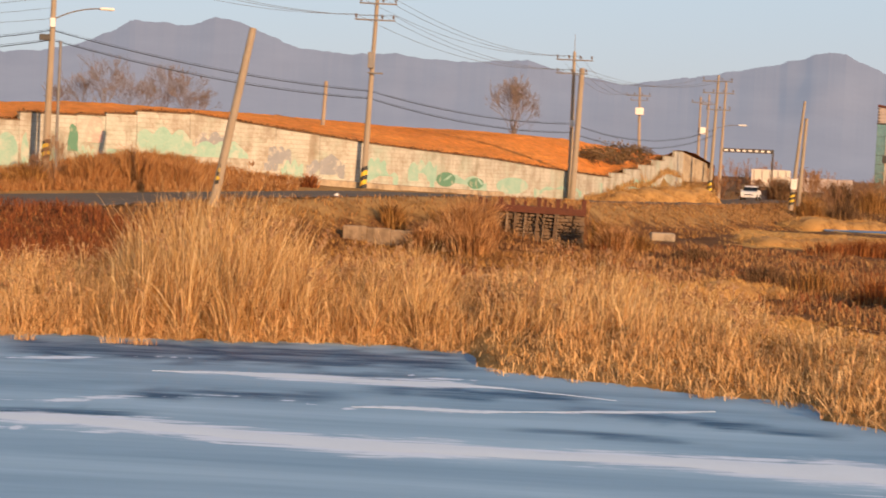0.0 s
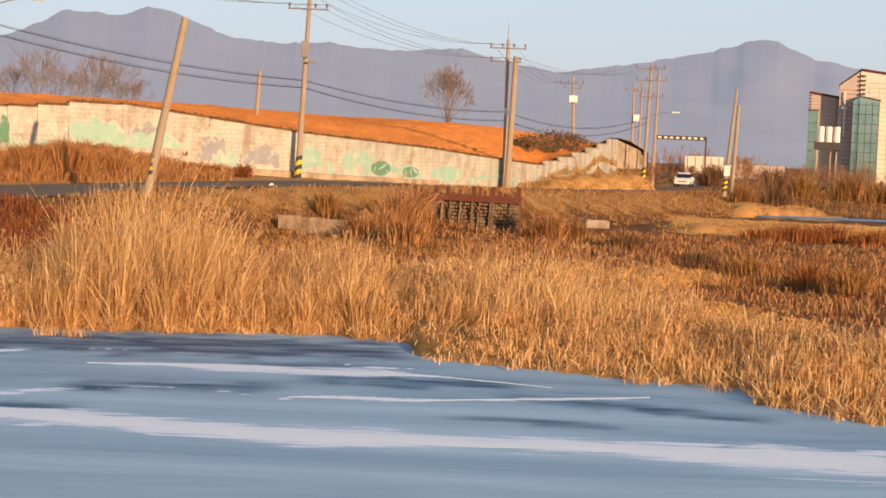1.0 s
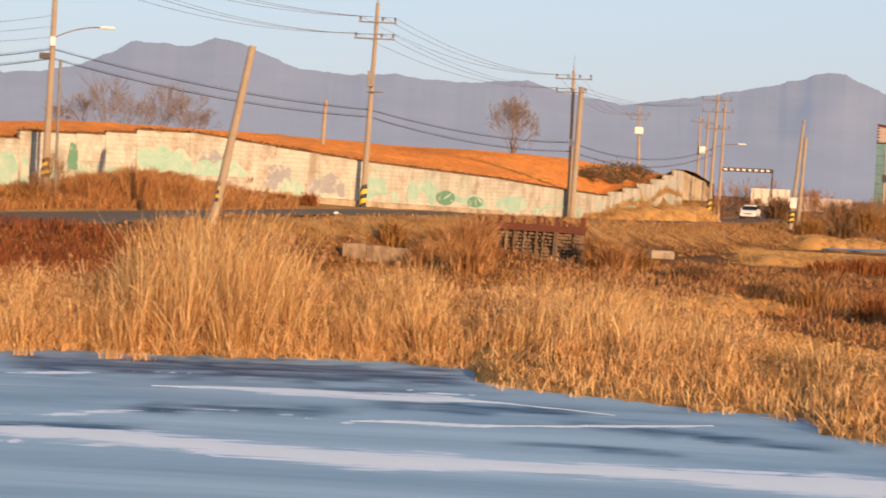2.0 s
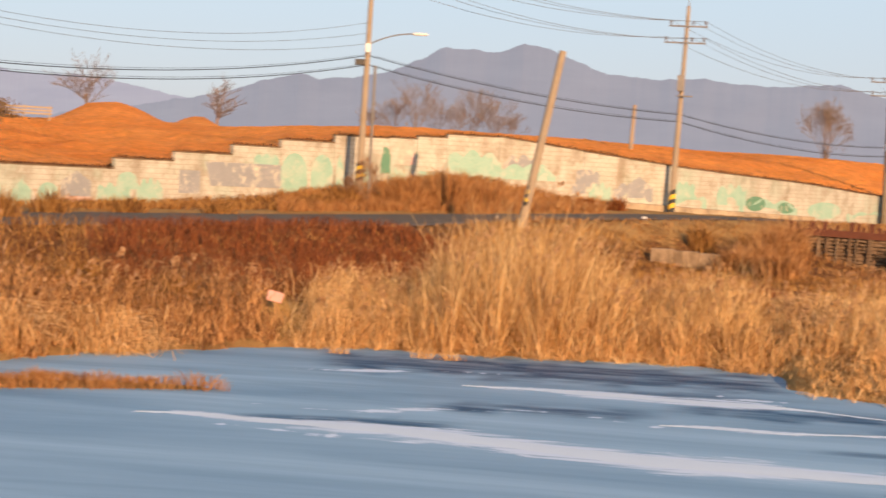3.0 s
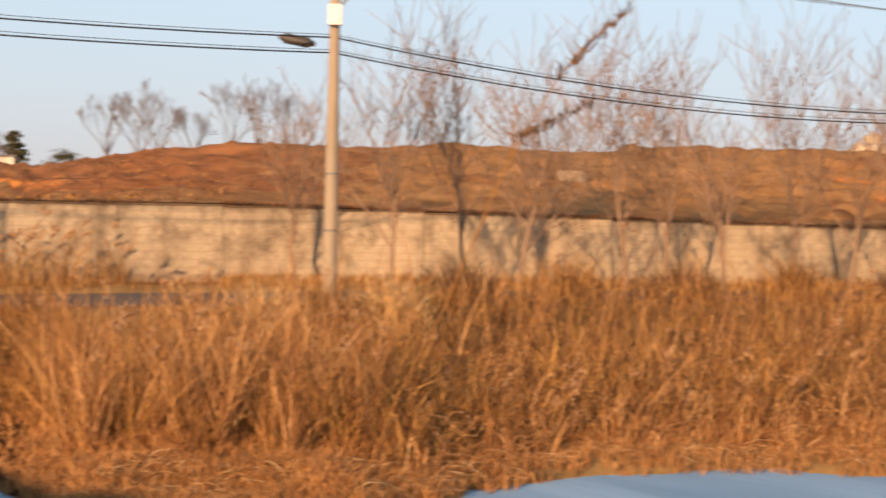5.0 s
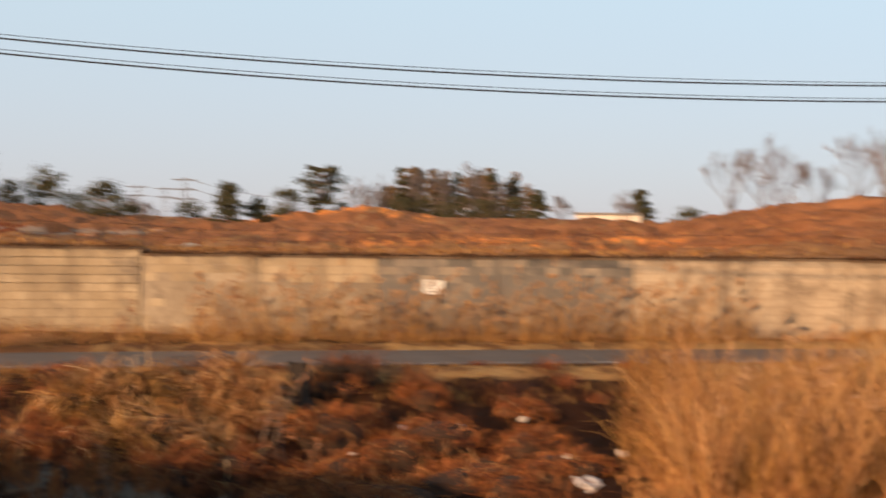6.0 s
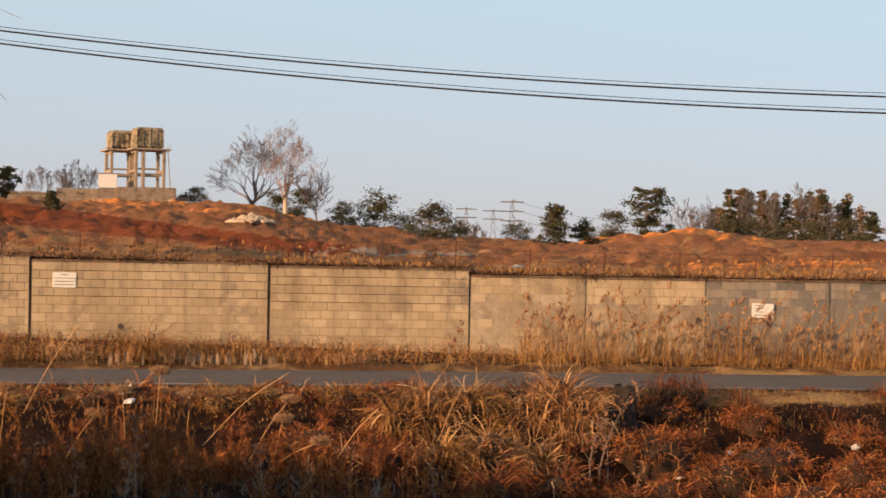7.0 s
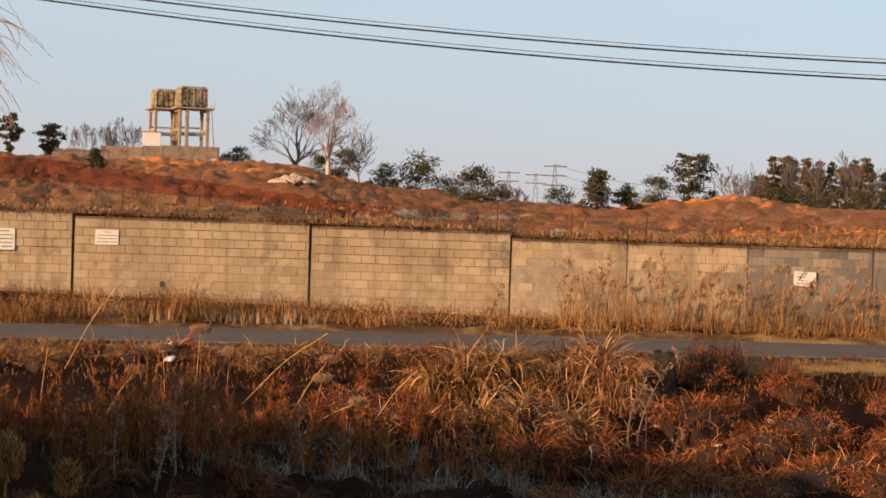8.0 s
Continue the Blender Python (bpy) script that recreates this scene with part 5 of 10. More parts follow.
def block_material():
    m = M_BLOCK.copy()
    m.name = "single_concrete_block"
    n, l = m.node_tree.nodes, m.node_tree.links
    info, cr, mixer = n.new("ShaderNodeObjectInfo"), n["Color Ramp"], n.new("ShaderNodeMix")
    old = cr.inputs[0].links[0].from_socket
    mixer.inputs[0].default_value = 0.2
    l.new(old, mixer.inputs[2])
    l.new(info.outputs["Random"], mixer.inputs[3])
    l.new(mixer.outputs[0], cr.inputs[0])
    place = n.new("ShaderNodeNewGeometry")
    for link in list(n["Texture Coordinate"].outputs["Object"].links):
        l.new(place.outputs["Position"], link.to_socket)
    return m


M_BLOCK_ONE = block_material()
M_BLOCK_MANY = material("joined_concrete_blocks", [(0.33, 0.245, 0.146), (0.46, 0.352, 0.218), (0.56, 0.445, 0.293)], 0.5, 0.95, 0.004, fine=40, island=0.2, dirt=((0.2, 0.16, 0.12), 1.1, 0.35))
M_BLOCK_GREY = material("stained_grey_blocks", [(0.13, 0.12, 0.105), (0.24, 0.205, 0.165), (0.36, 0.29, 0.21)], 0.6, 0.95, 0.004, fine=40, island=0.5, dirt=((0.4, 0.33, 0.24), 1.1, 0.35))
streaked(streaked(M_BLOCK_MANY, (0.17, 0.125, 0.08), 0.7, 1.3, 0.2), (0.29, 0.22, 0.14), 0.75, 0.4, 0.5)
streaked(M_BLOCK_GREY, (0.1, 0.09, 0.08), 0.6)
BV, BF = block_mesh("brick", 0.387, 0.223)
one = raw_mesh("brick", BV, BF, M_BLOCK_ONE)
half = raw_mesh("brick", BV * (0.48, 1, 1), BF, M_BLOCK_ONE)
singles, many, grey = [], [[], []], [[], []]
rng = np.random.RandomState(4)
for bay_i, (a0, a1) in enumerate(zip(JOINTS[2:], JOINTS[3:])):
    s0, s1 = s_of(a0) + 0.045, s_of(a1) - 0.045
    ztop = float(table((a0 + a1) / 2, WALL_TOP))
    full = a1 < -81
    for course in range(12):
        z = ztop - 0.118 - course * 0.236
        if z - 0.12 < float(table(a0, WALL_FOOT)) - 0.15:
            break
        s = s0 + 0.2
        first_half = course % 2 == 1
        while s - 0.194 < s1 - 0.07:
            wide = 0.388
            if first_half:
                wide, s, first_half = 0.186, s - 0.1, False
            if s + wide / 2 > s1:
                wide = s1 - (s - wide / 2)
                if wide < 0.06:
                    break
                s = s1 - wide / 2
            keep = full or course < 2 or (course == 2 and rng.rand() < 0.6) or rng.rand() < 0.05 + 0.16 * (course > 6)
            proud = 0.03 if (full and course < 4) else (-0.004 if full and course > 5 else 0.0)
            if keep:
                m = wall_pose(s, z, proud + rng.uniform(-0.003, 0.003) + 0.003)
                if -95.8 < a0 < -82.5 and len(singles) < 300 and (course < 9):
                    ob = new("brick", one if wide > 0.3 else half)
                    ob.matrix_world = m @ Matrix.Diagonal((wide / (0.387 if wide > 0.3 else 0.186), 1, 1, 1))
                    ob.parent = wall_west
                    singles.append(ob)
                else:
                    pool = grey if a0 > -75 else many
                    v = BV * (wide / 0.388, 1, 1)
                    v = v @ np.array(m.to_3x3()).T + np.array(m.translation)
                    pool[1].append(BF + 8 * len(pool[0]))
                    pool[0].append(v)
            s += wide / 2 + 0.01 + 0.195
for pool, mat in ((many, M_BLOCK_MANY), (grey, M_BLOCK_GREY)):
    ob = part("bricks", raw_mesh("bricks", np.vstack(pool[0]), np.vstack(pool[1]), mat), mat, wall_west)
    tagged(ob, "rows of weathered concrete blocks", kind="stuff")


# painted shapes on the mural wall, each a thin layer on the plaster
def painted(az0, az1, z0, z1, mat, shape="box", name="painted_patch"):
    s0, s1 = s_of(az0), s_of(az1)
    sm, w, h = (s0 + s1) / 2, (s1 - s0), z1 - z0
    if shape == "round":
        o = [(w / 2 * math.cos(a), h / 2 + h / 2 * math.sin(a)) for a in np.linspace(0, math.tau, 20, endpoint=False)]
    elif shape == "hills":
        o = [(-w / 2, 0), (w / 2, 0)] + [(w / 2 - w * k / 24, h * (0.5 + 0.3 * abs(math.sin(math.pi * (k / 24 * (2.2 + abs(az0) % 1.5)) + az0)) + 0.2 * math.sin(math.pi * k / 24))) for k in range(25)]
    elif shape == "arch":
        o = [(-w / 2, 0), (w / 2, 0)] + [(w / 2 * math.cos(a), h * 0.55 + h * 0.45 * math.sin(a)) for a in np.linspace(0, math.pi, 11)]
    elif shape == "roof":
        o = [(-w * 0.42, 0), (w / 2, 0), (w / 2 - w * 0.02, h), (-w / 2, h)]
    elif shape == "gable":
        o = [(-w / 2, 0), (w / 2, 0), (w / 2, h * 0.6), (0, h), (-w / 2, h * 0.6)]
    else:
        o = [(-w / 2, 0), (w / 2, 0), (w / 2, h), (-w / 2, h)]
    bm = bmesh.new()
    verts = []
    for x, z in o:
        p = wall_at(sm + x, 0.012)
        verts.append(bm.verts.new((p[0], p[1], z0 + z)))
    fan = bm.faces.new(verts)
    got = bmesh.ops.extrude_face_region(bm, geom=[fan])
    p = wall_at(sm, 0.0)
    bmesh.ops.translate(bm, vec=(-p[3] * 0.009, p[2] * 0.009, 0), verts=[g for g in got["geom"] if isinstance(g, bmesh.types.BMVert)])
    bmesh.ops.recalc_face_normals(bm, faces=bm.faces)
    part(name, bm, mat, wall_mural)


for row in ((-38.7, -36.9, -0.4, 0.35, M_MINT, "hills"), (-37.0, -35.2, 0.55, 1.85, M_GREENPAINT, "round"), (-36.9, -34.9, -0.3, 0.6, M_MINT, "hills"), (-33.9, -32.7, 0.4, 1.6, M_GREENPAINT, "round"), (-34.8, -32.6, -0.3, 0.4, M_MINT, "hills"),
            (-32.1, -31.4, -0.2, 1.85, M_TEAL, "box"), (-31.3, -30.2, -0.2, 1.3, M_MINT, "hills"), (-29.9, -27.4, -0.2, 1.0, M_MINT, "arch"), (-27.3, -26.6, -0.2, 1.7, M_TEAL, "box"), (-26.5, -24.4, -0.2, 1.05, M_MINT, "arch"),
            (-24.3, -23.5, 0.0, 0.9, M_MINT, "hills"), (-23.2, -22.6, 0.0, 1.2, M_MINT, "gable"), (-21.7, -20.8, 0.5, 1.65, M_GREYPAINT, "gable"), (-21.7, -20.7, 0.05, 0.6, M_PINKPAINT, "round"), (-19.4, -18.6, 0.2, 1.5, M_MINT, "hills"),
            (-18.1, -17.45, 0.8, 1.9, M_GREYPAINT, "box"), (-17.3, -14.9, 1.2, 2.35, M_GREYPAINT, "roof"), (-15.8, -15.0, 2.3, 2.9, M_MINT, "hills"), (-14.95, -14.1, 0.7, 3.0, M_MINT, "arch"), (-14.0, -13.3, 0.9, 3.0, M_MINT, "arch"),
            (-11.95, -11.5, 2.2, 3.6, M_GREENPAINT, "arch"), (-11.5, -11.0, 1.2, 2.6, M_MINT, "hills"), (-11.25, -10.75, 2.7, 4.0, M_PINKPAINT, "arch"), (-10.6, -9.9, 1.2, 2.4, M_MINT, "box"), (-9.6, -8.2, 2.0, 3.4, M_MINT, "hills"),
            (-8.0, -6.4, 2.2, 3.1, M_MINT, "hills"), (-6.3, -5.3, 1.6, 3.0, M_GREYPAINT, "hills"), (-4.4, -3.2, 1.3, 2.4, M_GREYPAINT, "hills"), (-1.2, -0.3, 1.3, 2.6, M_MINT, "hills"),
            (-38.6, -37.2, 0.3, 1.5, M_MINT, "hills"), (-35.1, -33.9, 0.2, 1.2, M_MINT, "arch"), (-30.2, -28.6, 0.5, 1.5, M_MINT, "hills"), (-25.9, -24.6, 0.6, 1.4, M_GREENPAINT, "round"), (-22.4, -21.8, 0.1, 1.1, M_MINT, "arch"), (-20.6, -19.6, 0.3, 1.2, M_MINT, "hills"), (-13.2, -12.7, 1.2, 3.2, M_MINT, "arch"), (-12.6, -12.0, 1.5, 2.8, M_MINT, "hills"), (-5.2, -4.5, 0.9, 2.3, M_MINT, "hills"), (-2.7, -1.5, 0.9, 1.9, M_MINT, "hills"),
            (-9.7, -8.0, 2.3, 3.7, M_MINT, "hills"), (-7.9, -6.9, 2.6, 3.6, M_GREYPAINT, "hills"), (-6.9, -5.9, 2.2, 3.2, M_MINT, "arch"), (-5.7, -4.9, 2.0, 3.0, M_GREYPAINT, "hills"), (-4.0, -3.3, 1.5, 2.7, M_GREYPAINT, "gable"), (-2.6, -1.9, 1.6, 2.6, M_MINT, "hills"), (-0.3, 0.3, 1.0, 1.9, M_GREENPAINT, "round"), (0.7, 1.2, 0.9, 1.6, M_GREENPAINT, "round"), (-20.0, -19.4, 0.9, 1.7, M_MINT, "arch"), (-29.6, -27.5, 0.6, 1.5, M_MINT, "arch"), (-0.5, 1.3, 0.5, 1.8, M_MINT, "hills"), (1.6, 2.6, 0.6, 1.7, M_MINT, "round"), (2.8, 4.3, 0.4, 1.2, M_MINT, "hills"), (4.85, 5.6, 0.5, 1.5, M_MINT, "box"), (5.8, 6.5, 1.0, 1.9, M_MINT, "hills")):
    painted(*row)
# plain cement plinth along the foot of the painted bays
for a0, a1 in ((-4.6, -2.6), (-2.58, -0.4), (-0.38, 1.8)):
    s0, s1 = s_of(a0), s_of(a1)
    bm = bmesh.new()
    rows = []
    for k in range(6):
        s = s0 + (s1 - s0) * k / 5
        f = float(table(az_of(s), WALL_FOOT))
        a, b = wall_at(s, 0.16), wall_at(s, 0.02)
        rows.append([bm.verts.new((a[0], a[1], f - 0.4)), bm.verts.new((a[0], a[1], f + 0.34)), bm.verts.new((b[0], b[1], f + 0.38)), bm.verts.new((b[0], b[1], f - 0.4))])
    for p, q in zip(rows, rows[1:]):
        for i in range(4):
            bm.faces.new((p[i], p[(i + 1) % 4], q[(i + 1) % 4], q[i]))
    bm.faces.new(rows[0][::-1])
    bm.faces.new(rows[-1])
    bmesh.ops.recalc_face_normals(bm, faces=bm.faces)
    part("plinth", bm, M_RENDER, wall_mural, "plain cement plinth")


def wall_sign(az, z, wide, high, rows, tilt=0.0):
    """A white notice board on the wall with bars of print."""
    ob = thing("notice_board", wall_pose(s_of(az), z, 0.05) @ pose(0, 0, 0, 0, tilt, 0), "white notice board with dark print fixed to the block wall", "sign", "notice boards on the wall")
    part("board", bm_box(-wide / 2, -0.02, -high / 2, wide / 2, 0.02, high / 2, 0.004), M_SIGN, ob)
    for k, (x0, x1) in enumerate(rows):
        z1 = high / 2 - high * (k + 0.7) / (len(rows) + 0.6)
        part("print_line", bm_box(x0 * wide - wide / 2, -0.026, z1 - high * 0.022, x1 * wide - wide / 2, -0.018, z1 + high * 0.022), M_PRINT, ob)
    return ob


wall_sign(-94.72, 2.06, 0.64, 0.42, ((0.35, 0.65), (0.08, 0.92), (0.08, 0.9), (0.06, 0.94)))
wall_sign(-97.9, 1.93, 0.72, 0.6, ((0.2, 0.8), (0.06, 0.92), (0.3, 0.9), (0.06, 0.9), (0.5, 0.9)))
wall_sign(-72.9, 1.48, 0.62, 0.42, ((0.1, 0.6), (0.1, 0.55), (0.1, 0.5), (0.1, 0.9)), 2)
# a solid dark plug stands for the hole's shaded inside
hole = part("hole_plug", bm_tube((0, 0, 0), (0, 0.14, 0), 0.085, 0.06, 6), M_DARKMETAL, wall_west, "dark plug shown as a knocked-out hole")
hole.matrix_world = wall_pose(s_of(-92.99), 0.8, 0.02)


# ---- utility poles ----
def pole_thing(az, d, foot, top_az, top, label, base_r=0.19, tip_r=0.1, name="utility_pole", group="utility poles along the road", mat=None):
    a, b = spot(az, d, foot - 0.5), spot(top_az, d, top)
    ob = thing(name, Matrix.Translation(a), label, "utility pole", group)
    ob["reach"] = (b - a).length
    part("shaft", bm_tube((0, 0, 0), b - a, base_r, tip_r, 14), mat or M_CONCRETE, ob)
    del ob["reach"]
    return ob, a, b


def on_pole(a, b, z):
    t = (z - a.z) / (b.z - a.z)
    return a.lerp(b, t), 0.19 + (0.1 - 0.19) * t


def across(az):
    """The sideways direction as seen from the pond."""
    return Vector((math.cos(radians(az)), -math.sin(radians(az)), 0))


def cross_arm(ob, a, b, z, az, left, right, tall=0.09, pins=3):
    p, r = on_pole(a, b, z)
    side, back = across(az), Vector((math.sin(radians(az)), math.cos(radians(az)), 0))
    m = Matrix((side, back, Vector((0, 0, 1)))).transposed().to_4x4()
    m.translation = p - a - back * (r + 0.05)
    bm = bm_box(-left, -0.05, -tall / 2, right, 0.05, tall / 2, 0.01)
    bmesh.ops.transform(bm, matrix=m, verts=bm.verts)
    arm = part("cross_arm", bm, M_STEEL, ob)
    spots = []
    for k in range(pins):
        x = -left + 0.1 + (left + right - 0.2) * k / max(1, pins - 1)
        if abs(x) < 0.2 and pins > 2:
            x = 0.35
        bm = bm_tube((x, 0, 0.04), (x, 0, 0.12), 0.03, 0.03, 6)
        for q in range(3):
            bm_tube((x, 0, 0.12 + 0.07 * q), (x, 0, 0.18 + 0.07 * q), 0.085, 0.05, 8, bm)
        bmesh.ops.transform(bm, matrix=m, verts=bm.verts)
        part("insulator", bm, M_PORCELAIN, arm)
        spots.append(Matrix.Translation(a) @ m @ Vector((x, 0, 0.3)))
    return spots


def warning_band(ob, a, b, z0, z1):
    """Slanting yellow and black stripes round the pole."""
    n = 5
    for k in range(n):
        za, zb = z0 + (z1 - z0) * k / n, z0 + (z1 - z0) * (k + 1) / n
        p, r = on_pole(a, b, za)
        q, r2 = on_pole(a, b, zb)
        bm = bm_tube(p - a, q - a, r + 0.02, r2 + 0.02, 14)
        bmesh.ops.delete(bm, geom=[f for f in bm.faces if len(f.verts) > 4], context="FACES")
        slope = 0.5 * (zb - za)
        for v in bm.verts:
            v.co.z += slope * math.sin(math.atan2(v.co.y - (p - a).y, v.co.x - (p - a).x) + 2.2)
        part("warning_stripe", bm, M_YELLOW if k % 2 else M_BLACK, ob, "yellow stripe" if k % 2 else "black stripe")


def pole_box(ob, a, b, z, az, wide, high, deep, mat, dx=0.0, label=""):
    p, r = on_pole(a, b, z)
    side, back = across(az), Vector((math.sin(radians(az)), math.cos(radians(az)), 0))
    m = Matrix((side, back, Vector((0, 0, 1)))).transposed().to_4x4()
    m.translation = p - a
    bm = bm_box(dx - wide / 2, -r - deep, -high / 2, dx + wide / 2, -r + 0.02, high / 2, 0.02)
    bmesh.ops.transform(bm, matrix=m, verts=bm.verts)
    return part("equipment_box", bm, mat, ob, label)


def street_arm(ob, a, b, z, az, reach, rise, label="street lamp arm"):
    """A curved lamp arm with a cobra-head lamp."""
    p, r = on_pole(a, b, z)
    side = across(az)
    pts = [p - a + side * (reach * t) + Vector((0, 0, rise * (1 - (1 - t) ** 2))) for t in np.linspace(0, 1, 9)]
    arm = part("lamp_arm", strand_mesh("lamp_arm", [tuple(q) for q in pts], 0.035, M_STEEL, 6), M_STEEL, ob)
    e = pts[-1]
    sg = 1 if reach > 0 else -1
    bm = bm_box(-0.1, -0.13, -0.07, 0.62, 0.13, 0.07, 0.05)
    bmesh.ops.transform(bm, matrix=Matrix.Translation(e) @ Matrix((side * sg, side.cross(Vector((0, 0, 1))), Vector((0, 0, 1)))).transposed().to_4x4(), verts=bm.verts)
    part("lamp_head", bm, M_WHITE, arm, "pale lamp head")


def wire(p, q, sag, radius, mat, name="overhead_wire", label="overhead wire sagging between poles", n=28):
    p, q = Vector(p), Vector(q)
    pts = []
    for t in np.linspace(0, 1, n):
        w = p.lerp(q, t)
        w.z -= sag * 4 * t * (1 - t)
        pts.append(tuple(w))
    tagged(new(name, strand_mesh(name, pts, radius, mat, 4)), label, "wire", "overhead wires")


TALL = "tall tapered concrete utility pole"
# a pole out of view to the south, that carries the cables on
pl, la, lb = pole_thing(-116.3, 49.6, 0.2, -116.3, 11.5, TALL)
pd, da, db = pole_thing(-56.6, 45.0, 0.0, -56.56, 10.4, TALL + " with a lamp box near the road")
pole_box(pd, da, db, 7.14, -56.6, 0.34, 0.52, 0.2, M_WHITE, label="white metal box")
street_arm(pd, da, db, 7.2, -56.6, 1.6, 1.1)
for z in (1.8, 3.2):
    p, r = on_pole(da, db, z)
    part("steel_strap", bm_tube(p - da, p - da + Vector((0, 0, 0.06)), r + 0.015, r + 0.015, 14), M_STEEL, pd)
splice = thing("cable_closure", Matrix.Translation(spot(-57.75, 45.2, 6.52)), "dark cable closure hanging on the cable by the pole", "cable closure")
part("body", bm_tube(Vector((-0.2, -0.24, 0.06)), Vector((0.2, 0.24, -0.06)), 0.13, 0.13, 10), M_DARKMETAL, splice)
for e in (-1, 1):
    part("end_cap", bm_tube(Vector((0.2, 0.24, -0.06)) * e, Vector((0.29, 0.35, -0.09)) * e, 0.1, 0.05, 10), M_DARKMETAL, splice)

pc, ca, cb = pole_thing(-31.95, 64, -0.1, -31.65, 9.6, TALL + " with a pale equipment box")
c_pins = cross_arm(pc, ca, cb, 8.4, -31.9, 1.5, 1.5, 0.14, 4)
pole_box(pc, ca, cb, 4.15, -31.9, 0.62, 0.95, 0.5, M_WHITE, -0.1, "cream equipment box")
pole_box(pc, ca, cb, 3.1, -31.9, 0.4, 0.6, 0.3, M_WHITE, 0.0, "small grey box")
warning_band(pc, ca, cb, 0.1, 1.5)
ps, sa_, sb_ = pole_thing(-31.13, 64.5, -0.1, -31.08, 4.9, "slim grey steel post beside the utility pole", 0.12, 0.1, "steel_post", "slim posts", M_STEEL)

pa, aa, ab = pole_thing(-12.47, 91, 0.91, -12.33, 13.61, TALL + " with a street lamp and striped band")
a_pins = cross_arm(pa, aa, ab, 12.87, -12.4, 1.27, 1.27, 0.1, 3)
a_low = cross_arm(pa, aa, ab, 11.92, -12.4, 1.27, 1.27, 0.1, 3)
pole_box(pa, aa, ab, 8.42, -12.4, 0.24, 0.45, 0.16, M_WHITE, label="white meter box")
pole_box(pa, aa, ab, 7.68, -12.4, 0.5, 0.3, 0.3, M_DARKMETAL, -0.35, "dark cable clamp")
street_arm(pa, aa, ab, 8.58, -12.4, 2.33, 0.66)
warning_band(pa, aa, ab, 1.71, 2.66)
pole_thing(-12.15, 90.5, 0.91, -12.13, 7.53, "slim pale steel post beside the utility pole", 0.08, 0.07, "steel_post", "slim posts", M_STEEL)

pn, na, nb = pole_thing(-7.42, 78, -0.4, -6.24, 7.85, "leaning concrete utility pole with a striped band and no wires", 0.2, 0.15)
warning_band(pn, na, nb, 1.1, 1.95)

pb, ba, bb = pole_thing(-2.61, 103, 0.54, -2.39, 12.39, TALL + " with two cross arms")
b_pins = cross_arm(pb, ba, bb, 11.26, -2.4, 1.0, 1.15, 0.08, 3)
b_low = cross_arm(pb, ba, bb, 10.33, -2.4, 1.2, 1.1, 0.08, 3)
pole_box(pb, ba, bb, 8.06, -2.5, 0.35, 0.9, 0.3, M_STEEL, -0.1, "grey cable box")
pole_box(pb, ba, bb, 7.34, -2.5, 0.9, 0.08, 0.2, M_STEEL, 0.2, "short steel bracket")
warning_band(pb, ba, bb, 0.7, 1.98)
part("lightning_rod", bm_tube(bb - ba, bb - ba + Vector((0.05, 0, 0.8)), 0.03, 0.01, 6), M_STEEL, pb)

pole_thing(-3.98, 132, 3.6, -3.9, 7.95, "short concrete pole standing on the clay behind the wall", 0.16, 0.13)

p1, a1, b1 = pole_thing(3.92, 128, 0.06, 3.86, 10.67, TALL + " with a cross arm and lightning rod")
pin1 = cross_arm(p1, a1, b1, 10.06, 3.86, 1.27, 1.32, 0.08, 4)
part("lightning_rod", bm_tube(b1 - a1, b1 - a1 + Vector((0, 0, 1.2)), 0.03, 0.01, 6), M_STEEL, p1)
pole_box(p1, a1, b1, 5.59, 3.9, 0.3, 0.5, 0.3, M_WHITE, label="white insulator box")
p2, a2, b2 = pole_thing(4.0, 127, 0.03, 4.13, 9.47, TALL + " standing close beside another pole", 0.22, 0.18)
pin2 = cross_arm(p2, a2, b2, 9.07, 4.1, 1.8, 0.4, 0.08, 3)

pe, ea, eb = pole_thing(6.03, 200, 4.4, 5.95, 11.6, TALL + " with a transformer beyond the clay field")
pine_ = cross_arm(pe, ea, eb, 10.7, 6.0, 1.5, 1.2, 0.1, 4)
cross_arm(pe, ea, eb, 10.2, 6.0, 1.0, 0.9, 0.08, 2)
pole_box(pe, ea, eb, 9.0, 6.0, 0.9, 0.75, 0.5, M_WHITE, label="white transformer cans")

pg, ga, gb = pole_thing(8.27, 165, 0.0, 8.38, 11.4, TALL + " with three cross arms")
pin3 = cross_arm(pg, ga, gb, 10.85, 8.3, 1.4, 1.3, 0.09, 3)
cross_arm(pg, ga, gb, 9.8, 8.3, 1.3, 1.5, 0.09, 4)
cross_arm(pg, ga, gb, 8.3, 8.3, 0.9, 1.3, 0.09, 3)
street_arm(pg, ga, gb, 6.6, 8.3, 2.2, 0.4)
warning_band(pg, ga, gb, 0.7, 1.9)
p4, a4, b4 = pole_thing(7.87, 210, 2.0, 7.86, 11.3, TALL + " farther down the road")
cross_arm(p4, a4, b4, 10.6, 7.9, 1.0, 1.0, 0.09, 3)
p5, a5, b5 = pole_thing(8.56, 190, 0.5, 8.62, 12.0, TALL + " farther down the road")
pole_box(p4, a4, b4, 7.4, 7.9, 0.7, 0.8, 0.5, M_WHITE, 0.4, "white transformer can")
p6, a6, b6 = pole_thing(8.08, 225, 1.0, 8.12, 12.2, TALL + " farther down the road")
cross_arm(p6, a6, b6, 11.0, 8.1, 0.9, 0.9, 0.09, 3)
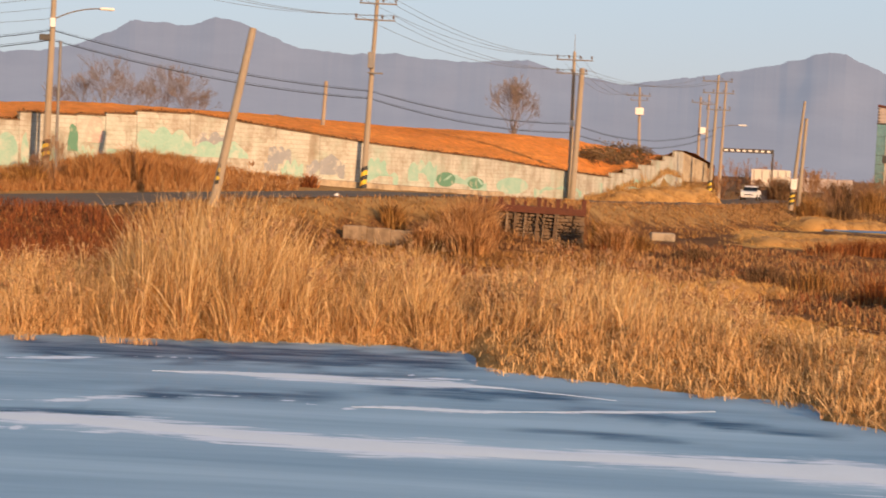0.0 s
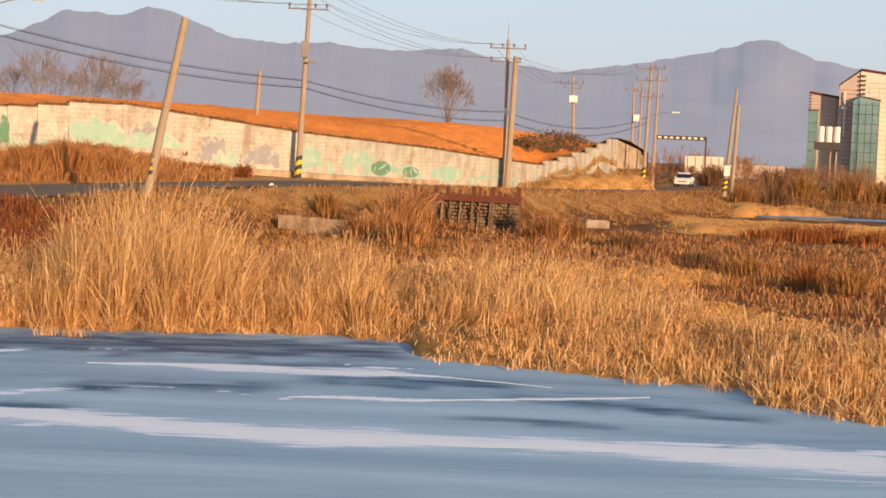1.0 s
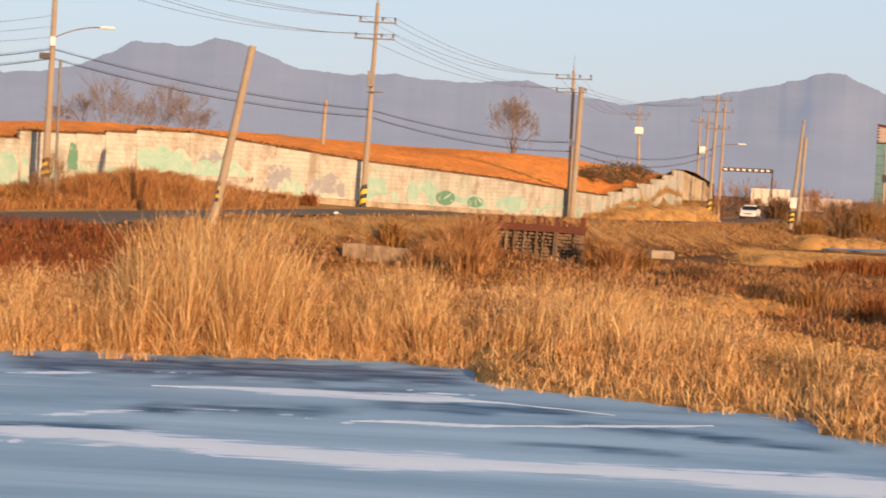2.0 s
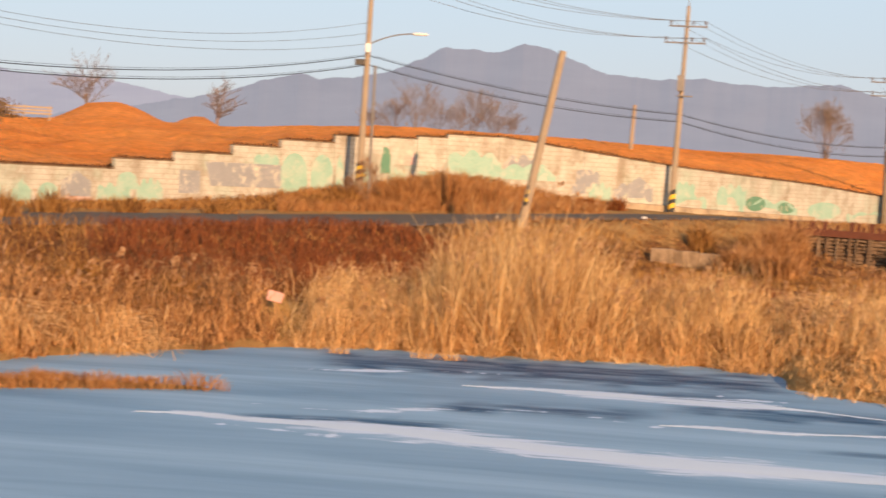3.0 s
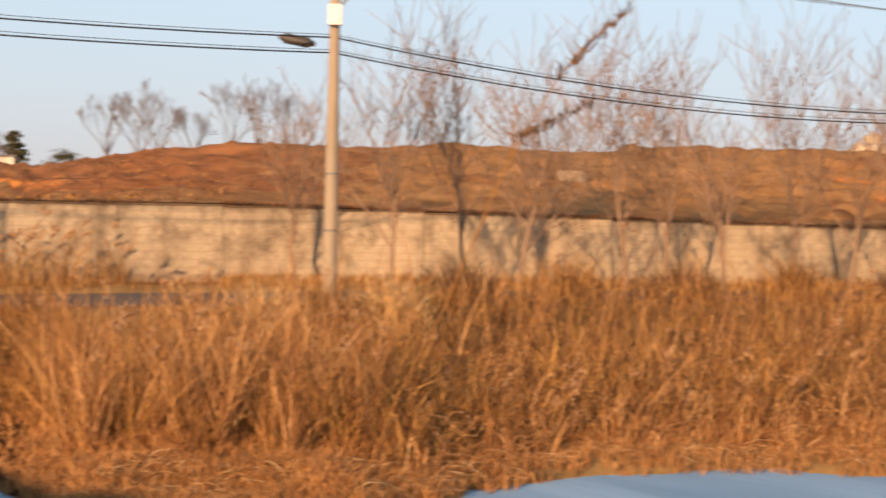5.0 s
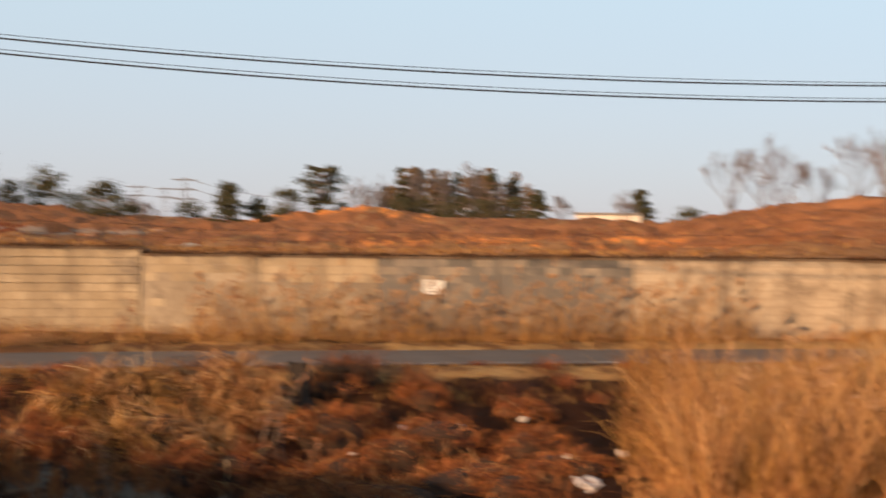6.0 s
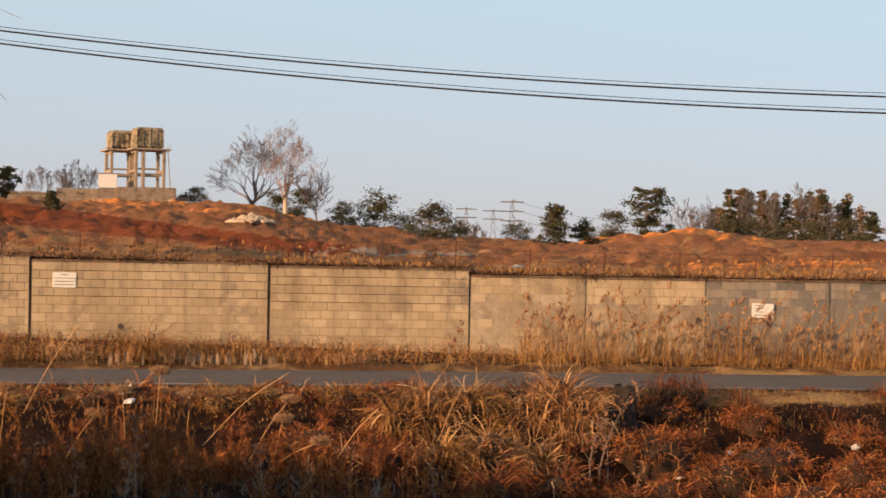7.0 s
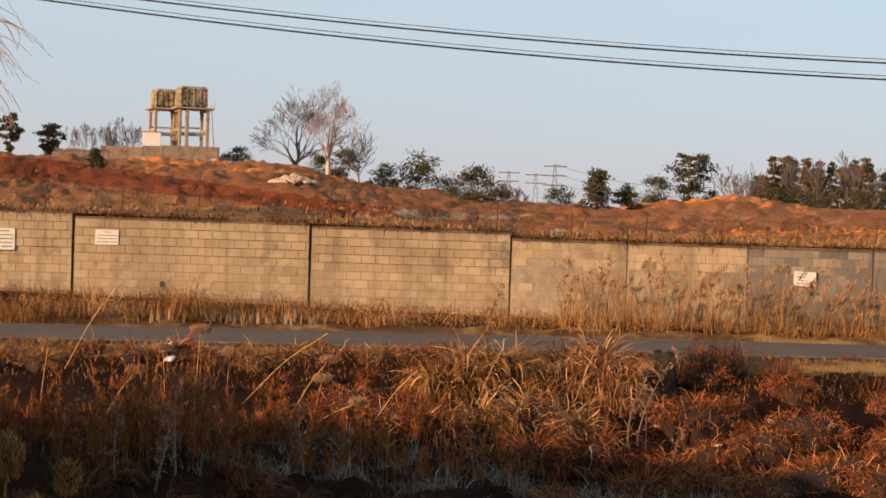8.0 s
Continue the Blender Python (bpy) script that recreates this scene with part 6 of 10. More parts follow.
p7, a7, b7 = pole_thing(10.8, 150, 0.4, 11.06, 8.75, "leaning concrete utility pole with a small board")
pole_box(p7, a7, b7, 2.0, 10.8, 0.5, 0.85, 0.06, M_SIGN, label="small pale board")
warning_band(p7, a7, b7, 0.3, 1.3)
pole_thing(11.03, 160, 0.6, 11.14, 7.7, "leaning concrete utility pole", 0.18, 0.14)

# thick black cables low on the poles, in two pairs
CABLE = "thick black cable sagging between poles along the road"
LOW = {"l": (la, lb, 10.26, 10.09), "d": (da, db, 6.6, 6.22), "c": (ca, cb, 6.1, 5.95), "a": (aa, ab, 8.05, 7.58), "b": (ba, bb, 6.31, 5.9), "p": (a1, b1, 5.59, 4.98), "g": (ga, gb, 6.5, 6.0)}
for u, v, sag in (("l", "d", 1.15), ("d", "c", 0.75), ("c", "a", 1.0), ("a", "b", 0.3), ("b", "p", 0.35), ("p", "g", 1.0)):
    for k in (2, 3):
        p, q = on_pole(LOW[u][0], LOW[u][1], LOW[u][k])[0], on_pole(LOW[v][0], LOW[v][1], LOW[v][k])[0]
        wire(p, q, sag + 0.05 * k, 0.02, M_CABLE, "black_cable", CABLE, 40)
        wire(p + Vector((0, 0, 0.07)), q + Vector((0, 0, 0.07)), sag + 0.05 * k - 0.02, 0.008, M_CABLE, "carrier_wire", "thin steel carrier wire above the cable", 40)
# bare wires high up
for k in range(3):
    d_top = on_pole(da, db, 9.9 - 0.25 * k)[0]
    wire(c_pins[k], d_top, 0.5, 0.009, M_WIRE)
    wire(c_pins[k], on_pole(aa, ab, 8.64 + 0.53 * k)[0], 1.5, 0.009, M_WIRE)
    wire(a_pins[k], b_pins[k], 0.75, 0.011, M_WIRE)
    wire(a_low[k], b_low[k], 0.9, 0.011, M_WIRE)
    wire(b_pins[k], pin1[k], 0.9, 0.011, M_WIRE)
    wire(b_low[k], pin2[k], 0.9, 0.011, M_WIRE)
    wire(pin1[k], pine_[k], 1.2, 0.012, M_WIRE)
    wire(pin2[k], pin3[k], 1.0, 0.012, M_WIRE)
    wire(spot(-46, 66, 13.6 - 0.3 * k), a_pins[k], 1.6, 0.011, M_WIRE)


# ---- culvert, guard and gantry along the road ----
M_STAINED = material("stained_concrete", [(0.16, 0.11, 0.07), (0.28, 0.2, 0.13), (0.42, 0.31, 0.21)], 0.9, 0.95, 0.01, fine=6, dirt=((0.13, 0.085, 0.05), 1.2, 0.5))
streaked(M_STAINED, (0.07, 0.045, 0.025), 0.8, 2.0, 0.2)
head_wall = thing("culvert_headwall", Matrix.Translation(spot(-1.3, 80, -1.75)) @ pose(0, 0, 0, 0, 0, 1.3), "stained concrete culvert headwall half overgrown in the road bank", "headwall")
for k in range(3):
    part("panel", bm_box(-2.6 + k * 1.05, -0.1, 0, -1.555 + k * 1.05, 0.25, 1.3 - 0.06 * k, 0.03), M_STAINED, head_wall)
guard = thing("retaining_guard", Matrix.Translation(spot(2.75, 90, -1.75)) @ pose(0, 0, 0, 0, 0, -2.75), "rusted steel guard over a rough dark stone retaining wall", "retaining wall")
rng = np.random.RandomState(11)
part("rusty_beam", bm_prism([(-2.75, 2.02), (2.72, 1.9), (2.74, 2.22), (-2.73, 2.36)], -0.25, 0.1), M_RUST, guard, "rust-red steel beam")
for k in range(17):
    x = -2.65 + k * 0.32 + 0.06 * rng.rand()
    if rng.rand() < 0.75:
        part("rusty_stub", bm_box(x, -0.12, 2.2, x + rng.uniform(0.12, 0.26), 0.06, 2.38 + 0.36 * rng.rand(), 0.01), M_RUST, guard, "rust-red steel stub")
part("backing", bm_box(-2.7, 0.05, 0, 2.65, 0.4, 1.98), M_COPING, guard, "dark earth between the stones")
for row in range(11):
    x, z = -2.7 + 0.2 * rng.rand(), row * 0.175
    while x < 2.45:
        w, h = rng.uniform(0.14, 0.46), rng.uniform(0.12, 0.18)
        bm = bm_box(x, -0.06 - 0.16 * rng.rand(), z + 0.01, x + w - 0.03, 0.1, z + h, 0.03)
        for v in bm.verts:
            v.co.x += rng.uniform(-0.03, 0.03)
            v.co.z += rng.uniform(-0.025, 0.025)
        part("stone", bm, M_DARKSTONE, guard)
        x += w
for k in range(9):
    x = -1.75 + k * 0.45 + 0.12 * rng.normal()
    w = rng.uniform(0.05, 0.13)
    part("timber_post", bm_prism([(x, 0), (x + w, 0), (x + w + 0.1, 1.95), (x + 0.1, 1.95)], -0.34, -0.24), M_STAINED if k % 2 else M_DARKSTONE, guard, "leaning worn plank")
slab = thing("concrete_slab", Matrix.Translation(spot(6.9, 92, -0.95)), "small pale concrete slab lying in the grass", "slab")
part("block", bm_box(-0.6, -0.4, 0, 0.6, 0.4, 0.42, 0.05), M_OLDCONCRETE, slab)

gantry = thing("road_gantry", Matrix.Translation(spot(9.4, 230, 0.0)) @ pose(0, 0, 0, 0, 0, -9.4), "dark steel height gantry across the road", "gantry")
part("beam", bm_box(-3.4, -0.12, 5.35, 3.2, 0.12, 5.85, 0.02), M_DARKMETAL, gantry)
for x in (-3.3, 3.1):
    part("post", bm_tube((x, 0, -0.3), (x, 0, 5.4), 0.12, 0.1, 8), M_DARKMETAL, gantry)
for k in range(8):
    part("marking", bm_box(-2.9 + k * 0.75, -0.14, 5.48, -2.5 + k * 0.75, -0.11, 5.72), M_SIGN, gantry, "pale marking")
# stands for a low white ribbed building; wheels and chassis are made up
shed = thing("white_ribbed_building", Matrix.Translation(spot(10.1, 236, 0.0)) @ pose(0, 0, 0, 0, 0, -10), "low white ribbed building beyond the gantry, built as a box truck body", "truck")
part("box_body", bm_box(-2.3, -1.2, 1.2, 2.6, 1.2, 3.4, 0.05), M_CLADDING, shed)
for k in range(5):
    part("side_rib", bm_box(-2.0 + k * 1.0, -1.24, 1.3, -1.9 + k * 1.0, -1.19, 3.3), M_STEEL, shed)
for x in (-1.6, 1.8):
    part("wheel", bm_tube((x, -1.2, 0.5), (x, -0.9, 0.5), 0.5, 0.5, 14), M_TYRE, shed)
part("chassis", bm_box(-2.3, -1.0, 0.8, 2.6, 1.0, 1.2), M_DARKMETAL, shed)


def build_car(m, paint, label, hatch=True):
    """A small car; its nose points along +x."""
    ob = thing("car", m, label, "car")
    body = [(-1.9, 0.35), (-1.95, 0.7), (-1.85, 0.95), (-1.2, 1.0), (0.75, 0.98), (1.6, 0.88), (1.9, 0.7), (1.95, 0.38)]
    part("body", bm_prism(body, -0.82, 0.82), paint, ob)
    cabin = [(-1.75, 0.97), (-1.45, 1.36), (-0.9, 1.48), (0.1, 1.47), (0.85, 0.98)]
    part("roof", bm_prism([(-1.5, 1.36), (-0.95, 1.5), (0.1, 1.49), (0.3, 1.38), (-1.4, 1.33)], -0.66, 0.66), paint, ob)
    part("cabin_glass", bm_prism(cabin, -0.7, 0.7), M_GLASS, ob, "dark windows")
    for x in (-1.25, 1.25):
        for y in (-0.8, 0.8):
            tyre = part("wheel", bm_tube((x, y - 0.1, 0.31), (x, y + 0.1, 0.31), 0.31, 0.31, 16), M_TYRE, ob)
            part("rim", bm_tube((x, y - 0.115, 0.31), (x, y + 0.115, 0.31), 0.18, 0.18, 12), M_SILVER, tyre)
    for y in (-0.6, 0.6):
        part("headlight", bm_box(1.78, y - 0.2, 0.66, 1.93, y + 0.2, 0.82, 0.03), M_WHITE, ob)
        part("tail_light", bm_box(-1.98, y - 0.18, 0.7, -1.84, y + 0.18, 0.95, 0.03), M_LAMPRED, ob)
        part("wing_mirror", bm_box(0.55, y * 1.48 - 0.1, 0.98, 0.68, y * 1.48 + 0.1, 1.1, 0.02), paint, ob)
    part("front_bumper", bm_box(1.85, -0.78, 0.3, 2.0, 0.78, 0.52, 0.05), paint, ob)
    part("grille", bm_box(1.9, -0.45, 0.54, 1.985, 0.45, 0.64, 0.01), M_DARKMETAL, ob)
    part("number_plate", bm_box(1.99, -0.25, 0.38, 2.01, 0.25, 0.48), M_SIGN, ob)
    return ob


build_car(Matrix.Translation(spot(-29.3, 65, 0.0)) @ pose(0, 0, 0, 0, 0, 62), M_CARGREY, "dark blue-grey saloon car driving along the road")
build_car(Matrix.Translation(spot(9.56, 195, -0.06)) @ pose(0, 0, 0, 0, 0, -107), M_CARWHITE, "white hatchback coming along the asphalt road")


# ---- the glass and panel building far down the road ----
def far_building():
    ob = thing("hall_building", Matrix.Translation(spot(14.6, 300, -0.5)) @ pose(0, 0, 0, 0, 0, -14.6), "cream panelled hall with slanting roofs and green glass", "building")
    part("wall", bm_prism([(-6.9, 0), (-2.75, 0), (-2.75, 14.45), (-6.9, 15.0)], 0, 8), M_MAUVE, ob, "mauve-grey panelled wall")
    part("roof", bm_prism([(-7.0, 15.05), (-2.2, 14.35), (-2.2, 14.65), (-7.0, 15.4)], -0.2, 8.2), M_RUST, ob, "dark red roof edge")
    part("side_wall", bm_prism([(-2.75, 0), (-2.2, 0), (-2.2, 14.2), (-2.75, 14.4)], -0.5, 7), M_SEAM, ob, "dark recessed side wall")
    # mauve in place of cream puts the end wall's shade into its colour
    part("wall", bm_prism([(-2.2, 0), (1.0, 0), (1.0, 18.7), (-2.2, 16.3)], -3, 9), M_MAUVE, ob, "end wall with its shade in the grey colour")
    part("wall", bm_prism([(1.0, 0), (22, 0), (22, 16.0), (1.0, 18.75)], -3.2, 9), M_CLADDING, ob)
    part("roof", bm_prism([(0.9, 18.8), (22, 16.05), (22, 16.3), (0.9, 19.1)], -3.5, 9), M_RUST, ob, "dark red roof edge")
    part("roof", bm_prism([(-2.3, 16.32), (0.9, 18.75), (0.9, 18.95), (-2.3, 16.5)], -3.2, 9), M_DARKMETAL, ob, "thin dark roof edge")
    for k in range(22):
        part("seam", bm_box(1.02, -3.24, 1.0 + k * 0.75, 22, -3.18, 1.06 + k * 0.75), M_SEAM, ob)
    for k in range(19):
        part("seam", bm_box(-6.88, -0.04, 3.0 + k * 0.6, -2.8, 0.02, 3.06 + k * 0.6), M_SEAM, ob)
        part("seam", bm_box(-2.18, -3.04, 3.0 + k * 0.7, 0.98, -2.98, 3.05 + k * 0.7), M_DARKMETAL, ob)
    for k in range(8):
        part("seam", bm_box(2.4 + k * 1.5, -3.235, 1.0, 2.46 + k * 1.5, -3.185, 16.0), M_SEAM, ob)
    for k in range(5):
        part("louvre", bm_box(0.9, -3.5, 14.9 + k * 0.72, 1.8, -3.1, 15.15 + k * 0.72), M_DARKMETAL, ob)
    for k in range(5):
        part("louvre", bm_box(-7.0, -0.3, 12.6 + k * 0.5, -6.6, 0.1, 12.8 + k * 0.5), M_DARKMETAL, ob)
    bay1 = part("glass_bay", bm_prism([(0.95, 0), (4.1, 0), (4.1, 13.9), (0.95, 14.5)], -5.6, -3.3), M_GREENGLASS, ob, "green curtain glass")
    side1 = part("glass_bay", bm_prism([(0.0, 0), (0.9, 0), (0.9, 14.45), (0.0, 13.8)], -5.2, -3.3), M_GREENGLASS, ob, "shaded green curtain glass")
    bay2 = part("glass_bay", bm_box(-6.95, -1.2, 0, -5.45, -0.05, 12.2, 0.05), M_GREENGLASS, ob, "green curtain glass")
    part("roof", bm_prism([(0.9, 14.5), (4.25, 13.88), (4.25, 14.08), (0.9, 14.7)], -5.8, -3.2), M_DARKMETAL, ob, "thin dark roof edge")
    part("roof", bm_box(-7.05, -1.3, 12.2, -5.35, 0.1, 12.4), M_DARKMETAL, ob, "thin dark roof edge")
    for k in range(4):
        part("mullion", bm_box(0.95 + k * 1.03, -5.68, 0, 1.01 + k * 1.03, -5.58, 13.8), M_DARKMETAL, bay1)
    for k in range(9):
        part("transom", bm_box(0.95, -5.66, 1.2 + k * 1.5, 4.1, -5.58, 1.27 + k * 1.5), M_DARKMETAL, bay1)
        part("transom", bm_box(0.0, -5.26, 1.2 + k * 1.5, 0.9, -5.18, 1.27 + k * 1.5), M_DARKMETAL, side1)
        if k < 7:
            part("transom", bm_box(-6.95, -1.26, 1.2 + k * 1.5, -5.45, -1.17, 1.27 + k * 1.5), M_DARKMETAL, bay2)
    part("tall_cross", bm_box(-1.4, -3.6, 8.2, -1.22, -3.4, 15.4, 0.02), M_WHITE, ob, "tall slim white cross")
    part("tall_cross", bm_box(-1.75, -3.62, 12.6, -0.87, -3.42, 12.8, 0.02), M_WHITE, ob, "arm of the white cross")


far_building()
stand = thing("drum_stand", Matrix.Translation(spot(14.05, 262, -0.5)) @ pose(0, 0, 0, 0, 0, -14), "white drums on a dark raised steel stand", "tank stand")
part("platform", bm_box(-2.6, -0.8, 5.6, 1.0, 0.8, 6.7, 0.03), M_DARKMETAL, stand)
for k in range(3):
    part("drum", bm_tube((-1.7 + k * 1.1, 0, 6.7), (-1.7 + k * 1.1, 0, 8.9), 0.46, 0.46, 12), M_WHITE, stand)
for x in (-0.3, 0.5):
    part("leg", bm_tube((x, 0, 0), (x, 0, 5.3), 0.16, 0.14, 8), M_CONCRETE, stand)
tarp = thing("blue_tarpaulin", Matrix.Translation(spot(14.0, 139, float(ground_z(33.6, 134.9)[0]) + 0.03)) @ pose(0, 0, 0, 0, 0, -12), "long blue tarpaulin lying over the field", "tarpaulin")
part("sheet", bm_box(-5.2, -1.5, 0, 8.0, 1.5, 0.12, 0.05), M_TARP, tarp)
hoarding = thing("low_hoarding", Matrix.Translation(spot(11.7, 262, 0.6)) @ pose(0, 0, 0, 0, 0, -11.7), "long low pale hoarding beyond the road", "hoarding")
for k in range(6):
    part("panel", bm_box(-4.2 + k * 1.42, 0, 0, -2.82 + k * 1.42, 0.12, 1.9 + 0.05 * (k % 2), 0.02), M_MAUVE, hoarding)


# ---- the water tower on the hill ----
M_CLAYLUMP = material("dug_clay", [(0.2, 0.08, 0.03), (0.36, 0.17, 0.075), (0.46, 0.27, 0.15)], 0.5, 0.95, 0.03, fine=5, island=0.4)
M_TERRACE = streaked(material("weathered_stone", [(0.17, 0.13, 0.095), (0.29, 0.225, 0.165), (0.4, 0.32, 0.24)], 0.7, 0.95, 0.02, fine=5, dirt=((0.11, 0.085, 0.06), 0.8, 0.5)), (0.1, 0.075, 0.05), 0.7)


def water_tower():
    base = spot(-92.6, 228, 0)
    zb = 2.5 + 228 * math.tan(radians(2.42))
    m = Matrix.Translation((base.x, base.y, zb)) @ pose(0, 0, 0, 0, 0, 92.6)
    plat = thing("stone_terrace", m @ Matrix.Translation((0, 0, -2.2)), "broken pale stone terrace on the hilltop", "terrace")
    rng = np.random.RandomState(5)
    for x0, x1, y0, z1 in ((-4.6, -2.3, -1.1, 1.95), (-2.3, 5.0, -1.5, 2.2), (5.0, 6.7, 0.4, 1.1), (-10.4, -4.6, -0.3, 1.35), (-9.6, -4.6, 0.9, 1.95), (-16.2, -10.4, 0.3, 1.2), (-14.0, -11.6, 0.9, 1.5)):
        part("block", bm_box(x0, y0, -1.6, x1, 6, z1, 0.07), M_TERRACE, plat)
    x = -16.2
    while x < -4.7:
        w = rng.uniform(0.35, 1.5)
        if rng.rand() < 0.75:
            top = 1.2 if x < -10.4 else 1.35
            part("coping_stone", bm_box(x, -0.45 if x > -10.4 else 0.15, top - 0.02, min(x + w, -4.65), 0.5, top + 0.1 + 0.22 * rng.rand(), 0.05), M_TERRACE, plat)
        x += w + rng.uniform(0.02, 0.3)
    ob = thing("water_tower", m @ pose(0.25, 0, 0, 0, 0, 13), "derelict twin water tower with camouflage-painted tanks on concrete legs", "water tower")
    for x0, x1, y0, h, top in ((-2.75, 0.2, 2.9, 4.75, 2.5), (-0.3, 3.3, 0, 4.8, 2.75)):
        part("deck", bm_box(x0 - 0.6, y0 - 0.6, h - 0.1, x1 + 0.75, y0 + 3.7, h + 0.12, 0.02), M_OLDCONCRETE, ob)
        for px in (x0 + 0.1, x1 - 0.1):
            part("deck_beam", bm_box(px - 0.12, y0 - 0.4, h - 0.42, px + 0.18, y0 + 3.5, h - 0.1, 0.02), M_OLDCONCRETE, ob)
        tank = part("tank", bm_box(x0, y0, h + 0.12, x1, y0 + 3.1, h + top, 0.3), M_CAMO, ob, "camouflage-painted concrete tank")
        for k in range(5):
            px = x0 + 0.14 + (x1 - x0 - 0.28) * k / 4
            part("tank_rib", bm_box(px - 0.06, y0 - 0.07, h + 0.12, px + 0.06, y0 + 0.1, h + top - 0.28, 0.02), M_CAMO, tank)
        part("tank_rim", bm_box(x0 + 0.06, y0 - 0.06, h + top - 0.4, x1 - 0.06, y0 + 0.1, h + top - 0.26, 0.02), M_CAMO, tank)
        for px in (x0 - 0.1, x1 - 0.2):
            for py in (y0 - 0.2, y0 + 2.9):
                part("leg", bm_box(px, py, 0, px + 0.38, py + 0.38, h - 0.1, 0.03), M_OLDCONCRETE, ob)
        for py in (y0 - 0.1, y0 + 3.0):
            part("brace", bm_box(x0, py, 1.5, x1 + 0.1, py + 0.22, 1.82, 0.02), M_OLDCONCRETE, ob)
        part("brace", bm_box(x0, y0 + 3.0, 2.4, x1 + 0.1, y0 + 3.2, 2.62, 0.02), M_OLDCONCRETE, ob)
        for px in (x0 - 0.02, x1 - 0.05):
            part("brace", bm_box(px, y0, 1.95, px + 0.2, y0 + 3.0, 2.25, 0.02), M_OLDCONCRETE, ob)
        for px in (x0 - 0.5, x0 - 0.25, x1 + 0.35, x1 + 0.65):
            part("rail_post", bm_tube((px, y0 - 0.5, h + 0.1), (px + rng.normal(0, 0.06), y0 - 0.5, h + 0.75), 0.035, 0.03, 5), M_OLDCONCRETE, ob)
    part("ladder_shaft", bm_box(0.45, -0.35, 0, 0.85, 0.1, 4.7, 0.03), M_OLDCONCRETE, ob)
    part("rail", bm_tube((4.1, -0.2, 0.1), (3.7, -0.2, 5.0), 0.07, 0.06, 6), M_OLDCONCRETE, ob)
    hut = thing("white_hut", m @ Matrix.Translation((-3.4, -1.0, -0.15)), "small white hut below the water tower", "hut")
    part("wall", bm_box(-1.1, 0, 0, 1.15, 2.2, 1.72, 0.02), M_WHITE, hut)
    part("roof", bm_box(-1.18, -0.08, 1.72, 1.23, 2.28, 1.82, 0.02), M_STEEL, hut)


water_tower()


# ---- trees ----
M_BRUSHTWIG = material("brown_scrub_twigs", [(0.16, 0.085, 0.045), (0.3, 0.17, 0.09)], 2.0, 0.9, island=0.8)
M_BROWNRUST = material("brown_rust_weeds", [(0.06, 0.017, 0.006), (0.21, 0.06, 0.018), (0.36, 0.125, 0.038)], 0.3, 0.9, island=0.75, through_light=0.15)
# the near-black end of this ramp stands in for shade among the weeds
M_WEEDRED = material("shade_dark_red_brown_weeds", [(0.015, 0.005, 0.002), (0.1, 0.027, 0.008), (0.33, 0.115, 0.028)], 0.3, 0.9, island=0.75, through_light=0.15)
M_RUSTGRASS = material("orange_dry_grass", [(0.26, 0.11, 0.035), (0.46, 0.22, 0.075), (0.58, 0.32, 0.12)], 0.3, 0.85, island=0.75, through_light=0.25)
# thatch kept near-black so that gaps in the mounds look shaded
M_THATCH = material("shade_dark_thatch", [(0.012, 0.007, 0.004), (0.035, 0.017, 0.008), (0.07, 0.034, 0.014)], 3.0, 0.95, 0.03, fine=30)
M_FERN = material("dead_bracken", [(0.045, 0.012, 0.004), (0.26, 0.072, 0.018), (0.56, 0.21, 0.055)], 1.2, 0.9, island=0.75, through_light=0.12)
M_STRAW = material("weathered_straw", [(0.085, 0.03, 0.009), (0.4, 0.18, 0.056), (0.78, 0.47, 0.21)], 0.9, 0.8, island=0.75, through_light=0.15)
M_TANPLUME = material("tan_seed_fluff", [(0.3, 0.15, 0.065), (0.46, 0.27, 0.14), (0.56, 0.36, 0.2)], 1.0, 0.95, island=0.7, through_light=0.2)
M_PLAINWEED = material("brown_plain_weeds", [(0.15, 0.068, 0.026), (0.36, 0.18, 0.066), (0.55, 0.32, 0.125)], 0.3, 0.9, island=0.75, through_light=0.15)
M_SAPLING = material("dull_brown_sapling", [(0.17, 0.108, 0.07), (0.34, 0.22, 0.145)], 2.0, 0.9, island=0.7)
M_GOLD = material("golden_turf", [(0.33, 0.18, 0.055), (0.5, 0.29, 0.098), (0.64, 0.4, 0.15)], 0.8, 0.95, 0.05, fine=14, island=0.4, dirt=((0.2, 0.1, 0.035), 1.1, 0.5))
M_BLACKTWIG = material("near_black_twigs", [(0.01, 0.007, 0.006), (0.03, 0.02, 0.014), (0.07, 0.045, 0.03)], 2.0, 0.95, island=0.7)
M_TANROCK = material("tan_rubble", [(0.28, 0.19, 0.115), (0.44, 0.32, 0.21), (0.56, 0.43, 0.3)], 1.0, 0.9, 0.01, island=0.7)
M_PALESTUB = material("bleached_stubs", [(0.3, 0.21, 0.14), (0.5, 0.38, 0.27)], 2.0, 0.9, island=0.7)
M_PALETWIG = material("pale_twigs", [(0.34, 0.24, 0.19), (0.48, 0.35, 0.28)], 2.0, 0.9, island=0.8)

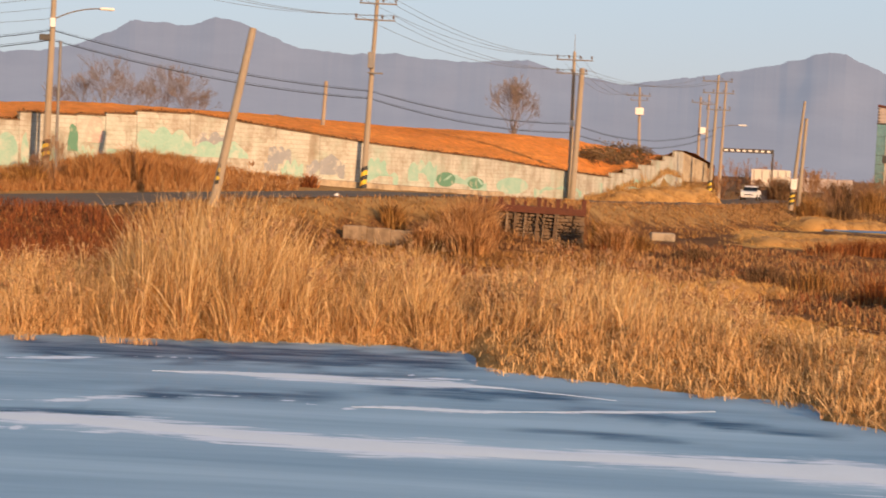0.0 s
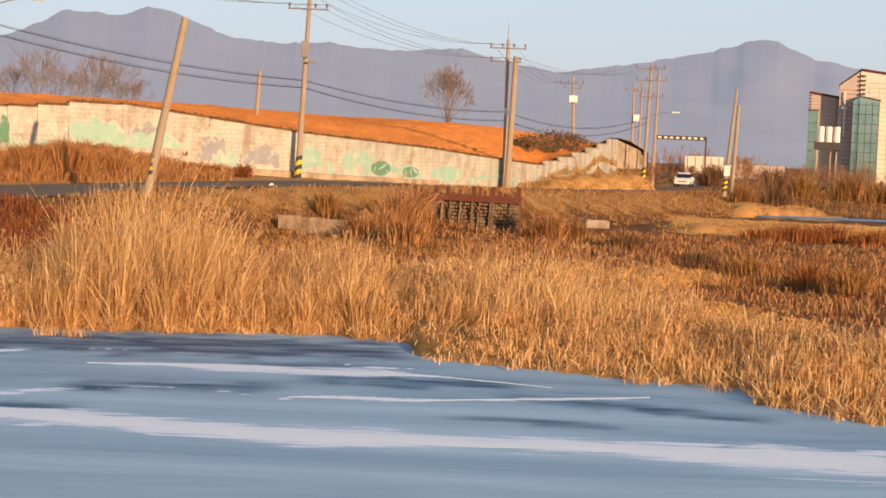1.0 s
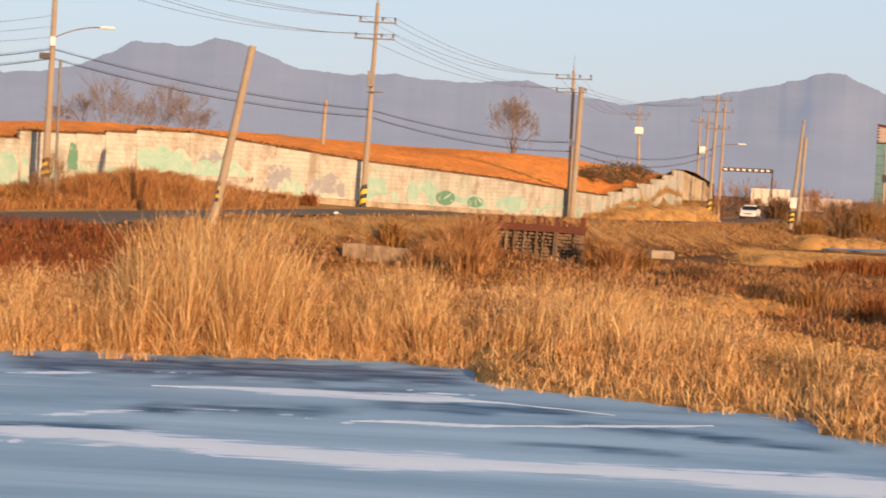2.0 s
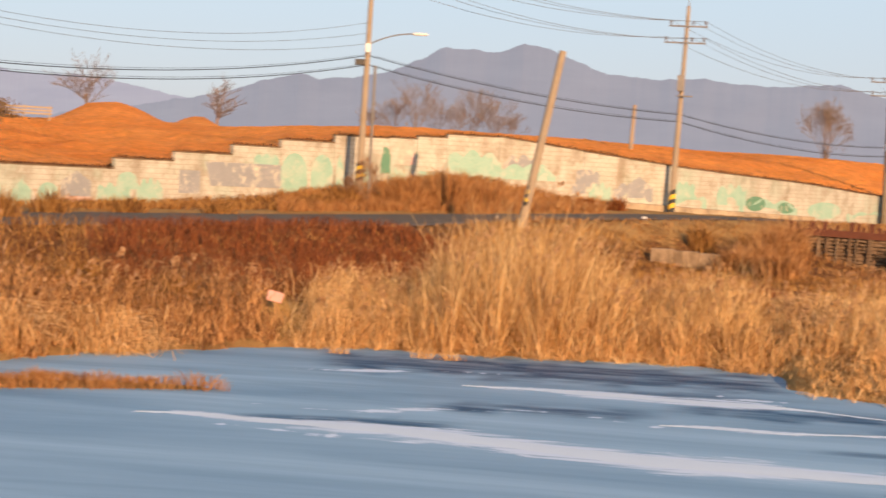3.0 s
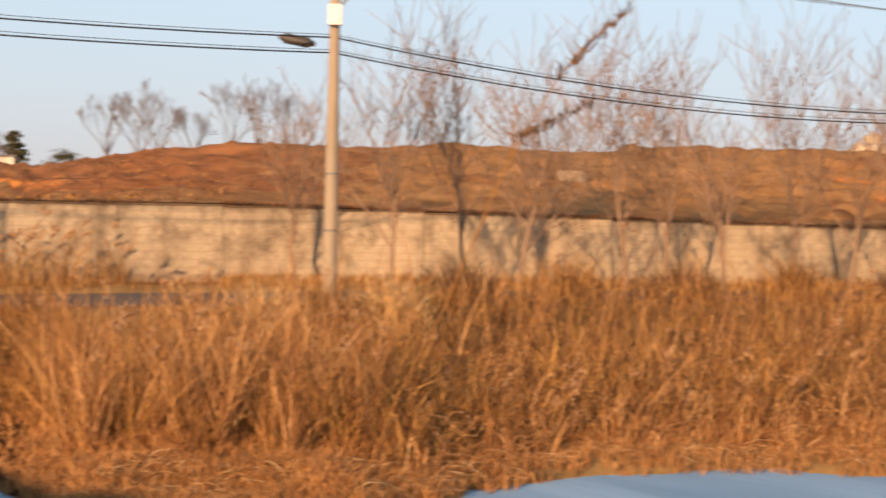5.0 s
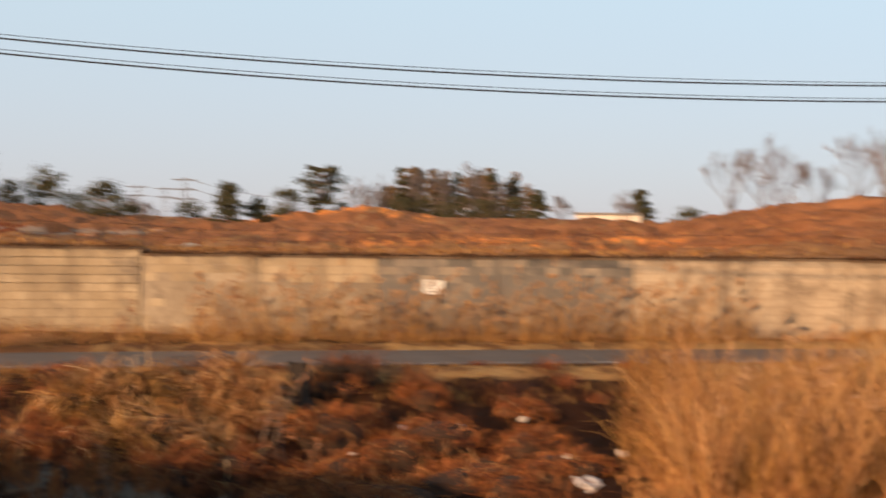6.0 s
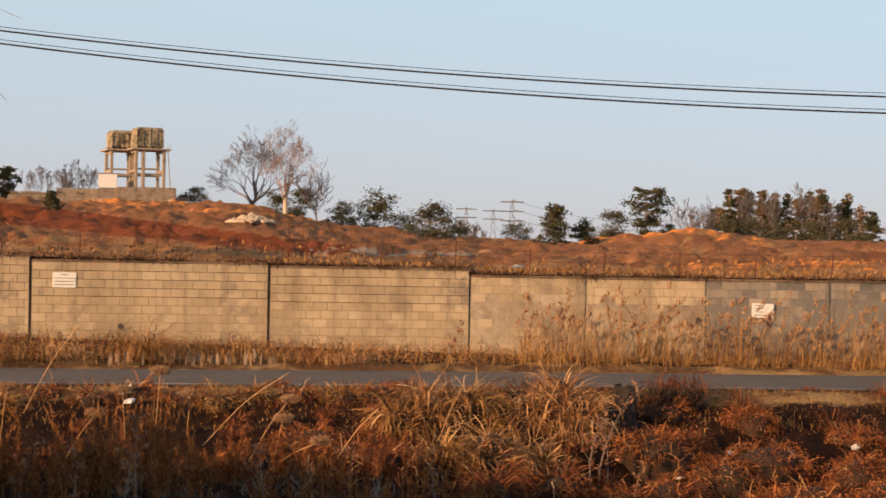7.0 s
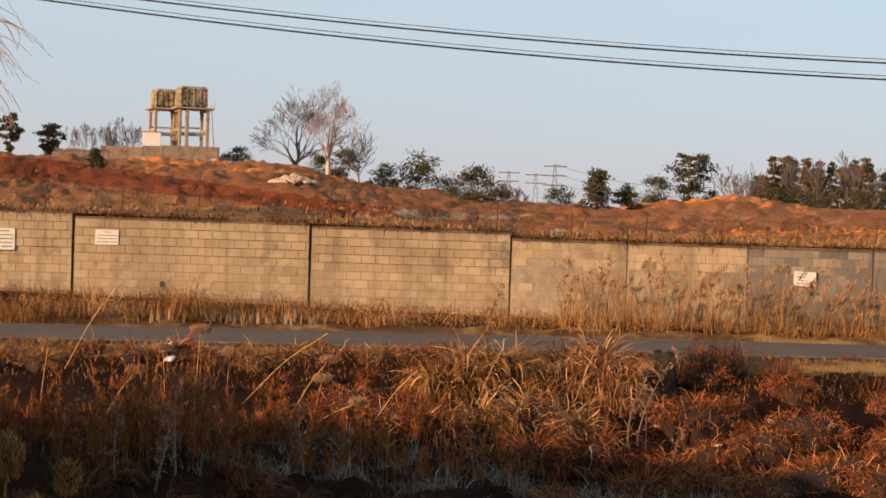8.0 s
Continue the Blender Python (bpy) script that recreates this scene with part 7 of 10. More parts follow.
def limb_mesh(name, segs, mat, sides):
    """Tapered limbs: rows of (p, q, r0, r1)."""
    P, Q = np.array([s[0] for s in segs], float), np.array([s[1] for s in segs], float)
    r0, r1 = np.array([s[2] for s in segs]), np.array([s[3] for s in segs])
    d = Q - P
    d /= np.linalg.norm(d, axis=1)[:, None] + 1e-9
    ref = np.where(np.abs(d[:, 2:3]) > 0.9, [[1.0, 0, 0]], [[0, 0, 1.0]])
    u = np.cross(d, ref)
    u /= np.linalg.norm(u, axis=1)[:, None] + 1e-9
    w = np.cross(d, u)
    a = np.linspace(0, math.tau, sides, endpoint=False)
    ring = np.cos(a)[None, :, None] * u[:, None] + np.sin(a)[None, :, None] * w[:, None]
    v = np.concatenate([P[:, None] + ring * r0[:, None, None], Q[:, None] + ring * r1[:, None, None]], 1)
    o = (np.arange(len(segs)) * 2 * sides)[:, None]
    f = np.concatenate([o + [k, (k + 1) % sides, sides + (k + 1) % sides, sides + k] for k in range(sides)], 0)
    return raw_mesh(name, v.reshape(-1, 3), f, mat)


def tube_mesh(name, points, radii, mat, sides=8):
    """One tapered tube through points."""
    me = strand_mesh(name, points, 1.0, mat, sides)
    co = np.empty(len(me.vertices) * 3, np.float32)
    me.vertices.foreach_get("co", co)
    p, r = np.asarray(points, float), np.asarray(radii, float)
    v = co.reshape(len(p), sides, 3)
    d = np.gradient(p, axis=0)
    u = np.stack([np.ones(len(p)), np.zeros(len(p)), -d[:, 0] / (d[:, 2] + 1e-6)], 1) if abs(d[0, 2]) > 1e-6 else None
    if u is not None:
        w = np.cross(d, u)
        u /= np.linalg.norm(u, axis=1)[:, None]
        w /= np.linalg.norm(w, axis=1)[:, None]
        a = np.linspace(0, math.tau, sides, endpoint=False)
        v = p[:, None] + r[:, None, None] * (np.cos(a)[None, :, None] * u[:, None] + np.sin(a)[None, :, None] * w[:, None])
    me.vertices.foreach_set("co", v.astype(np.float32).ravel())
    me.update()
    return me


def grow(rng, height, spread, depth, forks, upward, thick, droop=0.0, first=0.3, wind=(0, 0)):
    """Limbs of a leafless tree, thick ones and thin ones apart, from the foot at the origin."""
    big, fine, tips = [], [], []

    def limb(p, direction, length, r, level):
        n = 4 if level < 2 else 3
        for k in range(n):
            bend = 0.1 + 0.05 * level
            direction = direction + Vector((rng.normal(0, bend), rng.normal(0, bend), upward * 0.1 - droop * (level > 1) * 0.4)) + Vector((wind[0], wind[1], 0)) * 0.07
            direction.normalize()
            q = p + direction * (length / n)
            r2 = r * (1 - 0.12 * (k + 1) / n * (1 + level))
            (big if level < 1 else fine).append((tuple(p), tuple(q), r, r2))
            p, r = q, r2
            if level < depth and (level > 0 or k >= 1):
                for _ in range(forks if level == 0 else rng.randint(1, forks + 1)):
                    a = rng.uniform(0, math.tau)
                    side = Vector((math.cos(a), math.sin(a), rng.uniform(0.0, 0.5))) * spread
                    limb(p, (direction * 0.75 + side).normalized(), length * rng.uniform(0.55, 0.95) * (0.82 if level else 1.0), r * (0.5 if level else 0.55), level + 1)
        if level < depth:
            limb(p, direction, length * 0.8, r * 0.8, level + 1)
        else:
            tips.append(tuple(p))

    limb(Vector((0, 0, 0)), Vector((0, 0, 1)), height * first, thick, 0)
    top = max(s[1][2] for s in big + fine)
    k = height / top
    fit_ = lambda rows: [(tuple(np.array(p) * k), tuple(np.array(q) * k), a, b) for p, q, a, b in rows]
    return fit_(big), fit_(fine), [tuple(np.array(t) * k) for t in tips]


def bare_tree(place, height, seed, label, spread=0.75, depth=4, forks=2, upward=0.6, thick=None, droop=0.0, bark=None, twig=None, leaves=0, first=0.3, group="bare trees", wind=(0, 0), fine_r=None, name="bare_tree"):
    rng = np.random.RandomState(seed)
    thick = thick or height * 0.022
    big, fine, tips = grow(rng, height, spread, depth, forks, upward, thick, droop, first, wind)
    if fine_r:
        fine = [(p, q, max(a, fine_r), max(b, fine_r * 0.7)) for p, q, a, b in fine]
    ob = thing(name, Matrix.Translation(place), label, "tree", group)
    part("trunk", tube_mesh("trunk", [big[0][0]] + [b[1] for b in big], [big[0][2]] + [b[3] for b in big], bark or M_BARK), M_BARK, ob)
    crown = part("crown", limb_mesh("crown", fine, twig or M_TWIG, 3), M_TWIG, ob, "bare limbs and twigs")
    tagged(crown, kind="stuff")
    if leaves:
        t = np.array(tips)[rng.randint(0, len(tips), leaves)] + rng.normal(0, height * 0.02, (leaves, 3))
        part("dry_leaves", leaf_mesh(t, height * 0.009, M_RUSTLEAF, rng), M_RUSTLEAF, crown, "dry rust-brown leaves")
    return ob


def fan_limbs(rng, height, wide, levels, mains, trunk, thick, fine_r, open_=62.0):
    """Limbs of a leafless crown that fan out from a short trunk and fork into ever finer twigs."""
    big, fine, tips = [], [], []
    p, r = Vector((0, 0, -0.2)), thick
    for k in range(3):
        q = Vector((rng.normal(0, 0.03), rng.normal(0, 0.03), trunk * (k + 1) / 3))
        big.append((tuple(p), tuple(q), r, r * 0.88))
        p, r = q, r * 0.88

    def fork(p, d, length, r, level):
        for _ in range(2):
            d = (d + Vector((rng.normal(0, 0.12), rng.normal(0, 0.12), 0.05))).normalized()
            q = p + d * length / 2
            fine.append((tuple(p), tuple(q), max(r, fine_r), max(r * 0.8, fine_r * 0.8)))
            p, r = q, r * 0.8
        if level == 0:
            tips.append(tuple(p))
            return
        for _ in range(2 + (rng.rand() < 0.35)):
            turn = Vector((rng.normal(0, 1), rng.normal(0, 1), rng.normal(0, 0.7)))
            turn = (turn - d * turn.dot(d)).normalized()
            a = rng.uniform(0.25, 0.62)
            fork(p, (d * math.cos(a) + turn * math.sin(a)).normalized(), length * rng.uniform(0.68, 0.92), r * 0.68, level - 1)

    for k in range(mains):
        a = math.tau * k / mains + rng.uniform(-0.4, 0.4)
        tilt = radians(open_) * math.sqrt((k % 3 + rng.rand()) / 3)
        foot = Vector(big[-1 - k % 2][1])
        fork(foot, Vector((math.cos(a) * math.sin(tilt), math.sin(a) * math.sin(tilt), math.cos(tilt))), 0.3 * rng.uniform(0.8, 1.15), thick * 0.55, levels)
    every = np.array([s_[1] for s_ in fine])
    kz, kx = height / every[:, 2].max(), wide / 2 / np.percentile(np.abs(every[:, :2]), 98)
    grown = lambda rows: [(tuple(np.array(p) * (kx, kx, kz)), tuple(np.array(q) * (kx, kx, kz)), a, b) for p, q, a, b in rows]
    straight = [(tuple(np.array(p) * (1, 1, kz)), tuple(np.array(q) * (1, 1, kz)), a, b) for p, q, a, b in big]
    return straight, grown(fine), [tuple(np.array(t) * (kx, kx, kz)) for t in tips]


def fan_tree(place, height, wide, seed, label, levels=6, mains=7, trunk=0.25, thick=0.3, fine_r=0.016, open_=62.0, bark=None, twig=None, leaves=0, group="bare trees", name="bare_tree", category="tree"):
    rng = np.random.RandomState(seed)
    big, fine, tips = fan_limbs(rng, height, wide, levels, mains, trunk, thick, fine_r, open_)
    ob = thing(name, Matrix.Translation(place), label, category, group)
    part("trunk", tube_mesh("trunk", [big[0][0]] + [b[1] for b in big], [big[0][2]] + [b[3] for b in big], bark or M_BARK), M_BARK, ob)
    crown = part("crown", limb_mesh("crown", fine, twig or M_TWIG, 3), M_TWIG, ob, "bare limbs and twigs")
    tagged(crown, kind="stuff")
    if leaves:
        t = np.array(tips)[rng.randint(0, len(tips), leaves)] + rng.normal(0, height * 0.02, (leaves, 3))
        part("dry_leaves", leaf_mesh(t, height * 0.009, M_RUSTLEAF, rng), M_RUSTLEAF, crown, "dry rust-brown leaves")
    return ob


def leaf_mesh(centres, size, mat, rng):
    """Small leaves or needle sprays as bent pairs of triangles."""
    n = len(centres)
    d1, d2 = rng.normal(0, 1, (n, 3)), rng.normal(0, 1, (n, 3))
    d1 /= np.linalg.norm(d1, axis=1)[:, None]
    d2 -= d1 * (d1 * d2).sum(1)[:, None]
    d2 /= np.linalg.norm(d2, axis=1)[:, None]
    s = size * rng.uniform(0.6, 1.5, n)[:, None]
    bend = np.cross(d1, d2) * s * 0.3
    v = np.stack([centres - d1 * s, centres + d2 * s * 0.45 + bend, centres + d1 * s, centres - d2 * s * 0.45 + bend], 1).reshape(-1, 3)
    o = (np.arange(n) * 4)[:, None]
    return raw_mesh("leaves", v, np.concatenate([o + [0, 1, 2], o + [0, 2, 3]], 0), mat)


def evergreen(place, height, wide, seed, label, style="pine", n=2200, mat=None, group="evergreens", name="evergreen_tree"):
    """A conifer or dense bush: trunk, limbs and thousands of small needle sprays in uneven clumps with gaps."""
    rng = np.random.RandomState(seed)
    ob = thing(name, Matrix.Translation(place), label, "tree" if style != "bush" else "bush", group)
    limbs, clumps = [], []
    if style != "bush":
        limbs.append(((0, 0, -0.3), (0.02 * height, 0, height * 0.55), height * 0.028, height * 0.018))
        limbs.append(((0.02 * height, 0, height * 0.55), (0.03 * height, 0, height * 0.95), height * 0.018, height * 0.006))
    k = 34 if style == "bush" else 52
    for i in range(k):
        a = rng.uniform(0, math.tau)
        if style == "cone":
            h = rng.uniform(0.08, 1.0) ** 0.9
            reach = wide / 2 * (1.04 - h) ** 0.8 * rng.uniform(0.3, 1.1)
        elif style == "pine":
            h = rng.uniform(0.22, 1.0)
            reach = wide / 2 * math.sin(math.pi * min(1, 1.2 * (1.12 - h))) * rng.uniform(0.5, 1.1)
        else:
            h = rng.uniform(0.0, 0.95)
            reach = wide / 2 * math.sqrt(max(0.05, 1 - h * h)) * rng.uniform(0.3, 1.1)
        c = np.array([math.cos(a) * reach, math.sin(a) * reach, h * height])
        limbs.append(((0.02 * height * h, 0, max(0, h * height - 0.12 * reach)), tuple(c), height * 0.01, height * 0.004))
        clumps.append((c, (0.12 if style != "bush" else 0.17) * wide * rng.uniform(0.6, 1.5)))
    cs = []
    for c, r in clumps:
        m = int(1.7 * n) // k
        p = rng.normal(0, 1, (m, 3))
        p /= np.linalg.norm(p, axis=1)[:, None]
        cs.append(c + p * (r * rng.uniform(0.1, 1.35, m) ** 0.8)[:, None] * (1.15, 1.15, 0.5 if style != "bush" else 0.62))
    if style == "bush":
        tagged(part("woody_core", limb_mesh("woody_core", limbs, M_BARK, 5), M_BARK, ob), kind="stuff")
    else:
        part("trunk", limb_mesh("trunk", limbs, M_BARK, 5), M_BARK, ob)
    part("crown", leaf_mesh(np.vstack(cs), height * 0.014 + 0.075, mat or M_NEEDLE, rng), mat or M_NEEDLE, ob, "dense dark needles")
    return ob


def on_fill(az, d, lift=0.0):
    return spot(az, d, float(fill_z(np.array([az]), np.array([d]))[0]) + lift)


def on_low(az, d, lift=0.0):
    p = spot(az, d)
    return Vector((p.x, p.y, float(ground_z(p.x, p.y)[0]) + lift))


# saplings along the road verge, in front of the cement wall
rng = np.random.RandomState(21)
SAPLINGS = 1.3
for i, (az, d, h) in enumerate(((-54.6, 50, 6.6), (-52.4, 53, 7.2), (-50.6, 52, 6.2), (-47.2, 55, 7.8), (-46.0, 57, 7.0), (-44.2, 50, 5.4), (-42.2, 57, 7.6), (-40.3, 58, 7.0), (-38.4, 56, 5.6), (-36.3, 60, 8.4), (-34.7, 60, 7.2), (-33.3, 61, 9.2), (-30.6, 62, 7.4), (-32.3, 58, 8.6), (-57.6, 55, 5.2), (-49.0, 60, 6.8))):
    bare_tree(on_low(az, d, -0.1), h * SAPLINGS, 40 + i, "slim leafless sapling standing in the brush beside the road", 0.55, 3, 2, 1.0, 0.06, fine_r=0.0105, first=0.34, twig=M_SAPLING, bark=M_SAPLING, group="roadside saplings", name="bare_sapling")
# trees on the clay behind the wall
bare_tree(on_fill(-21.05, 186, -0.2), 7.2, 3, "wind-bent leafless tree on the clay mound", 0.9, 3, 2, 0.2, 0.16, wind=(-0.9, 0.1), fine_r=0.026, first=0.3)
bare_tree(on_fill(-17.0, 180, -0.2), 6.0, 9, "wind-bent leafless tree beside the clay mound", 0.95, 3, 2, 0.1, 0.15, wind=(0.9, 0.1), fine_r=0.026, first=0.3)
fan_tree(on_fill(2.08, 172, -0.4), 6.6, 4.6, 14, "bushy leafless tree on the clay field", 5, 14, 0.03, 0.09, 0.014, 40)
for i, (az, d, h, w) in enumerate(((-11.4, 172, 4.2, 4.5), (-10.8, 168, 6.0, 5.5), (-10.1, 174, 4.6, 5.0), (-9.5, 170, 4.0, 5.0), (-8.95, 172, 5.6, 5.0), (-8.3, 170, 4.8, 5.0), (-7.8, 171, 3.2, 3.5), (-12.0, 172, 3.0, 3.5))):
    fan_tree(on_fill(az, d, -0.4), h, w, 60 + i, "hazy leafless thicket behind the clay field", 4, 13, 0.06, 0.07, 0.011, 48, group="thicket behind the field", name="bare_thicket", category="bush")
# trees on the western hill
fan_tree(spot(-88.95, 236, 9.6), 11.3, 13.0, 5, "broad leafless oak on the hill", 6, 8, 0.2, 0.38, 0.019, 74)
fan_tree(spot(-87.92, 208, 8.0), 11.4, 6.2, 6, "tall pale-barked tree with rusty hanging leaves", 6, 6, 0.5, 0.32, 0.014, 36, bark=M_PALEBARK, twig=M_PALETWIG, leaves=300)
bare_tree(on_fill(-86.9, 210, -0.5), 8.2, 16, "thin leafless tree on the hill", 0.6, 3, 2, 0.9, 0.1, fine_r=0.026)
for i, (az, d, h) in enumerate(((-95.5, 246, 6.6), (-94.8, 250, 7.0), (-94.2, 246, 7.4))):
    fan_tree(on_fill(az, d + 6, 0.3), h, 5.5, 80 + i, "low round leafless tree behind the terrace", 5, 7, 0.12, 0.16, 0.024, 70, group="low trees by the terrace")
for i, (az, d, h, sd) in enumerate(((-66.9, 190, 4.0, 0), (-63.6, 150, 6.0, 1), (-62.6, 155, 7.4, 2), (-62.0, 140, 5.6, 3), (-60.9, 145, 4.6, 4), (-59.7, 140, 6.6, 5), (-58.9, 130, 6.2, 6), (-58.0, 128, 5.6, 7), (-68.9, 200, 3.4, 8), (-82.4, 330, 7.0, 9), (-81.9, 340, 6.4, 10), (-75.3, 290, 9.0, 11), (-75.0, 300, 8.0, 12))):
    fan_tree(on_fill(az, d, -0.5), h, h * 0.75, 100 + sd, "leafless tree on the brown field", 4, 7, 0.15, 0.12, 0.00012 * d, 52, group="trees on the field")
# a weeping willow whose strands hang in from the south
bare_tree(on_fill(-101.2, 62, -0.3), 10.5, 31, "weeping willow with long hanging twigs behind the wall", 0.9, 3, 3, 0.5, 0.3, droop=0.9, twig=M_PALEBARK, fine_r=0.012)

# evergreens
for i, (az, d, h, w, style) in enumerate(((-79.4, 180, 4.4, 4.4, "cone"), (-78.5, 182, 3.0, 2.6, "bush"), (-76.55, 275, 9.6, 6.5, "pine"), (-77.6, 275, 6.0, 6.0, "bush"), (-75.8, 280, 4.0, 4.5, "bush"), (-85.0, 238, 6.4, 7.0, "bush"), (-86.1, 236, 4.2, 4.0, "bush"), (-84.0, 240, 3.6, 7.0, "bush"), (-83.3, 176, 3.6, 4.6, "bush"),
                                          (-87.4, 230, 5.2, 4.0, "bush"), (-88.3, 232, 4.0, 5.0, "bush"), (-90.75, 232, 4.0, 4.4, "bush"), (-97.75, 215, 5.8, 2.2, "pine"), (-96.6, 218, 4.6, 3.2, "pine"), (-95.15, 150, 2.1, 1.7, "cone"), (-80.6, 260, 3.6, 5.5, "bush"), (-66.4, 250, 6.0, 4.6, "cone"), (-69.6, 255, 5.0, 4.0, "cone"), (-64.9, 220, 3.0, 4.0, "bush"), (-82.6, 245, 2.6, 6.0, "bush"))):
    evergreen(on_fill(az, min(d, float(table(az, SKYLINE, 2)) + 8), -0.3) + (spot(az, d) - spot(az, min(d, float(table(az, SKYLINE, 2)) + 8))), h, w, 200 + i, "dark evergreen bush on the hill" if style == "bush" else "dark evergreen pine on the hill", style, 1500 if style == "bush" else 2100, name="evergreen_bush" if style == "bush" else "evergreen_tree")
for i in range(24):
    az = -74.4 + 4.3 * i / 23 + 0.1 * rng.normal()
    evergreen(on_fill(az, 240, -0.6) + (spot(az, 300 + 12 * rng.rand()) - spot(az, 240)), 7.4 + 3.6 * rng.rand(), 4.4, 440 + i, "tall brown larch in a dense stand" if i % 3 else "tall evergreen in a dense dark stand", "cone", 900 if i % 3 else 1300, M_LARCH if i % 3 else M_NEEDLE, group="evergreen stand")
for i in range(5):
    az = -74.0 + 0.9 * i
    evergreen(on_fill(az, 243, -0.4), 3.2 + rng.rand(), 4.6, 270 + i, "low dark evergreen bush before the stand", "bush", 1000, group="evergreen understorey", name="evergreen_bush")
for i, (az, d, h) in enumerate(((-74.6, 296, 9.5), (-73.4, 296, 10.5), (-72.6, 294, 10.0), (-71.6, 296, 11.5), (-70.9, 298, 9.0))):
    fan_tree(on_fill(az, 240, -0.6) + (spot(az, d) - spot(az, 240)), h, h * 0.5, 130 + i, "leafless tree among the evergreens", 4, 7, 0.3, 0.16, 0.028, 36, group="trees among the evergreens")
for i, (az, d, h, w) in enumerate(((-25.9, 142, 1.7, 4.5), (-24.6, 142, 2.0, 5.0), (-23.6, 143, 1.6, 4.0), (-26.6, 140, 1.2, 3.5), (4.9, 152, 1.5, 4.0), (5.4, 156, 1.8, 4.5), (5.9, 158, 1.6, 3.6), (4.5, 148, 1.1, 2.6))):
    evergreen(on_fill(az, d, -0.3), h, w, 300 + i, "dull brown-green scrub bush on the clay", "bush", 900, M_LARCH, "scrub on the clay", "scrub_bush")


# ---- reeds, brush and grass ----
def patchy(rng, p, size, keep, seed):
    """Thins places out in uneven patches."""
    w = 0.5 + 0.5 * lumps(p[:, 0], p[:, 1], size, seed)
    return rng.rand(len(p)) < keep + (1 - keep) * np.clip(w, 0, 1)


def reed_bed(name, label, rng, n, az0, az1, p0, p1, height, mat, width=0.022, lean=0.28, droop=0.3, power=1.0, from_shore=True, plume=0, keep=0.35, patch=2.2, height_var=0.35, category="reeds", beyond=None, dry=False, bent=None):
    p, az, r = scatter(rng, n, az0, az1, p0, p1, power, from_shore)
    if dry:
        keep_ = ground_z(p[:, 0], p[:, 1]) > ICE - 0.08 + 0.06 * rng.normal(0, 1, len(p))
        p, az, r = p[keep_], az[keep_], r[keep_]
    if beyond is not None:
        keep_ = r > beyond(az)
        p, az = p[keep_], az[keep_]
    ok = patchy(rng, p, patch, keep, seed=abs(az0) % 7)
    p, az = p[ok], az[ok]
    h = height(az) if callable(height) else np.full(len(p), float(height))
    h = h * (1 + height_var * lumps(p[:, 0], p[:, 1], patch * 1.3, 4 + abs(az1) % 5))
    ob = stuff(name, tousled(name, p, h * 1.08, mat, rng, width, **bent) if bent else blades(name, p, h, mat, width, lean, droop, rng), label, category)
    if plume:
        pick = rng.choice(len(p), plume, replace=False)
        base = p[pick]
        hh = h[pick] * rng.uniform(0.95, 1.2, plume)
        a = rng.normal(0.2, 0.7, plume)
        bend = np.stack([np.cos(a), np.sin(a), 0 * a], 1) * (0.22 * hh)[:, None]
        tip = base + bend + np.array([0, 0, 1.0]) * hh[:, None]
        side = np.array([0.006, 0.003, 0])
        v = np.stack([base - side, base + side, tip], 1).reshape(-1, 3)
        f = np.arange(3 * plume).reshape(-1, 3)
        part("stalks", raw_mesh("stalks", v, f, mat), mat, ob)
        part("plumes", plumes("plumes", tip, 0.32, M_TANPLUME, rng, 0.065, 9), M_TANPLUME, ob, "feathery seed heads")
    return ob


G = np.random.RandomState
EAST = 0.1
tall = lambda az: 0.86 * (0.8 + 0.6 * smooth(az, -11, -9.2) + 0.95 * np.exp(-((az + 7.2) / 2.2) ** 2) - 0.45 * np.exp(-((az + 3.2) / 0.9) ** 2)) * (1 - 0.5 * smooth(az, -0.9, 0.7))
shore_line = lambda az: 43.7 - 20 * smooth(-az, 0.4, 1.5)
point_tall = lambda az: 0.45 + 0.45 * smooth(az, 1, 3.5) - 0.35 * smooth(az, 5, 8) - 0.27 * smooth(az, 8.5, 11) + 0.3 * smooth(az, 14, 16)
reed_bed("shore_reeds", "tall golden reeds along the frozen shore", G(1), 36000, -14.6, 1.1, 0.1, 6.5, tall, M_REED, 0.015, plume=260, keep=0.15, patch=0.9, height_var=0.5, beyond=shore_line, bent=dict(rise=80, spread=10, bend=30, toward=EAST, drift=2.2))
reed_bed("shore_reeds", "arching golden reeds leaning over one another", G(76), 15000, -14.6, 1.1, 0.1, 6.5, lambda az: 0.95 * tall(az), M_REED, 0.016, keep=0.1, patch=1.3, height_var=0.5, beyond=shore_line, bent=dict(rise=60, spread=20, bend=80, toward=EAST, drift=2.2, wobble=14))
reed_bed("shore_reeds", "darker brown reed stems among the golden ones", G(71), 12000, -14.6, 1.1, 0.1, 6.5, lambda az: 0.85 * tall(az), M_BRUSH, 0.0165, keep=0.05, patch=1.1, height_var=0.5, beyond=shore_line, bent=dict(rise=74, spread=14, bend=50, toward=EAST, drift=1.4))
reed_bed("broken_reeds", "flattened pale reeds at the edge of the ice", G(2), 11000, -14.6, 1.25, -0.25, 1.8, 0.5, M_PALEREED, 0.016, power=1.3, keep=0.3, patch=1.2, bent=dict(rise=52, spread=26, bend=75, wobble=14))
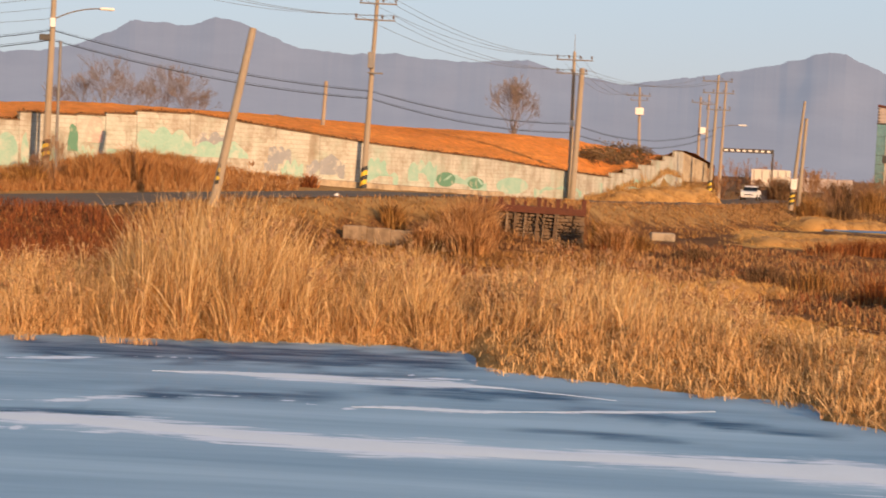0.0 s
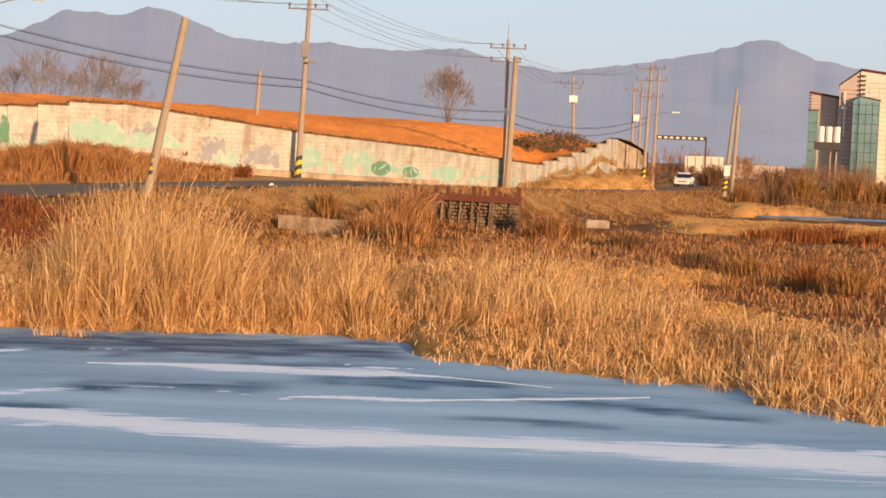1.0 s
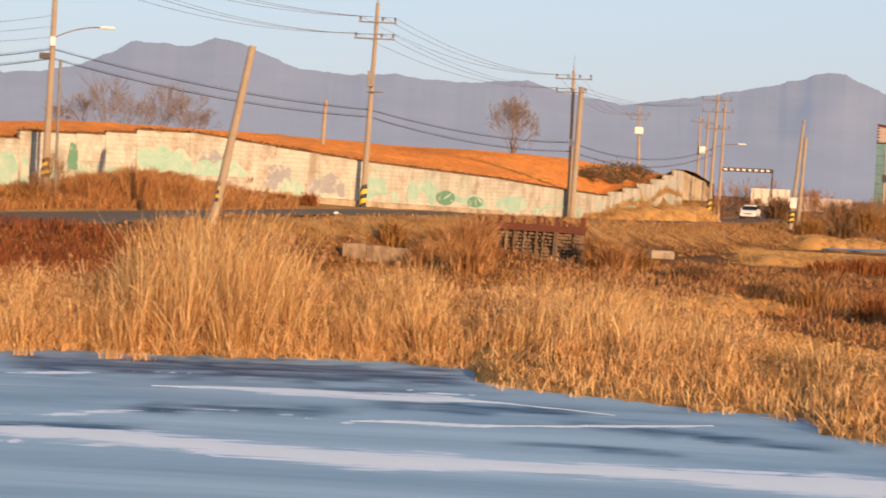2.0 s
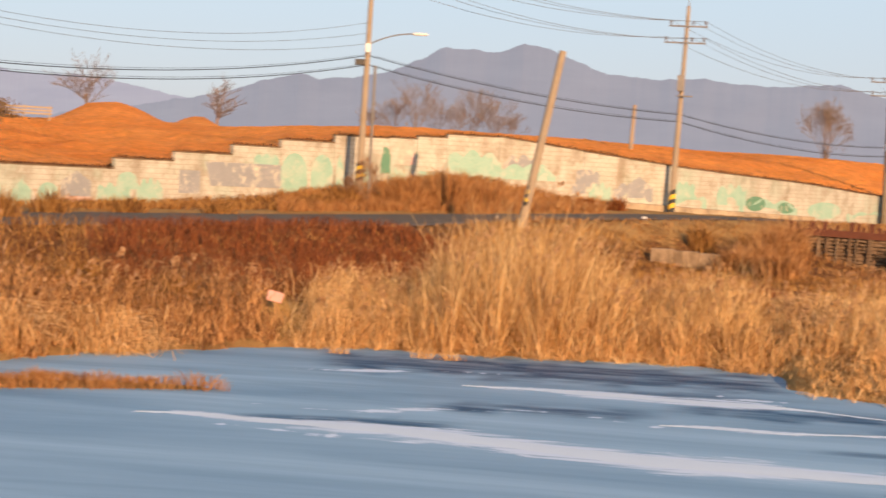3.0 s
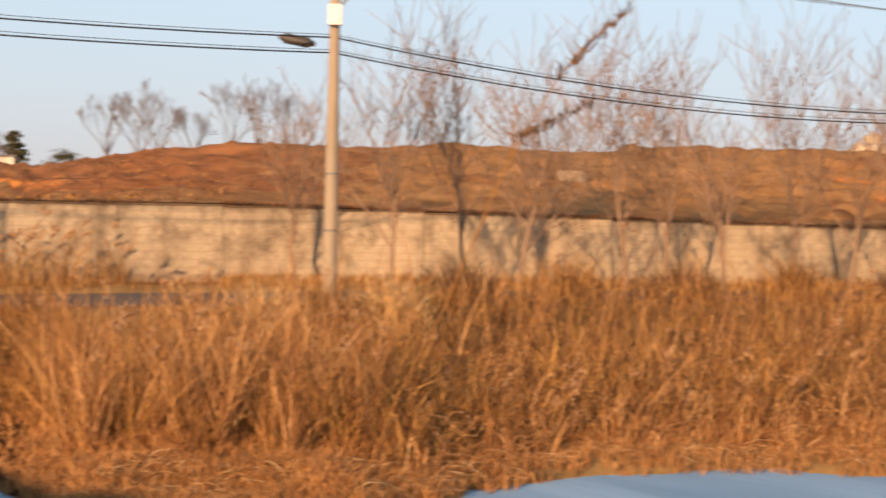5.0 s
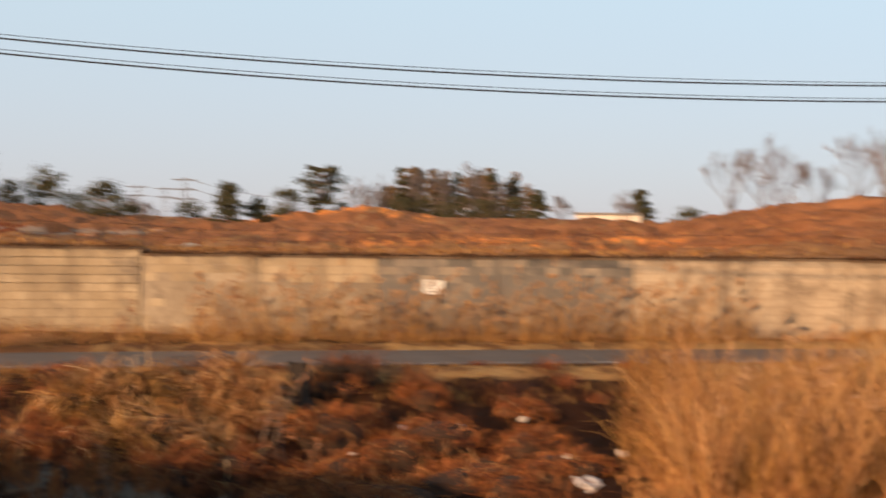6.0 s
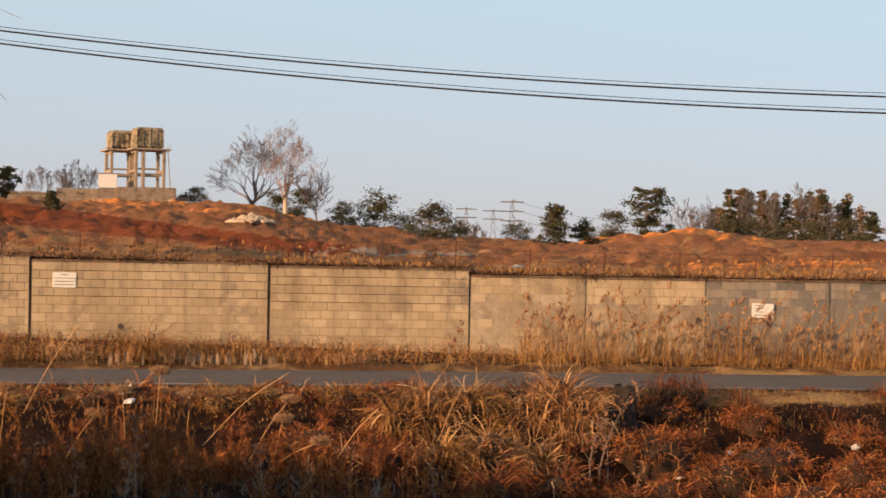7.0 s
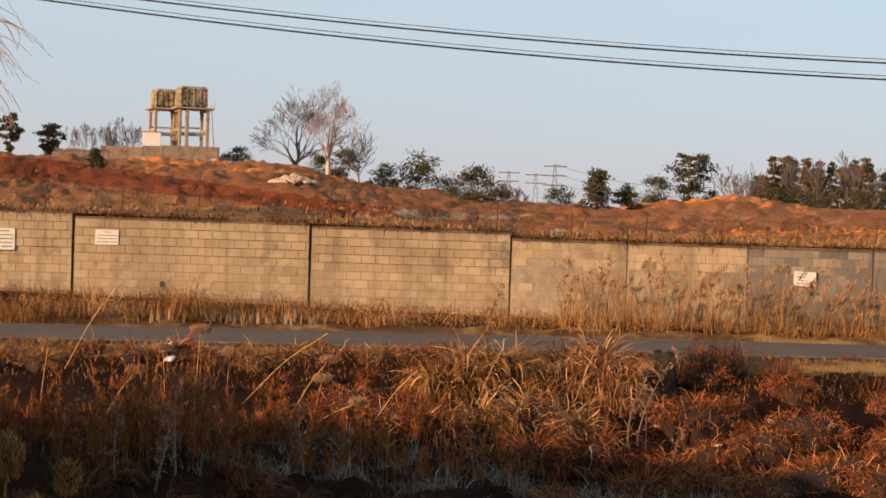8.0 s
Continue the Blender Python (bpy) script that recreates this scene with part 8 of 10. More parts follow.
reed_bed("broken_reeds", "short broken pale reed stalks on the point", G(3), 14000, 1.25, 19, -0.3, 5.0, lambda az: 0.17 + 0.14 * smooth(az, 2.2, 6.5), M_PALEREED, 0.02, keep=0.0, patch=0.6, height_var=0.7, bent=dict(rise=62, spread=26, bend=45, wobble=14, segs=3))
reed_bed("broken_reeds", "brown trampled stalks on the point", G(77), 6500, 1.4, 19, 0.3, 6.5, 0.36, M_BRUSH, 0.019, keep=0.05, patch=0.9, height_var=0.6, bent=dict(rise=34, spread=28, bend=70, wobble=16, segs=3))
reed_bed("shore_reeds", "golden reeds behind the point", G(4), 14000, -0.4, 10.5, 4.2, 15, point_tall, M_REED, 0.0165, plume=190, keep=0.04, patch=1.2, height_var=0.55, beyond=lambda az: 44.2 - 5.0 * smooth(az, 1.5, 8) - 3.0 * smooth(az, 8, 13), bent=dict(rise=72, spread=16, bend=48, toward=EAST, drift=1.8, wobble=12))
reed_bed("shore_reeds", "low golden reeds along the shore past the point", G(79), 5000, 9.5, 19, 3.6, 7.5, point_tall, M_REED, 0.0165, plume=30, keep=0.04, patch=1.2, height_var=0.55, bent=dict(rise=70, spread=18, bend=52, wobble=12))
reed_bed("shore_reeds", "fallen golden reeds behind the point", G(78), 9000, -0.4, 11.5, 3.0, 13, lambda az: 0.9 * point_tall(az), M_PALEREED, 0.016, keep=0.02, patch=1.5, height_var=0.5, bent=dict(rise=40, spread=20, bend=60, toward=-0.3, drift=1.0))
reed_bed("island_grass", "low orange-brown grass on a spit in the ice", G(5), 17000, -28, -14.2, 33.6, 36.2, 0.24, M_RUSTGRASS, 0.015, 0.7, 0.6, 1.0, False, keep=0.35, patch=1.0, dry=True)
reed_bed("bank_brush", "tangled brown brush on the pond bank", G(6), 30000, -55, -28, 2.4, 9, lambda az: 0.72 + 0.2 * np.sin(az) + 0.15 * smooth(az, -24, -32), M_BRUSH, 0.019, keep=0.1, patch=1.2, height_var=0.5, bent=dict(rise=62, spread=20, bend=80, wobble=16, segs=3))
reed_bed("bank_brush", "tangled brown brush along the inlet", G(48), 22000, -28, -14.2, 0.1, 8, 0.62, M_STRAW, 0.019, keep=0.1, patch=1.1, height_var=0.5, bent=dict(rise=60, spread=20, bend=80, wobble=16, segs=3))
reed_bed("bank_reeds", "dry pale reeds mixed into the bank brush", G(7), 17000, -52, -13.8, 1.6, 7, 0.85, M_STRAW, 0.017, power=1.2, plume=110, keep=0.08, patch=1.4, height_var=0.5, bent=dict(rise=66, spread=16, bend=75, toward=EAST, drift=1.5))
reed_bed("bank_brush", "tall brown brush below the road", G(8), 24000, -56, -20.5, 8, 21, lambda az: 0.6 + 0.15 * smooth(az, -24, -30), M_BRUSH, 0.024, 0.55, 0.5, 1.0, plume=40, keep=0.25, patch=2.0)
reed_bed("shore_grass", "low tan grass at the edge of the ice", G(9), 11000, -67, -27, -0.2, 2.6, 0.26, M_RUSTGRASS, 0.022, 0.8, 0.6, 1.0, keep=0.6, patch=1.5)
reed_bed("golden_reeds", "dense stand of golden reeds by the utility pole", G(10), 11000, -65.9, -54.5, 4.5, 12.0, 1.4, M_STRAW, 0.016, plume=90, keep=0.15, patch=1.2, height_var=0.5, bent=dict(rise=76, spread=12, bend=45, wobble=12))
reed_bed("golden_reeds", "brown weeds among the golden reeds", G(45), 15000, -67, -54, 4.5, 12.5, 1.15, M_BRUSH, 0.016, keep=0.15, patch=1.4, height_var=0.5, bent=dict(rise=70, spread=16, bend=60, wobble=14, segs=3))
reed_bed("bank_stems", "thin tall straw stems standing above the brush", G(84), 2600, -60, -35, 39, 49, 1.75, M_STRAW, 0.014, from_shore=False, keep=0.05, patch=2.0, height_var=0.5, bent=dict(rise=78, spread=10, bend=35, wobble=10))
reed_bed("shore_grass", "matted tan grass on the low bank", G(11), 12000, -67, -50, 0.0, 6, 0.3, M_RUSTGRASS, 0.024, 0.8, 0.6, keep=0.6)
reed_bed("rust_brush", "rust-red dead weeds on the flat behind the reeds", G(12), 28000, -21, 3, 6.5, 17, lambda az: 0.62 - 0.1 * smooth(az, -10, -6), M_BROWNRUST, 0.02, 0.35, 0.3, 1.0, keep=0.7, patch=4.0)
reed_bed("rust_brush", "dark brown weeds over the low plain", G(13), 26000, 1.5, 19, 12, 56, 0.3, M_PLAINWEED, 0.035, 0.6, 0.6, 1.0, keep=0.25, patch=5.0, height_var=0.6)
reed_bed("rust_brush", "rusty weeds over the low plain", G(14), 8000, 3, 19, 12, 56, 0.3, M_BROWNRUST, 0.035, 0.6, 0.6, 1.0, keep=0.05, patch=6.0, height_var=0.6)
reed_bed("gold_grass", "short golden grass on a low bank", G(15), 12000, 8.6, 19, 98, 128, 0.13, M_GOLD, 0.04, 0.6, 0.6, 1.0, False, keep=0.35, patch=7.0)
reed_bed("gold_grass", "short golden grass on a trodden patch", G(46), 6000, 9.0, 13.5, 42, 50, 0.1, M_GOLD, 0.03, 0.6, 0.6, 1.0, False, keep=0.6, patch=3.0)
reed_bed("field_brush", "brown brush below the hall building", G(16), 15000, 10.8, 19, 146, 270, 0.42, M_BRUSH, 0.05, 0.5, 0.5, 1.0, False, keep=0.25, patch=12.0, height_var=0.6)
reed_bed("field_brush", "dull rusty brush on the field", G(47), 16000, 8.6, 19, 144, 250, 0.4, M_DARKWEED, 0.05, 0.5, 0.5, 1.0, False, keep=0.15, patch=9.0, height_var=0.6)
reed_bed("flat_grass", "low tan grass on the flat below the road", G(72), 18000, -9, 6, 15, 38, 0.3, M_BRUSH, 0.028, 0.6, 0.5, 1.0, keep=0.4, patch=3.0, height_var=0.5)
reed_bed("rust_brush", "brown rusty weeds on the bank below the lay-by", G(73), 15000, -21, -8, 16, 26, 0.42, M_BROWNRUST, 0.024, 0.5, 0.4, 1.0, keep=0.6, patch=3.0)
# road bank and verges


def road_bank(name, label, rng, n, y0, y1, d0, d1, height, mat, **more):
    """Grass on the pond side of the road, at distances from its centre line."""
    line = ROAD[(ROAD[:, 1] > y0) & (ROAD[:, 1] < y1)]
    t = np.gradient(line[:, :2], axis=0)
    t /= np.linalg.norm(t, axis=1)[:, None]
    i = rng.randint(0, len(line), n)
    off = rng.uniform(d0, d1, n) + road_extra(line[i, 1])
    p = line[i, :2] + t[i] * rng.uniform(-0.5, 0.5, n)[:, None] + np.stack([t[i, 1], -t[i, 0]], 1) * off[:, None]
    p = np.column_stack([p, ground_z(p[:, 0], p[:, 1]) - 0.02])
    p = p[patchy(rng, p, 2.4, 0.3, y0 % 5)]
    h = height * (1 + 0.4 * lumps(p[:, 0], p[:, 1], 1.8, 2))
    stuff(name, blades(name, p, h, mat, rng=rng, **more), label, "grass")


road_bank("bank_grass", "short dry grass on the road bank", G(17), 18000, 56, 170, 3.5, 8.5, 0.2, M_PLAINWEED, width=0.035, lean=0.6, droop=0.5)
road_bank("bank_weeds", "brown weeds on the road bank", G(18), 12000, 56, 170, 4.6, 10, 0.22, M_BRUSH, width=0.035, lean=0.5, droop=0.5)
road_bank("bank_grass", "dry olive-brown grass on the western road bank", G(19), 14000, -12, 24, 3.1, 6.5, 0.12, M_BRUSH, width=0.012, lean=0.7, droop=0.5)


def verge(name, label, rng, n, az0, az1, back0, back1, height, mat, **more):
    """Grass between the road and the wall: distances back from the wall."""
    az = rng.uniform(az0, az1, n)
    r = np.interp(az, WALL_AZ, WALL_R) - rng.uniform(back0, back1, n)
    p = np.stack([r * np.sin(np.radians(az)), r * np.cos(np.radians(az))], 1)
    d, _ = off_road(p[:, 0], p[:, 1])
    p, d = p[d > 3.2], d[d > 3.2]
    p = np.column_stack([p, ground_z(p[:, 0], p[:, 1]) - 0.02])
    p = p[patchy(rng, p, 2.0, 0.35, az0 % 5)]
    h = height * (1 + 0.4 * lumps(p[:, 0], p[:, 1], 1.8, 2))
    plume, bent = more.pop("plume", 0), more.pop("bent", None)
    if bent:
        p, h = p[patchy(rng, p, 0.9, 0.02, az1 % 5)], None
        h = height * (1 + 0.6 * lumps(p[:, 0], p[:, 1], 1.1, 2))
    ob = stuff(name, tousled(name, p, h, mat, rng, **more, **bent) if bent else blades(name, p, h, mat, rng=rng, **more), label, "grass")
    if plume:
        pick = rng.choice(len(p), plume, replace=False)
        tip = p[pick] + np.column_stack([rng.normal(0, 0.1, (plume, 2)), h[pick] * rng.uniform(0.7, 1.0, plume)])
        part("plumes", plumes("plumes", tip, 0.3, M_TANPLUME, rng, 0.055, 16), M_TANPLUME, ob, "feathery seed heads")


verge("verge_grass", "dry tangled grass at the foot of the block wall", G(31), 15000, -101, -60, 0.1, 6.0, 0.36, M_BRUSH, width=0.012, bent=dict(rise=34, spread=26, bend=80, wobble=20))
verge("verge_weeds", "straw-coloured weeds fallen at the foot of the wall", G(32), 9000, -101, -60, 0.1, 5.0, 0.48, M_STRAW, width=0.013, bent=dict(rise=34, spread=26, bend=85, wobble=20))
verge("verge_weeds", "rusty weeds at the foot of the wall", G(30), 5000, -101, -60, 0.1, 3.2, 0.4, M_BROWNRUST, width=0.012, bent=dict(rise=66, spread=18, bend=50, wobble=16))
verge("wall_reeds", "tall rusty reeds with plumes before the wall", G(33), 6500, -80.5, -63, 0.8, 5.2, 1.25, M_BRUSH, width=0.012, plume=300, bent=dict(rise=78, spread=10, bend=40, toward=EAST, drift=1.2))
verge("verge_grass", "dry grass on the verge below the cement wall", G(34), 16000, -60, -20, 0.1, 7.0, 0.4, M_BRUSH, width=0.03, lean=0.5, droop=0.5)
verge("verge_grass", "brown grass at the foot of the painted wall", G(74), 9000, -21.5, -13.2, 0.1, 8.0, 0.34, M_BRUSH, width=0.03, lean=0.5, droop=0.5)
verge("mound_grass", "orange dry grass over the mound at the wall", G(35), 24000, -15, -4.6, 0.3, 9.0, 0.46, M_RUSTGRASS, width=0.035, lean=0.5, droop=0.5)
verge("mound_grass", "dry grass over the bank by the stepped wall", G(36), 9000, 4.4, 7.6, 0.2, 9.0, 0.55, M_DRYGRASS, width=0.05, lean=0.5, droop=0.5)



def fill_tufts(name, label, rng, n, az0, az1, back0, back1, height, mat, width, keep=0.2, patch=4.0):
    """Tufts on the heaped soil, at distances behind the wall's face."""
    az = rng.uniform(az0, az1, n)
    back = back0 + (back1 - back0) * rng.rand(n) ** 1.6
    r = np.interp(az, WALL_AZ, WALL_R) + back
    p = np.stack([r * np.sin(np.radians(az)), r * np.cos(np.radians(az)), fill_z(az, r) - 0.03], 1)
    p = p[patchy(rng, p, patch, keep, az0 % 5)]
    stuff(name, blades(name, p, height * (1 + 0.5 * lumps(p[:, 0], p[:, 1], 2.0, 2)), mat, width, 0.6, 0.6, rng), label, "grass")


fill_tufts("soil_grass", "dry grass tufts on the heaped soil", G(51), 12000, -102, -26, 0.3, 22, 0.08, M_PLAINWEED, 0.02)
fill_tufts("soil_weeds", "dark dead weeds on the heaped soil", G(52), 9000, -102, -26, 0.3, 30, 0.1, M_DARKWEED, 0.03, 0.0)
fill_tufts("soil_weeds", "rusty weeds on the heaped soil", G(53), 3000, -102, -60, 4, 60, 0.11, M_BROWNRUST, 0.04, 0.05, 7.0)
fill_tufts("soil_grass", "pale grass tufts far up the slope", G(54), 4000, -102, -33, 10, 120, 0.2, M_BRUSH, 0.07, 0.0, 9.0)
fill_tufts("soil_weeds", "tufts of brown weeds over the field", G(56), 9000, -88, -60, 3, 110, 0.2, M_BRUSH, 0.05, 0.0, 3.0)
fill_tufts("soil_weeds", "dark weeds on the weedy foot of the hill", G(57), 5000, -102, -88, 3, 60, 0.14, M_FRINGE, 0.04, 0.0, 4.0)
fill_tufts("coping_grass", "dry grass hanging over the wall's coping", G(55), 8000, -60, 5, 0.15, 0.8, 0.12, M_BROWNRUST, 0.016, 0.05, 1.5)

g_ = G(75)
q_az, q_r = g_.uniform(-15.6, -13.8, 1500), g_.uniform(44.4, 50.6, 1500)
q_ = np.stack([q_r * np.sin(np.radians(q_az)), q_r * np.cos(np.radians(q_az))], 1)
stuff("gold_grass", blades("gold_grass", np.column_stack([q_, ground_z(q_[:, 0], q_[:, 1]) - 0.02]), 0.1, M_DRYGRASS, 0.018, 0.9, 0.6, g_), "short trodden golden grass among the reeds")
# the dark shaded bank in the west
def weed_clumps(name, label, rng, clumps, az0, az1, p0, p1, size, mat, n=110, width=0.02, skip=0.0, upright=0.0, leaves=0):
    """Low domed clumps of dead weeds with bare gaps between them, all arching outwards."""
    p, az, r = scatter(rng, clumps, az0, az1, p0, p1)
    p = p[patchy(rng, p, 3.0, 1 - skip, abs(az0 + p0) % 7)]
    k = size * rng.uniform(0.55, 1.5, len(p))
    i = np.repeat(np.arange(len(p)), n)
    off = rng.normal(0, 0.24, (len(i), 2)) * k[i][:, None]
    base = p[i, :2] + off
    base = np.column_stack([base, np.maximum(ground_z(base[:, 0], base[:, 1]), ICE) - 0.04])
    keep_ = off_road(base[:, 0], base[:, 1])[0] > 3.2
    base, off, i = base[keep_], off[keep_], i[keep_]
    me = arches(name, base, k[i] * 1.3, mat, rng, width, np.arctan2(off[:, 1], off[:, 0]), 0.0, True) if not upright else blades(name, base, k[i] * upright, mat, width, 0.6, 0.6, rng, np.arctan2(off[:, 1], off[:, 0]))
    ob = stuff(name, me, label, "dead weeds")
    if leaves:
        j = np.repeat(np.arange(len(p)), leaves)
        q = rng.normal(0, 1, (len(j), 3))
        q /= np.linalg.norm(q, axis=1)[:, None]
        q = q * (k[j] * rng.uniform(0.4, 1.0, len(j)))[:, None] * (0.62, 0.62, 0.55)
        q[:, 2] = np.abs(q[:, 2])
        part("dead_leaves", leaf_mesh(p[j] + q, 0.026, mat, rng), mat, ob, "crumpled dead leaves")


weed_clumps("dark_weeds", "weeds flattened between the clumps, with shade in their dark colour", G(41), 40, -102, -66, 0.0, 8, 0.4, M_WEEDRED, 130, 0.012)
weed_clumps("bank_weeds", "low dry weeds along the western road edge", G(37), 90, -102, -64, 8.0, 14, 0.22, M_BROWNRUST, 90, 0.012)
g_ = G(44)
q_az, q_r = g_.uniform(-93, -75, 9000), g_.uniform(28.2, 30.6, 9000)
q_ = np.stack([q_r * np.sin(np.radians(q_az)), q_r * np.cos(np.radians(q_az))], 1)
q_ = q_[np.clip(0.5 + 0.9 * lumps(q_[:, 0], q_[:, 1], 1.3, 6), 0, 1) > g_.uniform(0.3, 1.15, 9000)]
stuff("grey_grass", tousled("grey_grass", np.column_stack([q_, np.maximum(ground_z(q_[:, 0], q_[:, 1]), ICE) - 0.02]), 0.42, M_GREYGRASS, g_, 0.011, 52, 24, 80, None, 1, 18, 4), "frosted grey grass at the foot of the western bank")


def shaggy_mound(az, d, wide, high, n, seed, mat, length=0.7, width=0.014, bend=95.0, leaves=0, label="shaggy mound of collapsed dead reeds", group="dead reed mounds on the bank", name="reed_clump", stray=M_PALEREED, wild=0.06):
    """A mound of near-black thatch, with the shade of its gaps in the colour, under a coat of dead leaves that stand
    off it, bend over and hang down all round.
    """
    rng = G(seed)
    p = on_low(az, d, -0.08)
    ob = thing(name, Matrix.Translation(p), label, "reed clump" if name == "reed_clump" else "dead weeds", group)
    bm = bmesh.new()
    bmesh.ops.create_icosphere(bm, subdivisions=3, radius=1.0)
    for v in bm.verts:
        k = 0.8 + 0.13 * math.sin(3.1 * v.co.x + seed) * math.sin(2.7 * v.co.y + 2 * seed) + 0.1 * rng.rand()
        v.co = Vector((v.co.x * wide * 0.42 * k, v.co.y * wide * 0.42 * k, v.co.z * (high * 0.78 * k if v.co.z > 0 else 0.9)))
    part("thatch", bm, M_THATCH, ob, "thatch core, near-black for the shade in the gaps")
    locks = max(6, n // 12)
    pick = rng.randint(0, locks, n)
    u = np.clip(rng.uniform(0.05, 1, locks)[pick] + rng.normal(0, 0.05, n), 0.02, 1)
    a = rng.uniform(0, math.tau, locks)[pick] + rng.normal(0, 0.14, n)
    tilt = np.arccos(u)
    lump = 0.8 + 0.22 * np.sin(3 * a + seed) * np.sin(2 * tilt + seed)
    base = np.stack([np.sin(tilt) * np.cos(a) * wide * 0.4, np.sin(tilt) * np.sin(a) * wide * 0.4, u * high * 0.74], 1) * lump[:, None]
    comb = a + rng.normal(0, 0.8, locks)[pick]
    rise = np.degrees(np.pi / 2 - tilt) * 0.42 + 6 + rng.normal(0, 16, locks)[pick]
    tagged(part("foliage", tousled("foliage", base, length * (0.6 + 0.5 * u), mat, rng, width, rise, 9, bend, comb, 0.3, 11, 4, -high), mat, ob, "dead leaves hanging over"), kind="stuff")
    m = max(8, int(wild * n))
    tagged(part("bent_straw", tousled("bent_straw", base[:m], length * 1.15, stray, rng, width * 1.1, 16, 22, 75, None, 1, 22, 5, -high), stray, ob, "long bleached stalks"), kind="stuff")
    if leaves:
        q = rng.normal(0, 1, (leaves, 3))
        q[:, 2] = np.abs(q[:, 2])
        q /= np.linalg.norm(q, axis=1)[:, None]
        q = q * (wide * 0.47, wide * 0.47, high * 0.92) * rng.uniform(0.8, 1.1, (leaves, 1))
        tagged(part("dead_leaves", leaf_mesh(q, 0.021, mat, rng), mat, ob, "curled dead fronds"), kind="stuff")
    return ob


for i, (az, d, w, h, mat) in enumerate((
        (-79.1, 35.6, 1.5, 1.3, M_STRAW), (-78.5, 35.2, 1.1, 1.15, M_STRAW), (-80.5, 35.4, 1.3, 0.95, M_STRAW), (-82.2, 35.2, 1.5, 1.15, M_BRUSH), (-83.4, 35.0, 1.4, 1.05, M_STRAW), (-84.2, 34.6, 1.2, 0.8, M_BRUSH), (-80.0, 33.6, 1.6, 1.1, M_STRAW),
        (-81.5, 33.2, 1.7, 1.15, M_STRAW), (-82.8, 32.8, 1.4, 0.95, M_BRUSH), (-79.2, 32.6, 1.4, 0.9, M_BROWNRUST), (-81.2, 31.8, 1.3, 0.7, M_BROWNRUST), (-84.4, 32.0, 1.0, 0.7, M_BROWNRUST))):
    shaggy_mound(az, d, w, h, int(560 * w), 400 + i, mat, 0.56 + 0.18 * h, 0.021, 125, wild=0.05)
for i, (az, d, w, h) in enumerate((
        (-76.2, 34.6, 1.6, 0.8), (-75.2, 35.2, 1.5, 0.75), (-74.0, 34.4, 1.7, 0.75), (-72.6, 35.0, 1.5, 0.7), (-71.2, 34.2, 1.5, 0.65), (-69.7, 34.8, 1.5, 0.6), (-77.0, 32.8, 1.5, 0.75), (-75.6, 33.0, 1.6, 0.7), (-73.9, 32.6, 1.6, 0.7), (-72.2, 33.0, 1.5, 0.6), (-77.6, 31.4, 1.4, 0.6), (-76.0, 31.2, 1.5, 0.6),
        (-74.4, 31.6, 1.4, 0.55), (-70.4, 32.8, 1.4, 0.55), (-68.6, 33.2, 1.3, 0.6), (-78.4, 29.8, 1.2, 0.5), (-80.6, 29.9, 1.2, 0.5), (-84.6, 34.6, 1.0, 0.55), (-85.8, 33.6, 1.1, 0.5), (-87.0, 34.4, 1.2, 0.5), (-70.0, 36.4, 1.2, 0.5), (-73.2, 36.6, 1.3, 0.5), (-75.9, 36.8, 1.2, 0.5))):
    shaggy_mound(az, d, w * (1.25 + 0.3 * math.sin(5.0 * i)), h * (0.82 + 0.25 * math.sin(3.0 * i)), int(600 * w), 440 + i, M_FERN, 0.4, 0.015, 110, 700, "rust-red mound of dead bracken", "bracken mounds on the western bank", "bracken", M_STRAW, 0.16)
for i, (az, d, w, h, mat) in enumerate((
        (-96.6, 36.0, 1.1, 0.7, M_BRUSH), (-95.2, 36.6, 0.9, 0.55, M_FERN), (-93.8, 36.2, 1.1, 0.6, M_BROWNRUST), (-92.4, 36.6, 1.0, 0.6, M_FERN), (-90.9, 36.2, 1.1, 0.7, M_FERN), (-89.9, 35.8, 1.0, 0.85, M_BRUSH), (-88.8, 36.2, 1.0, 0.75, M_BRUSH), (-87.4, 36.4, 1.0, 0.6, M_FERN), (-86.0, 36.4, 1.1, 0.7, M_BRUSH), (-84.9, 36.6, 1.2, 0.8, M_FERN), (-98.2, 36.0, 1.1, 0.6, M_FERN), (-99.6, 35.6, 1.2, 0.7, M_BRUSH))):
    shaggy_mound(az, d, w, h * 0.5, int(420 * w), 480 + i, mat, 0.4, 0.013, 90, 160, "rusty tussock of dead weeds at the road's edge", "tussocks at the western road edge", "weed_tussock", M_PALEREED, 0.12)


